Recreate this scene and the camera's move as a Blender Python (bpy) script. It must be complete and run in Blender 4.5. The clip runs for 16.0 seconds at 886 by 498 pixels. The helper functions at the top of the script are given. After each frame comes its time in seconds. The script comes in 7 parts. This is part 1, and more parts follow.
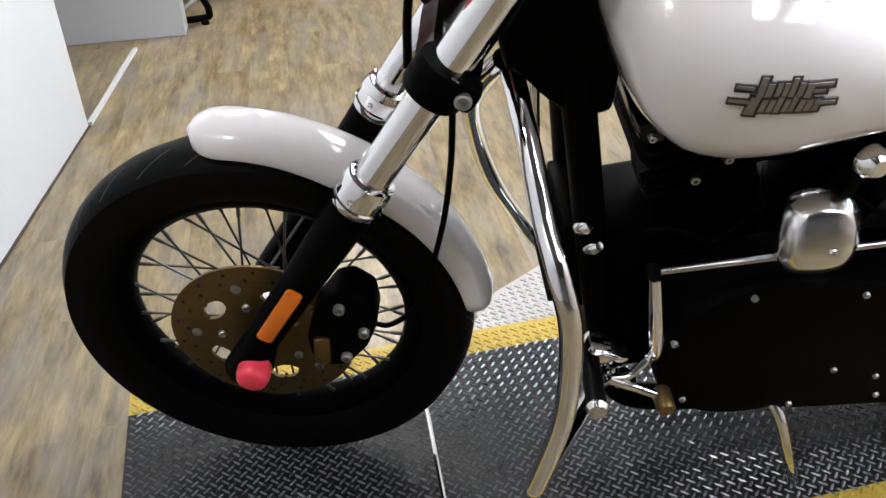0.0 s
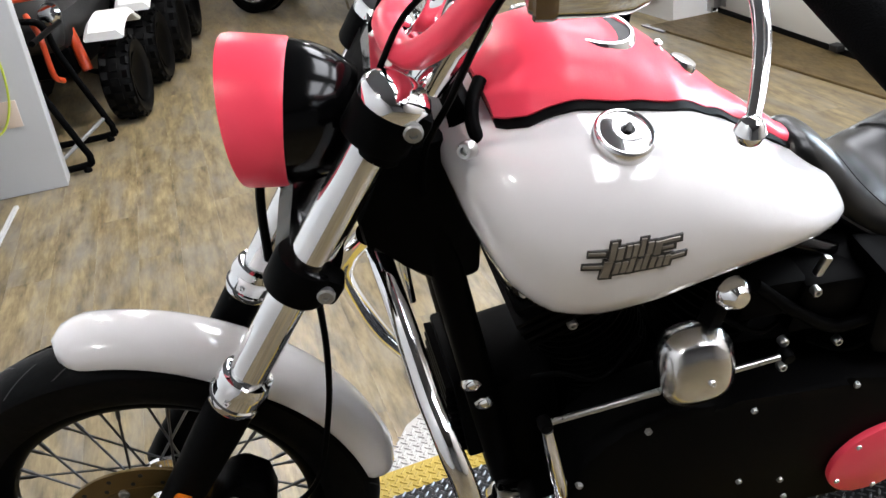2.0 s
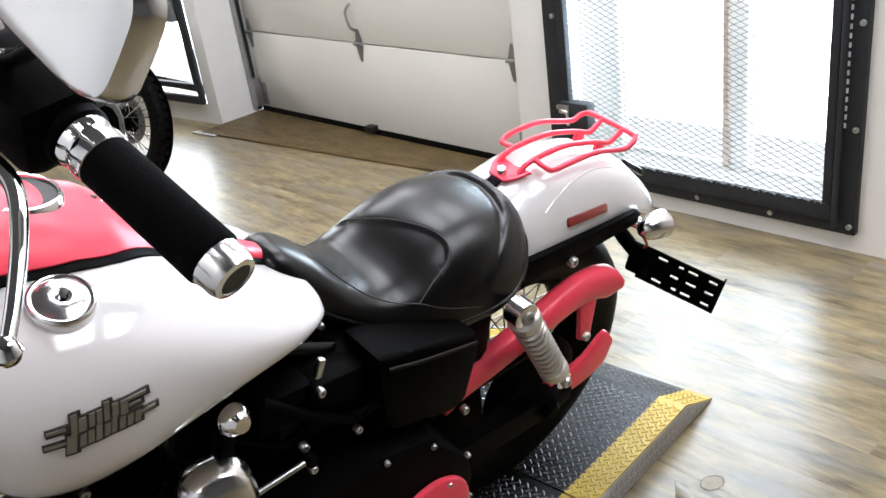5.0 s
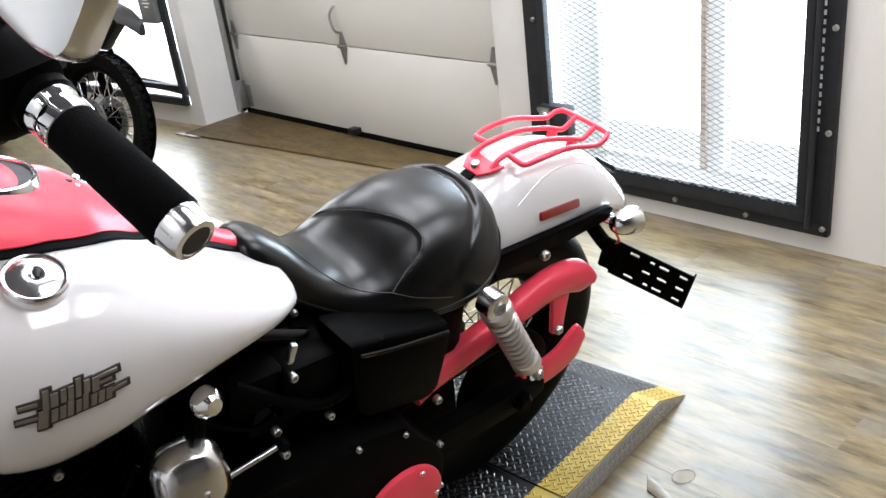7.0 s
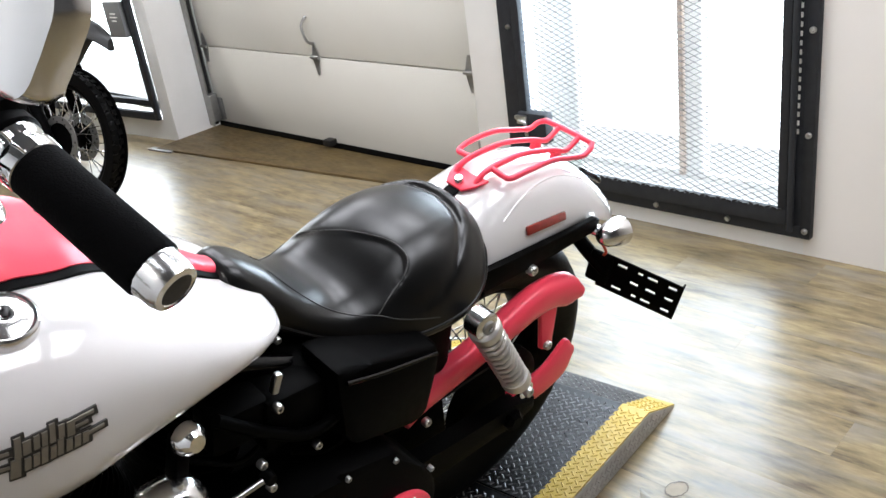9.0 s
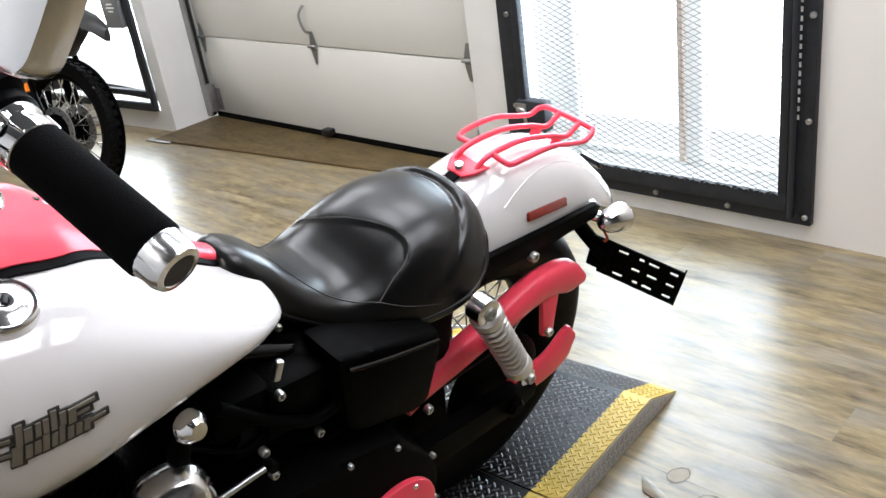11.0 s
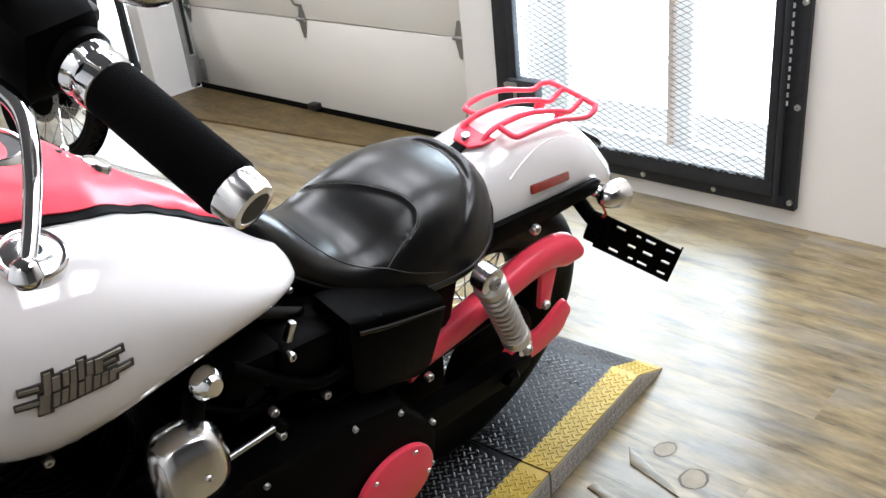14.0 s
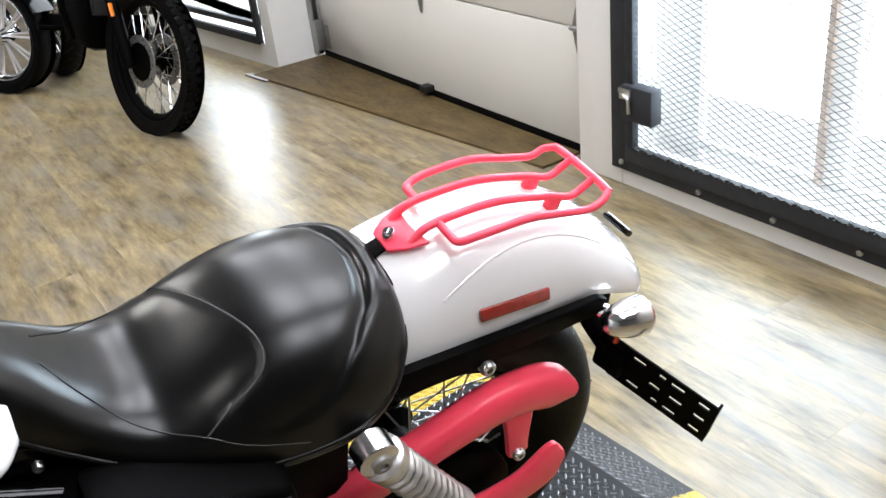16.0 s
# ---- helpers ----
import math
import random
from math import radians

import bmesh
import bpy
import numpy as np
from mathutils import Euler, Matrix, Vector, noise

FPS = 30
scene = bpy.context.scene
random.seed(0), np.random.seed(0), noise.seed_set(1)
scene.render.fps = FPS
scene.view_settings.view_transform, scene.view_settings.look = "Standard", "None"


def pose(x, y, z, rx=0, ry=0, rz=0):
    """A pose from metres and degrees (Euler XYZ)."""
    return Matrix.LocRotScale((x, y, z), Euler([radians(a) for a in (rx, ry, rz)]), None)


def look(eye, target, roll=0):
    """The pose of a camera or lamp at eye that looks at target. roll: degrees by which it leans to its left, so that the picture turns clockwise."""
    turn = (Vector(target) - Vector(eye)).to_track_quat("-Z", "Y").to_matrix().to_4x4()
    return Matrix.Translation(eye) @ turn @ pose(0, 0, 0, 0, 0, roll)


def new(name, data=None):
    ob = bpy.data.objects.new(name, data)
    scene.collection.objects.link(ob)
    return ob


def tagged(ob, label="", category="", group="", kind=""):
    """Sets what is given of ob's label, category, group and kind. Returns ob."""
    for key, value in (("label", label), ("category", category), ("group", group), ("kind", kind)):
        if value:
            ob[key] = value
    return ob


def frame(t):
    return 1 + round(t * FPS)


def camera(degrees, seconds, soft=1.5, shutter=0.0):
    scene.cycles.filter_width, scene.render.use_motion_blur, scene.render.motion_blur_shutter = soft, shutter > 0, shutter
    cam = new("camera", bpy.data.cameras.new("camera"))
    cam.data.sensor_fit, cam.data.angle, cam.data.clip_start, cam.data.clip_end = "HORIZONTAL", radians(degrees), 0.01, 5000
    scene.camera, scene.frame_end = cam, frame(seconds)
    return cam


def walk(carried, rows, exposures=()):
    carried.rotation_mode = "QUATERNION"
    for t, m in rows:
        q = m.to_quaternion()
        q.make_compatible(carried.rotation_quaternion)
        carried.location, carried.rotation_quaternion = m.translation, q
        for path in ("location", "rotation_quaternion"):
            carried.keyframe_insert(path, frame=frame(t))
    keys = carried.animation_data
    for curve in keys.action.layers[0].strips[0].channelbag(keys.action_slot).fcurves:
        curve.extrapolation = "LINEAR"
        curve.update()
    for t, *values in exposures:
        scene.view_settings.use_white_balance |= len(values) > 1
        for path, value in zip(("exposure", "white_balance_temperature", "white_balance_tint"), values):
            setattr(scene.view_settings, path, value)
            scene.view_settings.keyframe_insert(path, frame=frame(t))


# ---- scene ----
cam = camera(52.4, 16.0)
PATH = [
    (0, (0.093, -1.305, 1.331), (0.324, 0.361, 0.25), -2.8),
    (0.5, (0.068, -1.296, 1.335), (0.166, 0.379, 0.246), -3.0),
    (1, (0.083, -1.27, 1.361), (0.198, 0.442, 0.333), -3.6),
    (1.5, (0.129, -1.263, 1.418), (0.391, 0.479, 0.471), -5.9),
    (2, (0.174, -1.253, 1.427), (0.608, 0.46, 0.491), -7.3),
    (2.5, (0.234, -1.258, 1.437), (0.885, 0.384, 0.499), -7.6),
    (3, (0.281, -1.269, 1.437), (1.142, 0.295, 0.535), -8.8),
    (3.5, (0.322, -1.282, 1.451), (1.323, 0.207, 0.566), -9.6),
    (4, (0.346, -1.299, 1.458), (1.473, 0.114, 0.603), -9.2),
    (4.5, (0.353, -1.314, 1.459), (1.525, 0.056, 0.594), -8.7),
    (7, (0.341, -1.37, 1.443), (1.555, -0.027, 0.593), -7.4),
    (7.5, (0.344, -1.368, 1.435), (1.561, -0.04, 0.568), -7.2),
    (8, (0.359, -1.354, 1.434), (1.6, -0.052, 0.561), -7.9),
    (8.5, (0.37, -1.339, 1.44), (1.621, -0.039, 0.575), -8.3),
    (9, (0.365, -1.325, 1.446), (1.62, -0.017, 0.601), -8.2),
    (11.5, (0.363, -1.319, 1.433), (1.608, -0.02, 0.559), -8.6),
    (12, (0.361, -1.325, 1.429), (1.601, -0.031, 0.541), -8.5),
    (12.5, (0.359, -1.327, 1.428), (1.597, -0.041, 0.525), -8.3),
    (13, (0.345, -1.32, 1.433), (1.598, -0.043, 0.539), -7.7),
    (13.5, (0.341, -1.308, 1.428), (1.608, -0.063, 0.509), -6.6),
    (14, (0.306, -1.292, 1.431), (1.58, -0.045, 0.525), -6.3),
    (14.5, (0.306, -1.287, 1.442), (1.673, -0.125, 0.559), -5.9),
    (15, (0.451, -1.271, 1.418), (1.671, 0.024, 0.504), -10.0),
    (15.5, (0.707, -1.281, 1.43), (1.738, 0.153, 0.492), -8.7),
    (16, (0.974, -1.154, 1.389), (1.902, 0.338, 0.433), -6.7),
]
walk(cam, [(t, look(eye, target, roll)) for t, eye, target, roll in PATH],
     exposures=((0.0, 1.14), (1.5, 1.12), (2.5, 1.02), (3.5, 0.86), (4.5, 0.88), (7.0, 0.90), (15.0, 0.91), (16.0, 1.02)))

import collections

# ---- world and light ----
world = bpy.data.worlds.new("world")
scene.world = world
world.use_nodes = True
wn = world.node_tree
sky = wn.nodes.new("ShaderNodeTexSky")
sky.sky_type, sky.sun_disc = "NISHITA", False
sky.sun_elevation, sky.sun_rotation = radians(40), radians(60)
wn.links.new(sky.outputs[0], wn.nodes["Background"].inputs[0])
wn.nodes["Background"].inputs[1].default_value = 0.1
scene.view_settings.exposure = 1.02


def area(name, m, sx, sy, watts, colour=(1, 1, 1)):
    data = bpy.data.lights.new(name, "AREA")
    data.shape, data.size, data.size_y, data.energy, data.color = "RECTANGLE", sx, sy, watts, colour
    ob = new(name, data)
    ob.matrix_basis = m
    return ob


# daylight in the caged doorway and in the side door, the bulbs and the added panels under the ceiling
LAMP_TINT = (0.97, 0.935, 0.91)
area("doorway_daylight", pose(3.235, 0.36, 1.2, 0, 90, 0), 1.74, 1.05, 34, (0.68, 0.84, 1.0))
area("side_door_daylight", pose(2.98, 4.05, 1.1, 0, 90, 0), 1.9, 1.0, 11, (0.88, 0.94, 1.0))
BULBS = [(-0.75, -1.3, 9), (-0.2, 2.3, 17), (0.45, 3.3, 19), (0.2, 4.7, 9), (0.5, 5.7, 8), (2.0, 4.0, 8), (2.1, 5.1, 7)]
for lx, ly, watts in BULBS:
    bulb = area("bulb_glow", pose(lx, ly, 2.82, 0, 0, 0), 0.11, 0.11, watts, LAMP_TINT)
    bulb.data.shape = "DISK"
# unseen panels, added to lay a broad sheen on the seat
FILL_PANELS = [(1.62, -1.75), (2.55, -1.75), (1.75, 0.05), (2.60, 0.05), (1.75, 1.75), (2.60, 1.75)]
for lx, ly in FILL_PANELS:
    area("fill_panel_glow", pose(lx, ly, 2.88, 0, 0, 0), 0.6, 1.2, 12.0, (0.92, 0.93, 1.0))


# ---- materials ----
def material(name, colour, rough=0.5, metal=0.0, vary=0.08, scale=9.0, bump=0.0, bump_scale=120.0, coat=0.0,
             colour2=None, rough_vary=0.0, random_vary=0.0, stretch=(1, 1, 1), spec=0.5):
    m = bpy.data.materials.new(name)
    m.use_nodes = True
    nt = m.node_tree
    p = nt.nodes["Principled BSDF"]
    link = nt.links.new
    p.inputs["Roughness"].default_value, p.inputs["Metallic"].default_value = rough, metal
    p.inputs["Coat Weight"].default_value, p.inputs["Coat Roughness"].default_value = coat, 0.04
    p.inputs["Specular IOR Level"].default_value = spec
    tc = nt.nodes.new("ShaderNodeTexCoord")
    mp = nt.nodes.new("ShaderNodeMapping")
    mp.inputs["Scale"].default_value = stretch
    link(tc.outputs["Object"], mp.inputs["Vector"])
    big = nt.nodes.new("ShaderNodeTexNoise")
    big.inputs["Scale"].default_value, big.inputs["Detail"].default_value = scale, 6
    link(mp.outputs[0], big.inputs["Vector"])
    ramp = nt.nodes.new("ShaderNodeMix")
    ramp.data_type = "RGBA"
    c2 = colour2 or tuple(max(0.0, c * (1 - 2 * vary)) for c in colour)
    c1 = colour if colour2 else tuple(min(1.0, c * (1 + vary)) for c in colour)
    ramp.inputs["A"].default_value, ramp.inputs["B"].default_value = (*c1, 1), (*c2, 1)
    link(big.outputs["Fac"], ramp.inputs["Factor"])
    last = ramp.outputs["Result"]
    if random_vary:
        info = nt.nodes.new("ShaderNodeObjectInfo")
        rng = nt.nodes.new("ShaderNodeMapRange")
        rng.inputs["To Min"].default_value, rng.inputs["To Max"].default_value = 1 - random_vary, 1 + random_vary
        link(info.outputs["Random"], rng.inputs["Value"])
        hsv = nt.nodes.new("ShaderNodeHueSaturation")
        link(rng.outputs[0], hsv.inputs["Value"])
        link(last, hsv.inputs["Color"])
        last = hsv.outputs[0]
    link(last, p.inputs["Base Color"])
    if rough_vary:
        fine = nt.nodes.new("ShaderNodeTexNoise")
        fine.inputs["Scale"].default_value, fine.inputs["Detail"].default_value = scale * 4, 5
        link(mp.outputs[0], fine.inputs["Vector"])
        rr = nt.nodes.new("ShaderNodeMapRange")
        rr.inputs["To Min"].default_value, rr.inputs["To Max"].default_value = max(0.02, rough - rough_vary), min(1, rough + rough_vary)
        link(fine.outputs["Fac"], rr.inputs["Value"])
        link(rr.outputs[0], p.inputs["Roughness"])
    if bump:
        bn = nt.nodes.new("ShaderNodeTexNoise")
        bn.inputs["Scale"].default_value, bn.inputs["Detail"].default_value = bump_scale, 4
        link(mp.outputs[0], bn.inputs["Vector"])
        b = nt.nodes.new("ShaderNodeBump")
        b.inputs["Strength"].default_value, b.inputs["Distance"].default_value = bump, 0.002
        link(bn.outputs["Fac"], b.inputs["Height"])
        link(b.outputs[0], p.inputs["Normal"])
    return m


def glow(name, colour, strength):
    m = bpy.data.materials.new(name)
    m.use_nodes = True
    nt = m.node_tree
    e = nt.nodes.new("ShaderNodeEmission")
    e.inputs[0].default_value, e.inputs[1].default_value = (*colour, 1), strength
    nt.links.new(e.outputs[0], nt.nodes["Material Output"].inputs[0])
    return m


def translucent(name, colour, share):
    m = material(name, colour, 0.4, vary=0.03, scale=6)
    nt = m.node_tree
    t, mix = nt.nodes.new("ShaderNodeBsdfTranslucent"), nt.nodes.new("ShaderNodeMixShader")
    t.inputs[0].default_value, mix.inputs[0].default_value = (*colour, 1), share
    nt.links.new(nt.nodes["Principled BSDF"].outputs[0], mix.inputs[1])
    nt.links.new(t.outputs[0], mix.inputs[2])
    nt.links.new(mix.outputs[0], nt.nodes["Material Output"].inputs[0])
    return m


def plank_material():
    m = bpy.data.materials.new("vinyl_plank")
    m.use_nodes = True
    nt, p = m.node_tree, m.node_tree.nodes["Principled BSDF"]
    link = nt.links.new
    tc, info = nt.nodes.new("ShaderNodeTexCoord"), nt.nodes.new("ShaderNodeObjectInfo")
    off = nt.nodes.new("ShaderNodeVectorMath")
    off.operation = "MULTIPLY_ADD"
    off.inputs[1].default_value, off.inputs[2].default_value = (1, 1, 1), (0, 0, 0)
    link(tc.outputs["Object"], off.inputs[0])
    rnd = nt.nodes.new("ShaderNodeCombineXYZ")
    mul = nt.nodes.new("ShaderNodeMath")
    mul.operation = "MULTIPLY"
    mul.inputs[1].default_value = 37.0
    link(info.outputs["Random"], mul.inputs[0])
    link(mul.outputs[0], rnd.inputs[0])
    link(mul.outputs[0], rnd.inputs[1])
    link(rnd.outputs[0], off.inputs[2])

    def noise_at(sx, sy, scale, detail):
        mp = nt.nodes.new("ShaderNodeMapping")
        mp.inputs["Scale"].default_value = (sx, sy, 1)
        link(off.outputs[0], mp.inputs[0])
        n = nt.nodes.new("ShaderNodeTexNoise")
        n.inputs["Scale"].default_value, n.inputs["Detail"].default_value, n.inputs["Roughness"].default_value = scale, detail, 0.62
        link(mp.outputs[0], n.inputs["Vector"])
        return n.outputs["Fac"]

    broad, grain, patch = noise_at(20, 4.4, 1.0, 5), noise_at(55, 9.0, 1.3, 5), noise_at(10, 2.8, 1.0, 4)
    ramp = nt.nodes.new("ShaderNodeValToRGB")
    ramp.color_ramp.elements[0].position, ramp.color_ramp.elements[0].color = 0.33, (0.056, 0.038, 0.020, 1)
    ramp.color_ramp.elements[1].position, ramp.color_ramp.elements[1].color = 0.69, (0.355, 0.282, 0.155, 1)
    mid = ramp.color_ramp.elements.new(0.49)
    mid.color = (0.190, 0.146, 0.078, 1)
    mixf = nt.nodes.new("ShaderNodeMath")
    mixf.operation = "MULTIPLY_ADD"
    mixf.inputs[1].default_value = 0.30
    link(grain, mixf.inputs[0])
    half = nt.nodes.new("ShaderNodeMath")
    half.operation = "MULTIPLY"
    half.inputs[1].default_value = 0.70
    link(broad, half.inputs[0])
    link(half.outputs[0], mixf.inputs[2])
    link(mixf.outputs[0], ramp.inputs[0])
    grey = nt.nodes.new("ShaderNodeMix")
    grey.data_type = "RGBA"
    grey.inputs["B"].default_value = (0.20, 0.192, 0.178, 1)
    gr = nt.nodes.new("ShaderNodeMapRange")
    gr.inputs["From Min"].default_value, gr.inputs["From Max"].default_value = 0.45, 0.75
    gr.inputs["To Max"].default_value = 0.75
    link(patch, gr.inputs["Value"])
    link(gr.outputs[0], grey.inputs["Factor"])
    link(ramp.outputs[0], grey.inputs["A"])
    # narrow printed strips within each board
    swap = nt.nodes.new("ShaderNodeSeparateXYZ")
    join = nt.nodes.new("ShaderNodeCombineXYZ")
    link(off.outputs[0], swap.inputs[0])
    link(swap.outputs[1], join.inputs[0])
    link(swap.outputs[0], join.inputs[1])
    strips = nt.nodes.new("ShaderNodeTexBrick")
    strips.inputs["Color1"].default_value, strips.inputs["Color2"].default_value = (0.58, 0.56, 0.52, 1), (1.28, 1.26, 1.22, 1)
    strips.inputs["Mortar Size"].default_value, strips.inputs["Scale"].default_value = 0.0, 1.0
    strips.inputs["Brick Width"].default_value, strips.inputs["Row Height"].default_value = 0.61, 0.0507
    strips.offset, strips.offset_frequency = 0.37, 2
    link(join.outputs[0], strips.inputs["Vector"])
    tint = nt.nodes.new("ShaderNodeMix")
    tint.data_type, tint.blend_type = "RGBA", "MULTIPLY"
    tint.inputs["Factor"].default_value = 0.26
    link(grey.outputs["Result"], tint.inputs["A"])
    link(strips.outputs["Color"], tint.inputs["B"])
    grey = tint
    hsv = nt.nodes.new("ShaderNodeHueSaturation")
    rng = nt.nodes.new("ShaderNodeMapRange")
    rng.inputs["To Min"].default_value, rng.inputs["To Max"].default_value = 0.94, 1.06
    link(info.outputs["Random"], rng.inputs["Value"])
    link(rng.outputs[0], hsv.inputs["Value"])
    link(grey.outputs["Result"], hsv.inputs["Color"])
    link(hsv.outputs[0], p.inputs["Base Color"])
    rr = nt.nodes.new("ShaderNodeMapRange")
    rr.inputs["To Min"].default_value, rr.inputs["To Max"].default_value = 0.25, 0.36
    link(broad, rr.inputs["Value"])
    link(rr.outputs[0], p.inputs["Roughness"])
    p.inputs["Specular IOR Level"].default_value = 0.50
    b = nt.nodes.new("ShaderNodeBump")
    b.inputs["Strength"].default_value, b.inputs["Distance"].default_value = 0.03, 0.0006
    link(grain, b.inputs["Height"])
    link(b.outputs[0], p.inputs["Normal"])
    return m


PINK = material("pink_powder_coat", (0.98, 0.070, 0.120), 0.33, vary=0.03, scale=14, bump=0.05, bump_scale=300, coat=0.06, spec=0.32)
WHITE_GLOSS = material("white_gloss_paint", (0.71, 0.69, 0.685), 0.14, vary=0.015, scale=6, coat=1.0)
BLACK_GLOSS = material("black_gloss_paint", (0.0016, 0.0016, 0.0018), 0.14, vary=0.1, scale=12, coat=0.06, rough_vary=0.05, spec=0.22)
BLACK_SATIN = material("black_satin_paint", (0.0012, 0.0012, 0.0013), 0.5, vary=0.15, scale=16, rough_vary=0.1, bump=0.06, spec=0.03)
BLACK_WRINKLE = material("black_wrinkle_coat", (0.0012, 0.0012, 0.0013), 0.6, vary=0.15, scale=20, bump=0.3, bump_scale=420, spec=0.04)
RUBBER = material("tyre_rubber", (0.0018, 0.0018, 0.002), 0.5, vary=0.2, scale=18, rough_vary=0.12, bump=0.12, bump_scale=160, spec=0.08)
GRIP_RUBBER = material("grip_foam", (0.0015, 0.0015, 0.0017), 0.9, spec=0.06, vary=0.15, scale=40, bump=0.4, bump_scale=700)
LEATHER = material("seat_leather", (0.0010, 0.00095, 0.00095), 0.29, vary=0.2, scale=12, rough_vary=0.02, bump=0.06, bump_scale=330, spec=0.45)
THREAD = material("grey_thread", (0.06, 0.06, 0.06), 0.6, vary=0.2, scale=60)
CHROME = material("chrome", (0.80, 0.80, 0.80), 0.06, metal=1.0, vary=0.02, scale=20, rough_vary=0.03)
STEEL = material("zinc_steel", (0.52, 0.52, 0.51), 0.3, metal=1.0, vary=0.08, scale=30, rough_vary=0.08)
DULL_STEEL = material("dull_steel", (0.36, 0.36, 0.35), 0.45, metal=0.9, vary=0.12, scale=24, rough_vary=0.1)
SPOKE_STEEL = material("dark_spoke_steel", (0.10, 0.10, 0.10), 0.35, metal=0.8, vary=0.2, scale=30)
DISC_METAL = material("bronzed_disc_metal", (0.17, 0.115, 0.045), 0.36, metal=0.85, vary=0.15, scale=26, rough_vary=0.1)
AMBER = material("amber_plastic", (0.85, 0.20, 0.01), 0.25, vary=0.06, scale=40, coat=0.5)
RED_LENS = material("dark_red_lens", (0.26, 0.020, 0.014), 0.2, vary=0.25, scale=60, coat=0.7)
GLASS_DARK = material("mirror_glass", (0.75, 0.78, 0.80), 0.03, metal=1.0, vary=0.0)
BADGE_DARK = material("badge_black_enamel", (0.03, 0.028, 0.026), 0.3, vary=0.1, scale=40)
BADGE_LIGHT = material("badge_pewter", (0.25, 0.23, 0.20), 0.38, metal=0.7, vary=0.1, scale=60)
PARTITION_PAINT = material("white_partition_paint", (0.62, 0.625, 0.635), 0.62, vary=0.035, scale=1.6, bump=0.12, bump_scale=90, rough_vary=0.08)
WALL_PAINT = material("white_wall_paint", (0.79, 0.755, 0.71), 0.62, vary=0.035, scale=1.6, bump=0.12, bump_scale=90, rough_vary=0.08)
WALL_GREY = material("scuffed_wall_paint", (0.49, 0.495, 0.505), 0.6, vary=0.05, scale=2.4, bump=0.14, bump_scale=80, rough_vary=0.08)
DOOR_PAINT = material("door_panel_paint", (0.62, 0.605, 0.555), 0.5, vary=0.04, scale=1.3, bump=0.08, bump_scale=60, rough_vary=0.08)
TRIM_PAINT = material("white_trim_paint", (0.80, 0.79, 0.77), 0.45, vary=0.05, scale=5, bump=0.08)
WORN_PATCH = material("worn_board_patch", (0.34, 0.27, 0.175), 0.45, scale=18, spec=0.4, colour2=(0.13, 0.10, 0.06))
CONCRETE = material("outdoor_concrete", (0.30, 0.295, 0.285), 0.8, vary=0.15, scale=5, bump=0.2, bump_scale=60)
# ceiling is out of view; darkened to hold reflections on black parts down
CEILING_PAINT = material("dimmed_ceiling", (0.10, 0.10, 0.105), 0.8, vary=0.03, scale=2)
# unseen wall, greyed so that the black seat mirrors less light
SOUTH_PAINT = material("dimmed_back_wall", (0.20, 0.20, 0.205), 0.65, vary=0.04, scale=1.6, bump=0.12, bump_scale=90)
CAGE_STEEL = material("blackened_cage_steel", (0.016, 0.018, 0.023), 0.65, metal=0.1, vary=0.25, scale=9, rough_vary=0.12, bump=0.15)
MESH_STEEL = material("expanded_mesh_steel", (0.015, 0.015, 0.015), 0.7, metal=0.1, vary=0.2, scale=12)
# paler than the plate: worn tops, and their glint put into the colour
PLATE_BAR = material("worn_glint_tread_bar", (0.17, 0.175, 0.185), 0.30, metal=0.7, vary=0.25, scale=9, rough_vary=0.12)
PLATE_DARK = material("worn_dark_tread_plate", (0.011, 0.0115, 0.013), 0.40, vary=0.28, scale=7, rough_vary=0.14, bump=0.1, spec=0.22)
PLATE_BRIGHT = material("bare_tread_plate", (0.44, 0.43, 0.41), 0.36, metal=0.45, vary=0.14, scale=8, rough_vary=0.12, bump=0.08)
PLATE_YELLOW = material("worn_yellow_paint", (0.48, 0.335, 0.038), 0.5, vary=0.16, scale=11, rough_vary=0.12, bump=0.14)
PLANK = plank_material()
SMOKED_AMBER = material("smoked_amber_lens", (0.13, 0.075, 0.028), 0.22, vary=0.2, scale=40, coat=0.4)
SATIN_SILVER = material("satin_silver", (0.60, 0.58, 0.55), 0.34, metal=0.75, vary=0.06, scale=14, rough_vary=0.06)
MIRROR_SHELL = material("polished_shell", (0.76, 0.755, 0.75), 0.19, metal=1.0, vary=0.04, scale=12, rough_vary=0.06)
OLD_FLOOR = material("dirty_brown_threshold", (0.175, 0.120, 0.048), 0.5, spec=0.25, scale=4.2, colour2=(0.006, 0.0045, 0.003), rough_vary=0.15, bump=0.25, bump_scale=30, stretch=(5, 1.4, 1))
STAIN = material("worn_knot", (0.115, 0.083, 0.05), 0.5, scale=26, spec=0.3, colour2=(0.030, 0.022, 0.013), bump=0.2, bump_scale=60)
DARK_GAP = material("dark_subfloor", (0.05, 0.04, 0.03), 0.8, vary=0.2, scale=8)
RED_PLASTIC = material("orange_red_plastic", (0.62, 0.07, 0.02), 0.3, vary=0.06, scale=10, coat=0.3)
WHITE_PLASTIC = material("white_plastic", (0.72, 0.72, 0.72), 0.35, vary=0.04, scale=8)
BLACK_PLASTIC = material("black_plastic", (0.005, 0.005, 0.0055), 0.5, vary=0.15, scale=18, rough_vary=0.1, bump=0.1)
GREY_PLASTIC = material("grey_plastic", (0.16, 0.16, 0.16), 0.5, vary=0.1, scale=12)
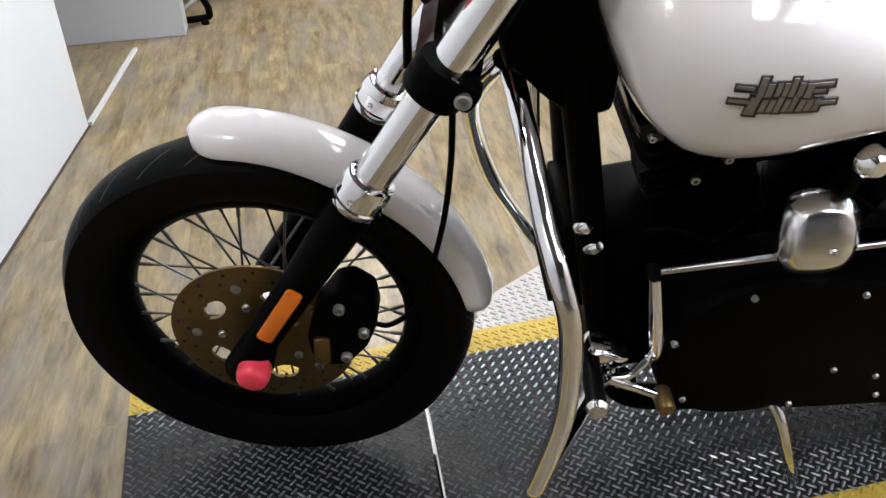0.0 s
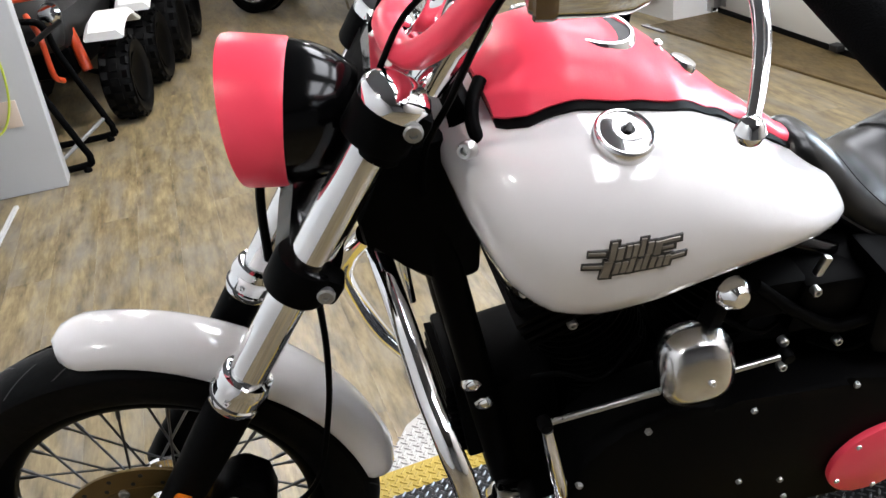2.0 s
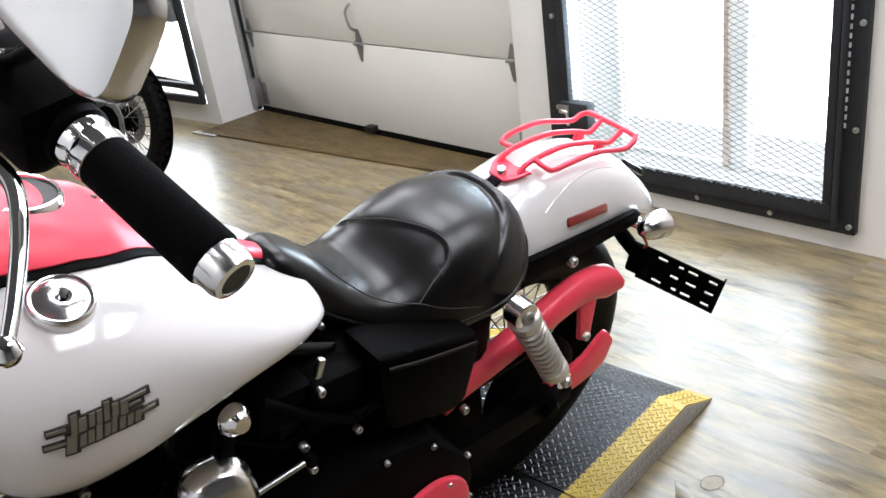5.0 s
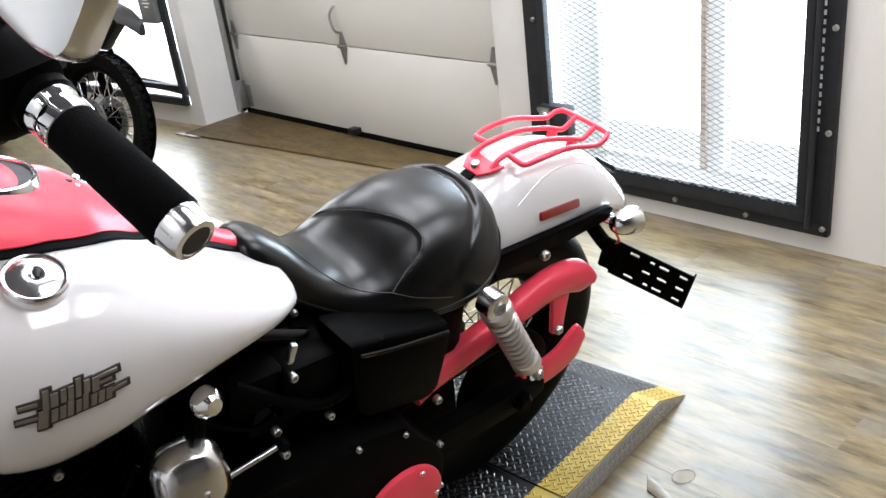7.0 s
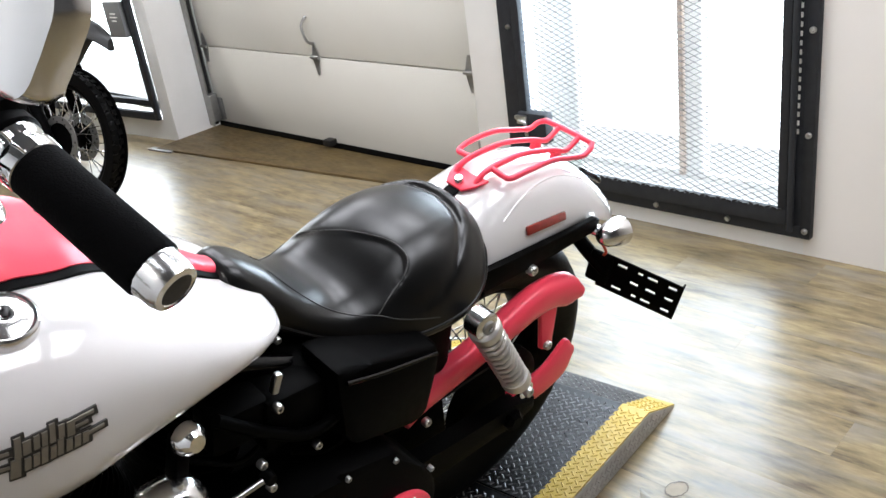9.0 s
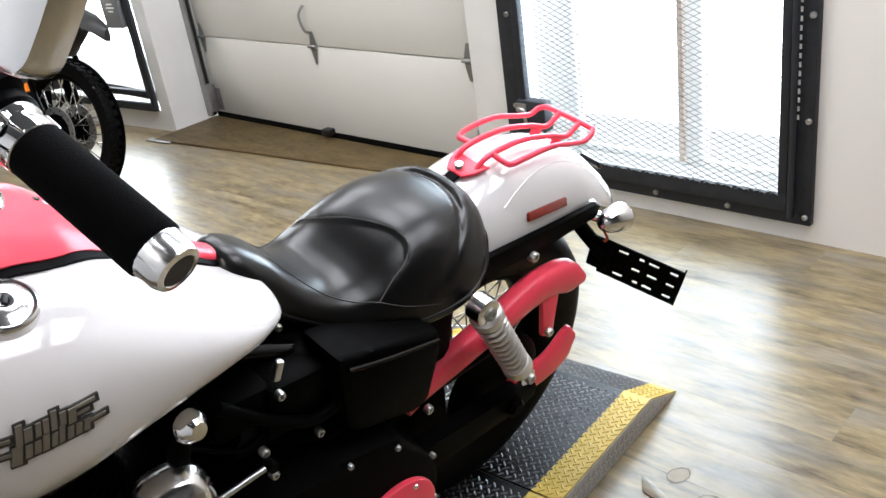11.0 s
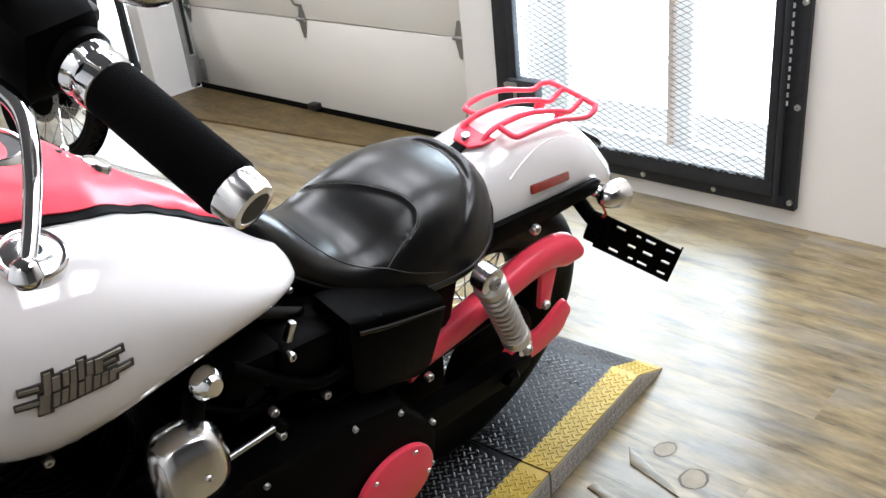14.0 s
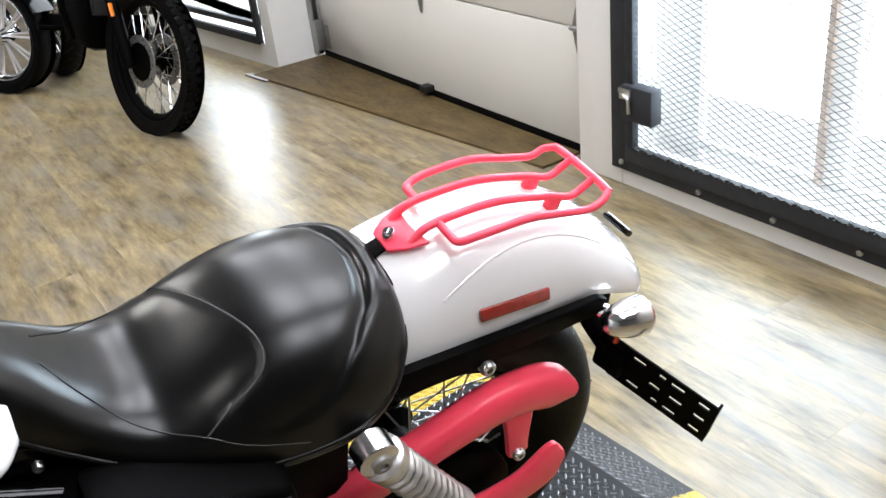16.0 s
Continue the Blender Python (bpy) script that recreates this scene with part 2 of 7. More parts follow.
SILVER = material("silver_cast_wheel", (0.62, 0.62, 0.63), 0.3, metal=0.4, vary=0.05, scale=12)
CORD = material("yellow_green_cord", (0.52, 0.60, 0.06), 0.5, vary=0.05, scale=30)
PAPER = material("warning_label", (0.75, 0.74, 0.70), 0.6, vary=0.03, scale=20)
IVORY = material("ivory_plastic", (0.62, 0.50, 0.42), 0.4, vary=0.06, scale=20)
# lets daylight through the frame to imitate glare washing over it
WASHED_OUT_FRAME = translucent("washed_out_frame", (0.85, 0.84, 0.83), 0.28)
OUTDOORS = glow("bright_outdoors", (0.84, 0.93, 1.0), 3.8)
LAMP_FACE = glow("lamp_diffuser", (1.0, 0.985, 0.96), 7.0)
PANEL_FACE = glow("panel_diffuser", (0.90, 0.94, 1.0), 1.4)
RED_GLOW = glow("pilot_light", (1.0, 0.35, 0.05), 1.5)


# ---- mesh helpers ----
def part(name, bm, mat, parent=None, label="", smooth=40, mats=None):
    me = bpy.data.meshes.new(name)
    bmesh.ops.recalc_face_normals(bm, faces=bm.faces[:])
    bm.to_mesh(me)
    bm.free()
    for m in mats or [mat]:
        me.materials.append(m)
    if smooth:
        me.shade_smooth()
        me.set_sharp_from_angle(angle=radians(smooth))
    ob = new(name, me)
    if parent:
        ob.parent = parent
    if label:
        ob["label"] = label
    return ob


def thing(name, label, category, m=None, group="", kind=""):
    ob = new(name)
    ob.empty_display_size = 0.1
    if m is not None:
        ob.matrix_basis = m
    return tagged(ob, label, category, group, kind)


def box(size, at=(0, 0, 0), turn=None, bevel=0.0, bm=None, segments=2):
    bm = bm or bmesh.new()
    made = bmesh.ops.create_cube(bm, size=1.0)["verts"]
    bmesh.ops.scale(bm, vec=size, verts=made)
    if bevel:
        edges = list({e for v in made for e in v.link_edges})
        made = list({v for f in bmesh.ops.bevel(bm, geom=edges, offset=bevel, segments=segments, affect="EDGES", profile=0.5)["faces"] for v in f.verts}
                    | {v for v in made if v.is_valid})
    m = Matrix.Translation(at) @ (turn.to_4x4() if turn else Matrix())
    bmesh.ops.transform(bm, matrix=m, verts=made)
    return bm


def spline(points, steps=6):
    """A Catmull-Rom line through the points."""
    p = [Vector(q) for q in points]
    p = [2 * p[0] - p[1], *p, 2 * p[-1] - p[-2]]
    out = []
    for n in range(1, len(p) - 2):
        for k in range(steps):
            s = k / steps
            a, b, c, d = p[n - 1], p[n], p[n + 1], p[n + 2]
            out.append(0.5 * (2 * b + (c - a) * s + (2 * a - 5 * b + 4 * c - d) * s * s + (3 * b - a - 3 * c + d) * s ** 3))
    return [*out, p[-2]]


def rings_to_mesh(rings, bm=None, close=True, caps=True):
    bm = bm or bmesh.new()
    vs = [[bm.verts.new(p) for p in ring] for ring in rings]
    n = len(vs[0])
    for a, b in zip(vs, vs[1:]):
        for k in range(n if close else n - 1):
            bm.faces.new((a[k], a[(k + 1) % n], b[(k + 1) % n], b[k]))
    if caps and close:
        bm.faces.new(vs[0][::-1])
        bm.faces.new(vs[-1])
    return bm


def tube(points, radius, segs=12, steps=6, bm=None, round_ends=False):
    line = spline(points, steps) if steps > 1 else [Vector(q) for q in points]
    r = radius if callable(radius) else (lambda s: radius)
    rings, side = [], None
    tangents = [(line[min(k + 1, len(line) - 1)] - line[max(k - 1, 0)]).normalized() for k in range(len(line))]
    for k, (p, t) in enumerate(zip(line, tangents)):
        if side is None:
            side = t.orthogonal().normalized()
        side = (side - t * side.dot(t)).normalized()
        up = t.cross(side)
        rad = r(k / (len(line) - 1))
        rings.append([p + rad * (math.cos(a) * side + math.sin(a) * up) for a in (2 * math.pi * j / segs for j in range(segs))])
    if round_ends:
        for end, t, sgn in ((0, tangents[0], -1), (-1, tangents[-1], 1)):
            base, c, rad = rings[end], line[end], r(0 if end == 0 else 1)
            extra = [[c + (q - c) * math.cos(a) + t * sgn * rad * math.sin(a) for q in base] for a in (0.5, 1.0, 1.4)]
            rings = extra[::-1] + rings if end == 0 else rings + extra
    return rings_to_mesh(rings, bm)


def lathe(profile, segs=32, bm=None, m=None, caps=True):
    """Profile of (radius, height) turned about z, then laid by m."""
    m = m or Matrix()
    rings = [[m @ Vector((r * math.cos(a), r * math.sin(a), h)) for a in (2 * math.pi * j / segs for j in range(segs))] for r, h in profile]
    return rings_to_mesh(rings, bm, caps=caps)


def slab(outline, low, high, axis=1, bm=None, bevel=0.0, m=None):
    """An outline of (u, v) drawn out along an axis (y: outline is x, z)."""
    bm = bm or bmesh.new()
    put = {0: lambda u, v, w: (w, u, v), 1: lambda u, v, w: (u, w, v), 2: lambda u, v, w: (u, v, w)}[axis]
    a = [bm.verts.new(put(u, v, low)) for u, v in outline]
    b = [bm.verts.new(put(u, v, high)) for u, v in outline]
    faces = [bm.faces.new(a[::-1]), bm.faces.new(b)]
    n = len(a)
    for k in range(n):
        faces.append(bm.faces.new((a[k], a[(k + 1) % n], b[(k + 1) % n], b[k])))
    if bevel:
        bmesh.ops.bevel(bm, geom=list(bm.edges), offset=bevel, segments=2, affect="EDGES", profile=0.5)
    if m:
        bmesh.ops.transform(bm, matrix=m, verts=bm.verts[:])
    return bm


def along(a, b):
    """A pose at a whose z points to b, and the length."""
    a, b = Vector(a), Vector(b)
    return Matrix.Translation(a) @ (b - a).to_track_quat("Z", "Y").to_matrix().to_4x4(), (b - a).length


def rod(a, b, r, segs=12, bm=None):
    m, n = along(a, b)
    return lathe([(r, 0), (r, n)], segs, bm, m)


def bolt(at, way, r=0.007, h=0.006, mat=None, parent=None, label="", name="bolt"):
    m, _ = along(at, Vector(at) + Vector(way))
    return part(name, lathe([(r, -0.004), (r, h * 0.7), (r * 0.8, h), (r * 0.45, h), (r * 0.4, h * 0.5)], 6 if r < 0.006 else 12, None, m), mat or STEEL, parent, label)


def lerp_table(rows, x):
    for a, b in zip(rows, rows[1:]):
        if x <= b[0]:
            s = (x - a[0]) / (b[0] - a[0])
            s = s * s * (3 - 2 * s) * 0.35 + s * 0.65
            return [p + (q - p) * s for p, q in zip(a, b)]
    return list(rows[-1])


def smooth_table(rows, x):
    """The same, by a cubic with no kinks at the rows."""
    k = max(0, min(len(rows) - 2, sum(1 for r in rows if r[0] <= x) - 1))
    a, b = rows[k], rows[k + 1]
    before, after = rows[max(0, k - 1)], rows[min(len(rows) - 1, k + 2)]
    h = b[0] - a[0]
    s = min(1.0, max(0.0, (x - a[0]) / h))
    out = []
    for c in range(len(a)):
        ma, mb = h * (b[c] - before[c]) / (b[0] - before[0]), h * (after[c] - a[c]) / (after[0] - a[0])
        out.append((2 * s ** 3 - 3 * s * s + 1) * a[c] + (s ** 3 - 2 * s * s + s) * ma + (3 * s * s - 2 * s ** 3) * b[c] + (s ** 3 - s * s) * mb)
    return out


# ---- the place ----
def solid(name, lo, hi, mat, label, category="wall", bevel=0.0, m=None):
    size = [h - l for l, h in zip(lo, hi)]
    ob = part(name, box(size, [(l + h) / 2 for l, h in zip(lo, hi)], None, bevel), mat)
    if m is not None:
        ob.matrix_basis = m
    return tagged(ob, label, category, "", "structure")


TOP = 2.95
floor = tagged(part("floor", box((8.4, 14.6, 0.1), (0.6, 0.7, -0.056), None), DARK_GAP), "worn plank floor of grey-brown vinyl boards", "floor", "", "structure")
# its dark tone stands in for an unlit ceiling in the reflections
tagged(part("ceiling", box((6.82, 14.6, 0.1), (-0.19, 0.7, TOP + 0.05)), CEILING_PAINT), "plain showroom ceiling out of view, darkened to dim reflections", "ceiling", "", "structure")
# the white partition beside the bike and the wall with the sockets
tagged(part("wall_west", slab([(-0.735, 1.84), (-1.565, -6.2), (-1.685, -6.2), (-0.855, 1.84)], 0.0, TOP, 2, bevel=0.006), PARTITION_PAINT),
       "smooth white partition wall ending at a passage", "wall", "", "structure")
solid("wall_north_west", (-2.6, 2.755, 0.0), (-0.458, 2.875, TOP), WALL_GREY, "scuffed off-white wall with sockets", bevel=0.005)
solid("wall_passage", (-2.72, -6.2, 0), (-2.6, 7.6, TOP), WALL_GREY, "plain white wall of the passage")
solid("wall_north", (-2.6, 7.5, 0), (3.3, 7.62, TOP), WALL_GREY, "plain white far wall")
# closes the room out of view; its grey keeps the seat flanks dark
solid("wall_south", (-2.72, -6.32, 0), (3.2, -6.2, TOP), SOUTH_PAINT, "plain back wall out of view, greyed to dim reflections")
# wall with the caged doorway
solid("wall_east", (3.06, -6.2, 0), (3.2, -0.235, TOP), WALL_PAINT, "off-white painted wall beside the caged doorway")
solid("wall_sill", (3.06, -0.235, 0), (3.2, 0.945, 0.098), TRIM_PAINT, "white painted sill under the cage gate")
solid("wall_head", (3.06, -0.235, 2.12), (3.2, 0.945, TOP), WALL_PAINT, "white wall over the caged doorway")
solid("wall_post", (3.055, 0.945, 0), (3.21, 1.16, TOP), TRIM_PAINT, "white painted post beside the garage door", bevel=0.004)
solid("wall_door_head", (3.06, 1.16, 2.3), (3.2, 3.33, TOP), WALL_PAINT, "white wall over the garage door")
# the jog left of the garage door, with the side door
JOG = pose(2.86, 3.33, 0, 0, 0, 6.5)
solid("wall_jog", (0, 0, 0), (0.42, 0.10, TOP), TRIM_PAINT, "white painted return beside the garage door", m=JOG)
solid("wall_side_sill", (0, 0.10, 0), (0.12, 1.25, 0.12), TRIM_PAINT, "white sill under the side door", m=JOG)
solid("wall_side_head", (0, 0.10, 2.1), (0.12, 1.25, TOP), WALL_PAINT, "white wall over the side door", m=JOG)
solid("wall_north_east", (0, 1.25, 0), (0.12, 4.3, TOP), WALL_PAINT, "white wall beyond the side door", m=JOG)
# outdoors
for name, lo, hi in (("backdrop", (3.95, -3.2, -0.5), (3.97, 8.5, 4.2)),):
    solid(name, lo, hi, OUTDOORS, "bright daylight outside", "sky")
solid("ground", (3.2, -3.2, -0.06), (3.95, 3.4, 0.0), CONCRETE, "pale concrete step outside", "ground")
solid("ground", (3.2, 3.45, -0.06), (3.95, 8.0, 0.0), CONCRETE, "pale concrete step outside", "ground")


tagged(part("baseboard", slab([(-0.729, 1.84), (-1.559, -6.19), (-1.566, -6.19), (-0.736, 1.84)], 0.0, 0.006, 2), DARK_GAP), "dark grimy joint along the foot of the wall", "baseboard", "", "structure")


# threshold strip in the passage and the base trim
tagged(part("threshold", slab([(-0.742, 1.85), (-0.725, 1.85), (-0.656, 2.62), (-0.673, 2.62)], 0.0, 0.012, 2), WALL_GREY),
       "pale grey threshold strip on the floor", "threshold", "", "structure")
tagged(part("ramp", slab([(2.70, 3.32), (2.79, 2.6), (2.95, 1.25), (3.135, 1.25), (3.135, 3.32)], -0.002, 0.012, 2, bevel=0.003), OLD_FLOOR),
       "dirty brown threshold board before the garage door", "threshold", "", "structure")
tagged(part("trim", slab([(2.675, 3.37), (2.70, 3.16), (2.725, 3.17), (2.72, 3.37)], 0.0, 0.010, 2, bevel=0.003), DULL_STEEL),
       "grey metal edge strip at the threshold board", "trim", "", "structure")


# ---- garage door ----
def garage_door():
    door = thing("garage_door", "white sectional garage door, closed, with steel hinges", "garage door", pose(3.14, 0, 0), kind="structure")
    y0, y1, h = 1.17, 3.315, 0.457
    for k in range(5):
        z0 = 0.030 + k * h
        p = part("panel", box((0.045, y1 - y0, h - 0.005), (0.025, (y0 + y1) / 2, z0 + h / 2), None, 0.004), DOOR_PAINT, door)
        for yh in (y0 + 0.075, 2.275, y1 - 0.04):
            if k < 4:
                z = z0 + h
                plate = slab([(yh - 0.028, z), (yh - 0.02, z + 0.03), (yh - 0.006, z + 0.075), (yh + 0.006, z + 0.075), (yh + 0.02, z + 0.03), (yh + 0.028, z),
                              (yh + 0.02, z - 0.03), (yh + 0.006, z - 0.09), (yh - 0.006, z - 0.09), (yh - 0.02, z - 0.03)], -0.004, 0.001, 0)
                part("hinge", plate, DULL_STEEL, p, "dull steel door hinge")
                part("knuckle", rod((-0.010, yh - 0.03, z), (-0.010, yh + 0.03, z), 0.009), DULL_STEEL, p)
    part("backing", box((0.012, y1 - y0, 2.3), (0.056, (y0 + y1) / 2, 1.15)), BLACK_PLASTIC, door)
    part("seal", box((0.05, y1 - y0, 0.05), (0.022, (y0 + y1) / 2, 0.015), None, 0.008), RUBBER, door, "black rubber bottom seal")
    part("foot_latch", box((0.05, 0.06, 0.035), (-0.02, 2.27, 0.045), None, 0.006), BLACK_PLASTIC, door, "small black foot latch")
    part("pull_handle", tube([(-0.004, 2.285, 0.555), (-0.03, 2.29, 0.575), (-0.035, 2.305, 0.640), (-0.02, 2.30, 0.675), (-0.004, 2.295, 0.69)], 0.007), DULL_STEEL, door, "dull steel pull handle")
    part("corner_bracket", box((0.006, 0.07, 0.13), (-0.003, y1 - 0.05, 0.12), None, 0.002), DULL_STEEL, door)
    part("corner_bracket", box((0.006, 0.05, 0.12), (-0.003, y0 + 0.05, 0.12), None, 0.002), DULL_STEEL, door)
    part("track", slab([(-0.05, 3.30), (-0.05, 3.345), (0.03, 3.345), (0.03, 3.335), (-0.04, 3.335), (-0.04, 3.30)], 0.02, 2.3, 2), DULL_STEEL, door, "grey steel door track")
    part("seal_strip", box((0.02, 0.018, 2.2), (-0.018, 3.322, 1.12)), BLACK_PLASTIC, door, "black side seal")
    part("roller_bracket", box((0.05, 0.06, 0.16), (-0.03, 3.30, 0.13), None, 0.004), DULL_STEEL, door)
    return door


garage_door()


# ---- caged doorway ----
def diamond_mesh(y0, y1, z0, z1, py=0.046, pz=0.0105, wire=0.0021, depth=0.003):
    """Expanded metal: flattened strands zigzag across the opening."""
    bm = bmesh.new()
    rows, cols = int((z1 - z0) / pz), int((y1 - y0) / (py / 2))
    dy, dz = (y1 - y0) / cols, (z1 - z0) / rows
    for r in range(rows):
        for c in range(cols):
            up = (r + c) % 2 == 0
            a = Vector((0, y0 + c * dy, z0 + (r + (0 if up else 1)) * dz))
            b = Vector((0, y0 + (c + 1) * dy, z0 + (r + (1 if up else 0)) * dz))
            n = Vector((0, -(b - a).z, (b - a).y)).normalized() * wire * 0.5
            x = Vector((depth, 0, 0))
            v = [bm.verts.new(q) for q in (a + n, a - n, b - n, b + n)]
            w = [bm.verts.new(q) for q in (a - x, b - x)]
            bm.faces.new(v)
            bm.faces.new((v[0], v[3], w[1], w[0]))
            bm.faces.new((v[1], w[0], w[1], v[2]))
    return bm


def cage_gate():
    gate = thing("security_gate", "black steel security gate with expanded metal mesh", "gate", pose(3.035, 0, 0))
    y0, y1, z0, z1 = -0.266, 0.972, 0.070, 2.15
    for name, size, at in (("frame_bar", (0.03, 0.075, z1 - z0), (0.012, y1 - 0.0375, (z0 + z1) / 2)), ("frame_bar", (0.03, 0.035, z1 - z0), (0.012, y0 + 0.0175, (z0 + z1) / 2)),
                           ("frame_bar", (0.03, y1 - y0 - 0.11, 0.045), (0.012, (y0 + y1) / 2 - 0.02, z0 + 0.0225)),
                           ("frame_bar", (0.03, y1 - y0 - 0.11, 0.045), (0.012, (y0 + y1) / 2 - 0.02, z1 - 0.0225))):
        part(name, box(size, at, None, 0.003), CAGE_STEEL, gate)
    leaf0, leaf1 = y0 + 0.075, y1 - 0.08
    part("leaf_bar", box((0.03, 0.035, 1.98), (-0.004, leaf1 - 0.0175, 1.12), None, 0.003), CAGE_STEEL, gate)
    part("leaf_bar", box((0.03, 0.03, 1.98), (-0.004, leaf0 + 0.015, 1.12), None, 0.003), CAGE_STEEL, gate)
    part("leaf_bar", box((0.03, leaf1 - leaf0, 0.054), (-0.005, (leaf0 + leaf1) / 2, 0.143), None, 0.003), CAGE_STEEL, gate)
    part("leaf_bar", box((0.03, leaf1 - leaf0, 0.04), (-0.005, (leaf0 + leaf1) / 2, 2.10), None, 0.003), CAGE_STEEL, gate)
    part("mesh", diamond_mesh(leaf0 + 0.01, leaf1 - 0.01, 0.15, 2.09), MESH_STEEL, gate, "expanded steel mesh", smooth=0)["kind"] = "stuff"
    # ragged mesh edge over the lower bar
    bm = bmesh.new()
    n = 54
    for k in range(n):
        y = leaf0 + 0.02 + (leaf1 - leaf0 - 0.04) * k / (n - 1)
        box((0.005, 0.016, 0.007), (-0.021, y, 0.170 + 0.0025 * ((k * 7) % 3)), Euler((0.35 if k % 2 else -0.25, 0, 0)).to_matrix(), 0.0, bm)
    part("mesh_edge", bm, MESH_STEEL, gate, smooth=0)["kind"] = "stuff"
    lock = part("lock_box", box((0.05, 0.135, 0.12), (-0.015, 0.822, 0.335), None, 0.004), CAGE_STEEL, gate, "blue-black steel lock box")
    part("latch", tube([(-0.03, 0.895, 0.362), (-0.05, 0.87, 0.362), (-0.052, 0.845, 0.355), (-0.05, 0.842, 0.307)], 0.007, 10), STEEL, lock, "zinc latch lever")
    part("latch_plate", box((0.01, 0.05, 0.035), (-0.042, 0.865, 0.367), None, 0.002), STEEL, lock)
    part("hinge_bar", rod((-0.02, leaf0 - 0.014, 0.1), (-0.02, leaf0 - 0.014, 2.1), 0.011), CAGE_STEEL, gate)
    # perforated strap between leaf and frame
    part("strap", box((0.005, 0.040, 2.0), (0.002, y0 + 0.055, 1.11)), CAGE_STEEL, gate)
    for k in range(56):
        part("strap_link", box((0.004, 0.008, 0.015), (-0.006, y0 + 0.052, 0.44 + k * 0.028)), PAPER, gate)
    for k in range(5):
        bolt((-0.004, y0 + 0.017, 0.10 + 0.33 * k), (-1, 0, 0), 0.010, 0.008, STEEL, gate)
    for y in (0.02, 0.30, 0.58):
        bolt((-0.004, y, 0.094), (-1, 0, 0), 0.010, 0.008, STEEL, gate)
    bolt((-0.004, y1 - 0.05, 0.36), (-1, 0, 0), 0.010, 0.008, STEEL, gate)
    bolt((-0.004, y1 - 0.05, 0.10), (-1, 0, 0), 0.010, 0.008, STEEL, gate)
    bolt((-0.004, y1 - 0.05, 0.72), (-1, 0, 0), 0.010, 0.008, STEEL, gate)
    return gate


cage_gate()


def outer_door(name, label, m, width, lo, hi, mullion):
    door = thing(name, label, "door", m, kind="structure")
    for size, at in (((0.05, 0.20, hi - lo), (0, width - 0.04, (lo + hi) / 2)), ((0.05, 0.09, hi - lo), (0, 0.045, (lo + hi) / 2)),
                     ((0.03, width - 0.23, 0.028), (0, width / 2 - 0.025, lo + 0.085)), ((0.05, width - 0.23, 0.1), (0, width / 2 - 0.025, hi - 0.05))):
        part("door_frame", box(size, at, None, 0.004), WASHED_OUT_FRAME, door)
    if mullion:
        part("mullion", box((0.06, 0.085, hi - lo - 0.2), (0, mullion, (lo + hi) / 2), None, 0.004), WASHED_OUT_FRAME, door)
        part("mullion_edge", box((0.02, 0.022, hi - lo - 0.2), (-0.045, mullion + 0.03, (lo + hi) / 2), None, 0.002), IVORY, door, "pinkish weather strip")
    return door


outer_door("door_1", "white framed glass door behind the cage, blown out by daylight", pose(3.30, -0.22, 0), 1.16, 0.03, 2.1, 0.505)


# ---- side door with its own dark frame ----
def side_door():
    door = thing("door_2", "glazed side door in a dark steel frame", "door", JOG, kind="structure")
    for size, at in (((0.03, 0.03, 1.98), (-0.012, 0.125, 1.11)), ((0.03, 0.03, 1.98), (-0.012, 1.235, 1.11)), ((0.03, 1.08, 0.045), (-0.012, 0.68, 0.142)), ((0.03, 1.08, 0.03), (-0.012, 0.68, 2.085))):
        part("frame_bar", box(size, at, None, 0.003), CAGE_STEEL, door)
    for size, at in (((0.03, 0.028, 1.84), (0.02, 0.19, 1.11)), ((0.03, 0.028, 1.84), (0.02, 1.17, 1.11)), ((0.03, 0.95, 0.035), (0.02, 0.68, 0.21))):
        part("leaf_bar", box(size, at, None, 0.003), CAGE_STEEL, door)
    lock = part("lock_box", box((0.04, 0.15, 0.2), (-0.005, 0.275, 0.70), None, 0.004), GREY_PLASTIC, door, "grey steel lock box")
    for k, w in enumerate((0.05, 0.07, 0.04)):
        part("label_bar", box((0.002, w, 0.008), (-0.027, 0.27, 0.735 - k * 0.02)), PAPER, lock)
    return door


side_door()


# ---- lamps ----
def ceiling_bulb(x, y):
    lamp = thing("ceiling_light", "round white ceiling lamp, switched on", "ceiling light", pose(x, y, 0), "round ceiling lamps")
    part("housing", lathe([(0.03, TOP), (0.075, TOP - 0.004), (0.08, TOP - 0.03), (0.07, TOP - 0.085)], 24), TRIM_PAINT, lamp)
    part("diffuser", lathe([(0.066, TOP - 0.080), (0.060, TOP - 0.104), (0.02, TOP - 0.108)], 24), LAMP_FACE, lamp, "glowing diffuser")


for lx, ly, _ in BULBS:
    ceiling_bulb(lx, ly)


# housing and face of an added panel, out of view
def ceiling_panel(x, y, sx, sy):
    lamp = thing("fill_panel_light", "flat ceiling panel lamp added out of view, switched on", "ceiling light", pose(x, y, 0), "ceiling panel lamps")
    part("housing", box((sx + 0.06, sy + 0.06, 0.03), (0, 0, TOP - 0.015), None, 0.008), TRIM_PAINT, lamp)
    part("diffuser", box((sx, sy, 0.012), (0, 0, TOP - 0.037), None, 0.003), PANEL_FACE, lamp, "glowing diffuser")


for lx, ly in FILL_PANELS:
    ceiling_panel(lx, ly, 0.6, 1.2)


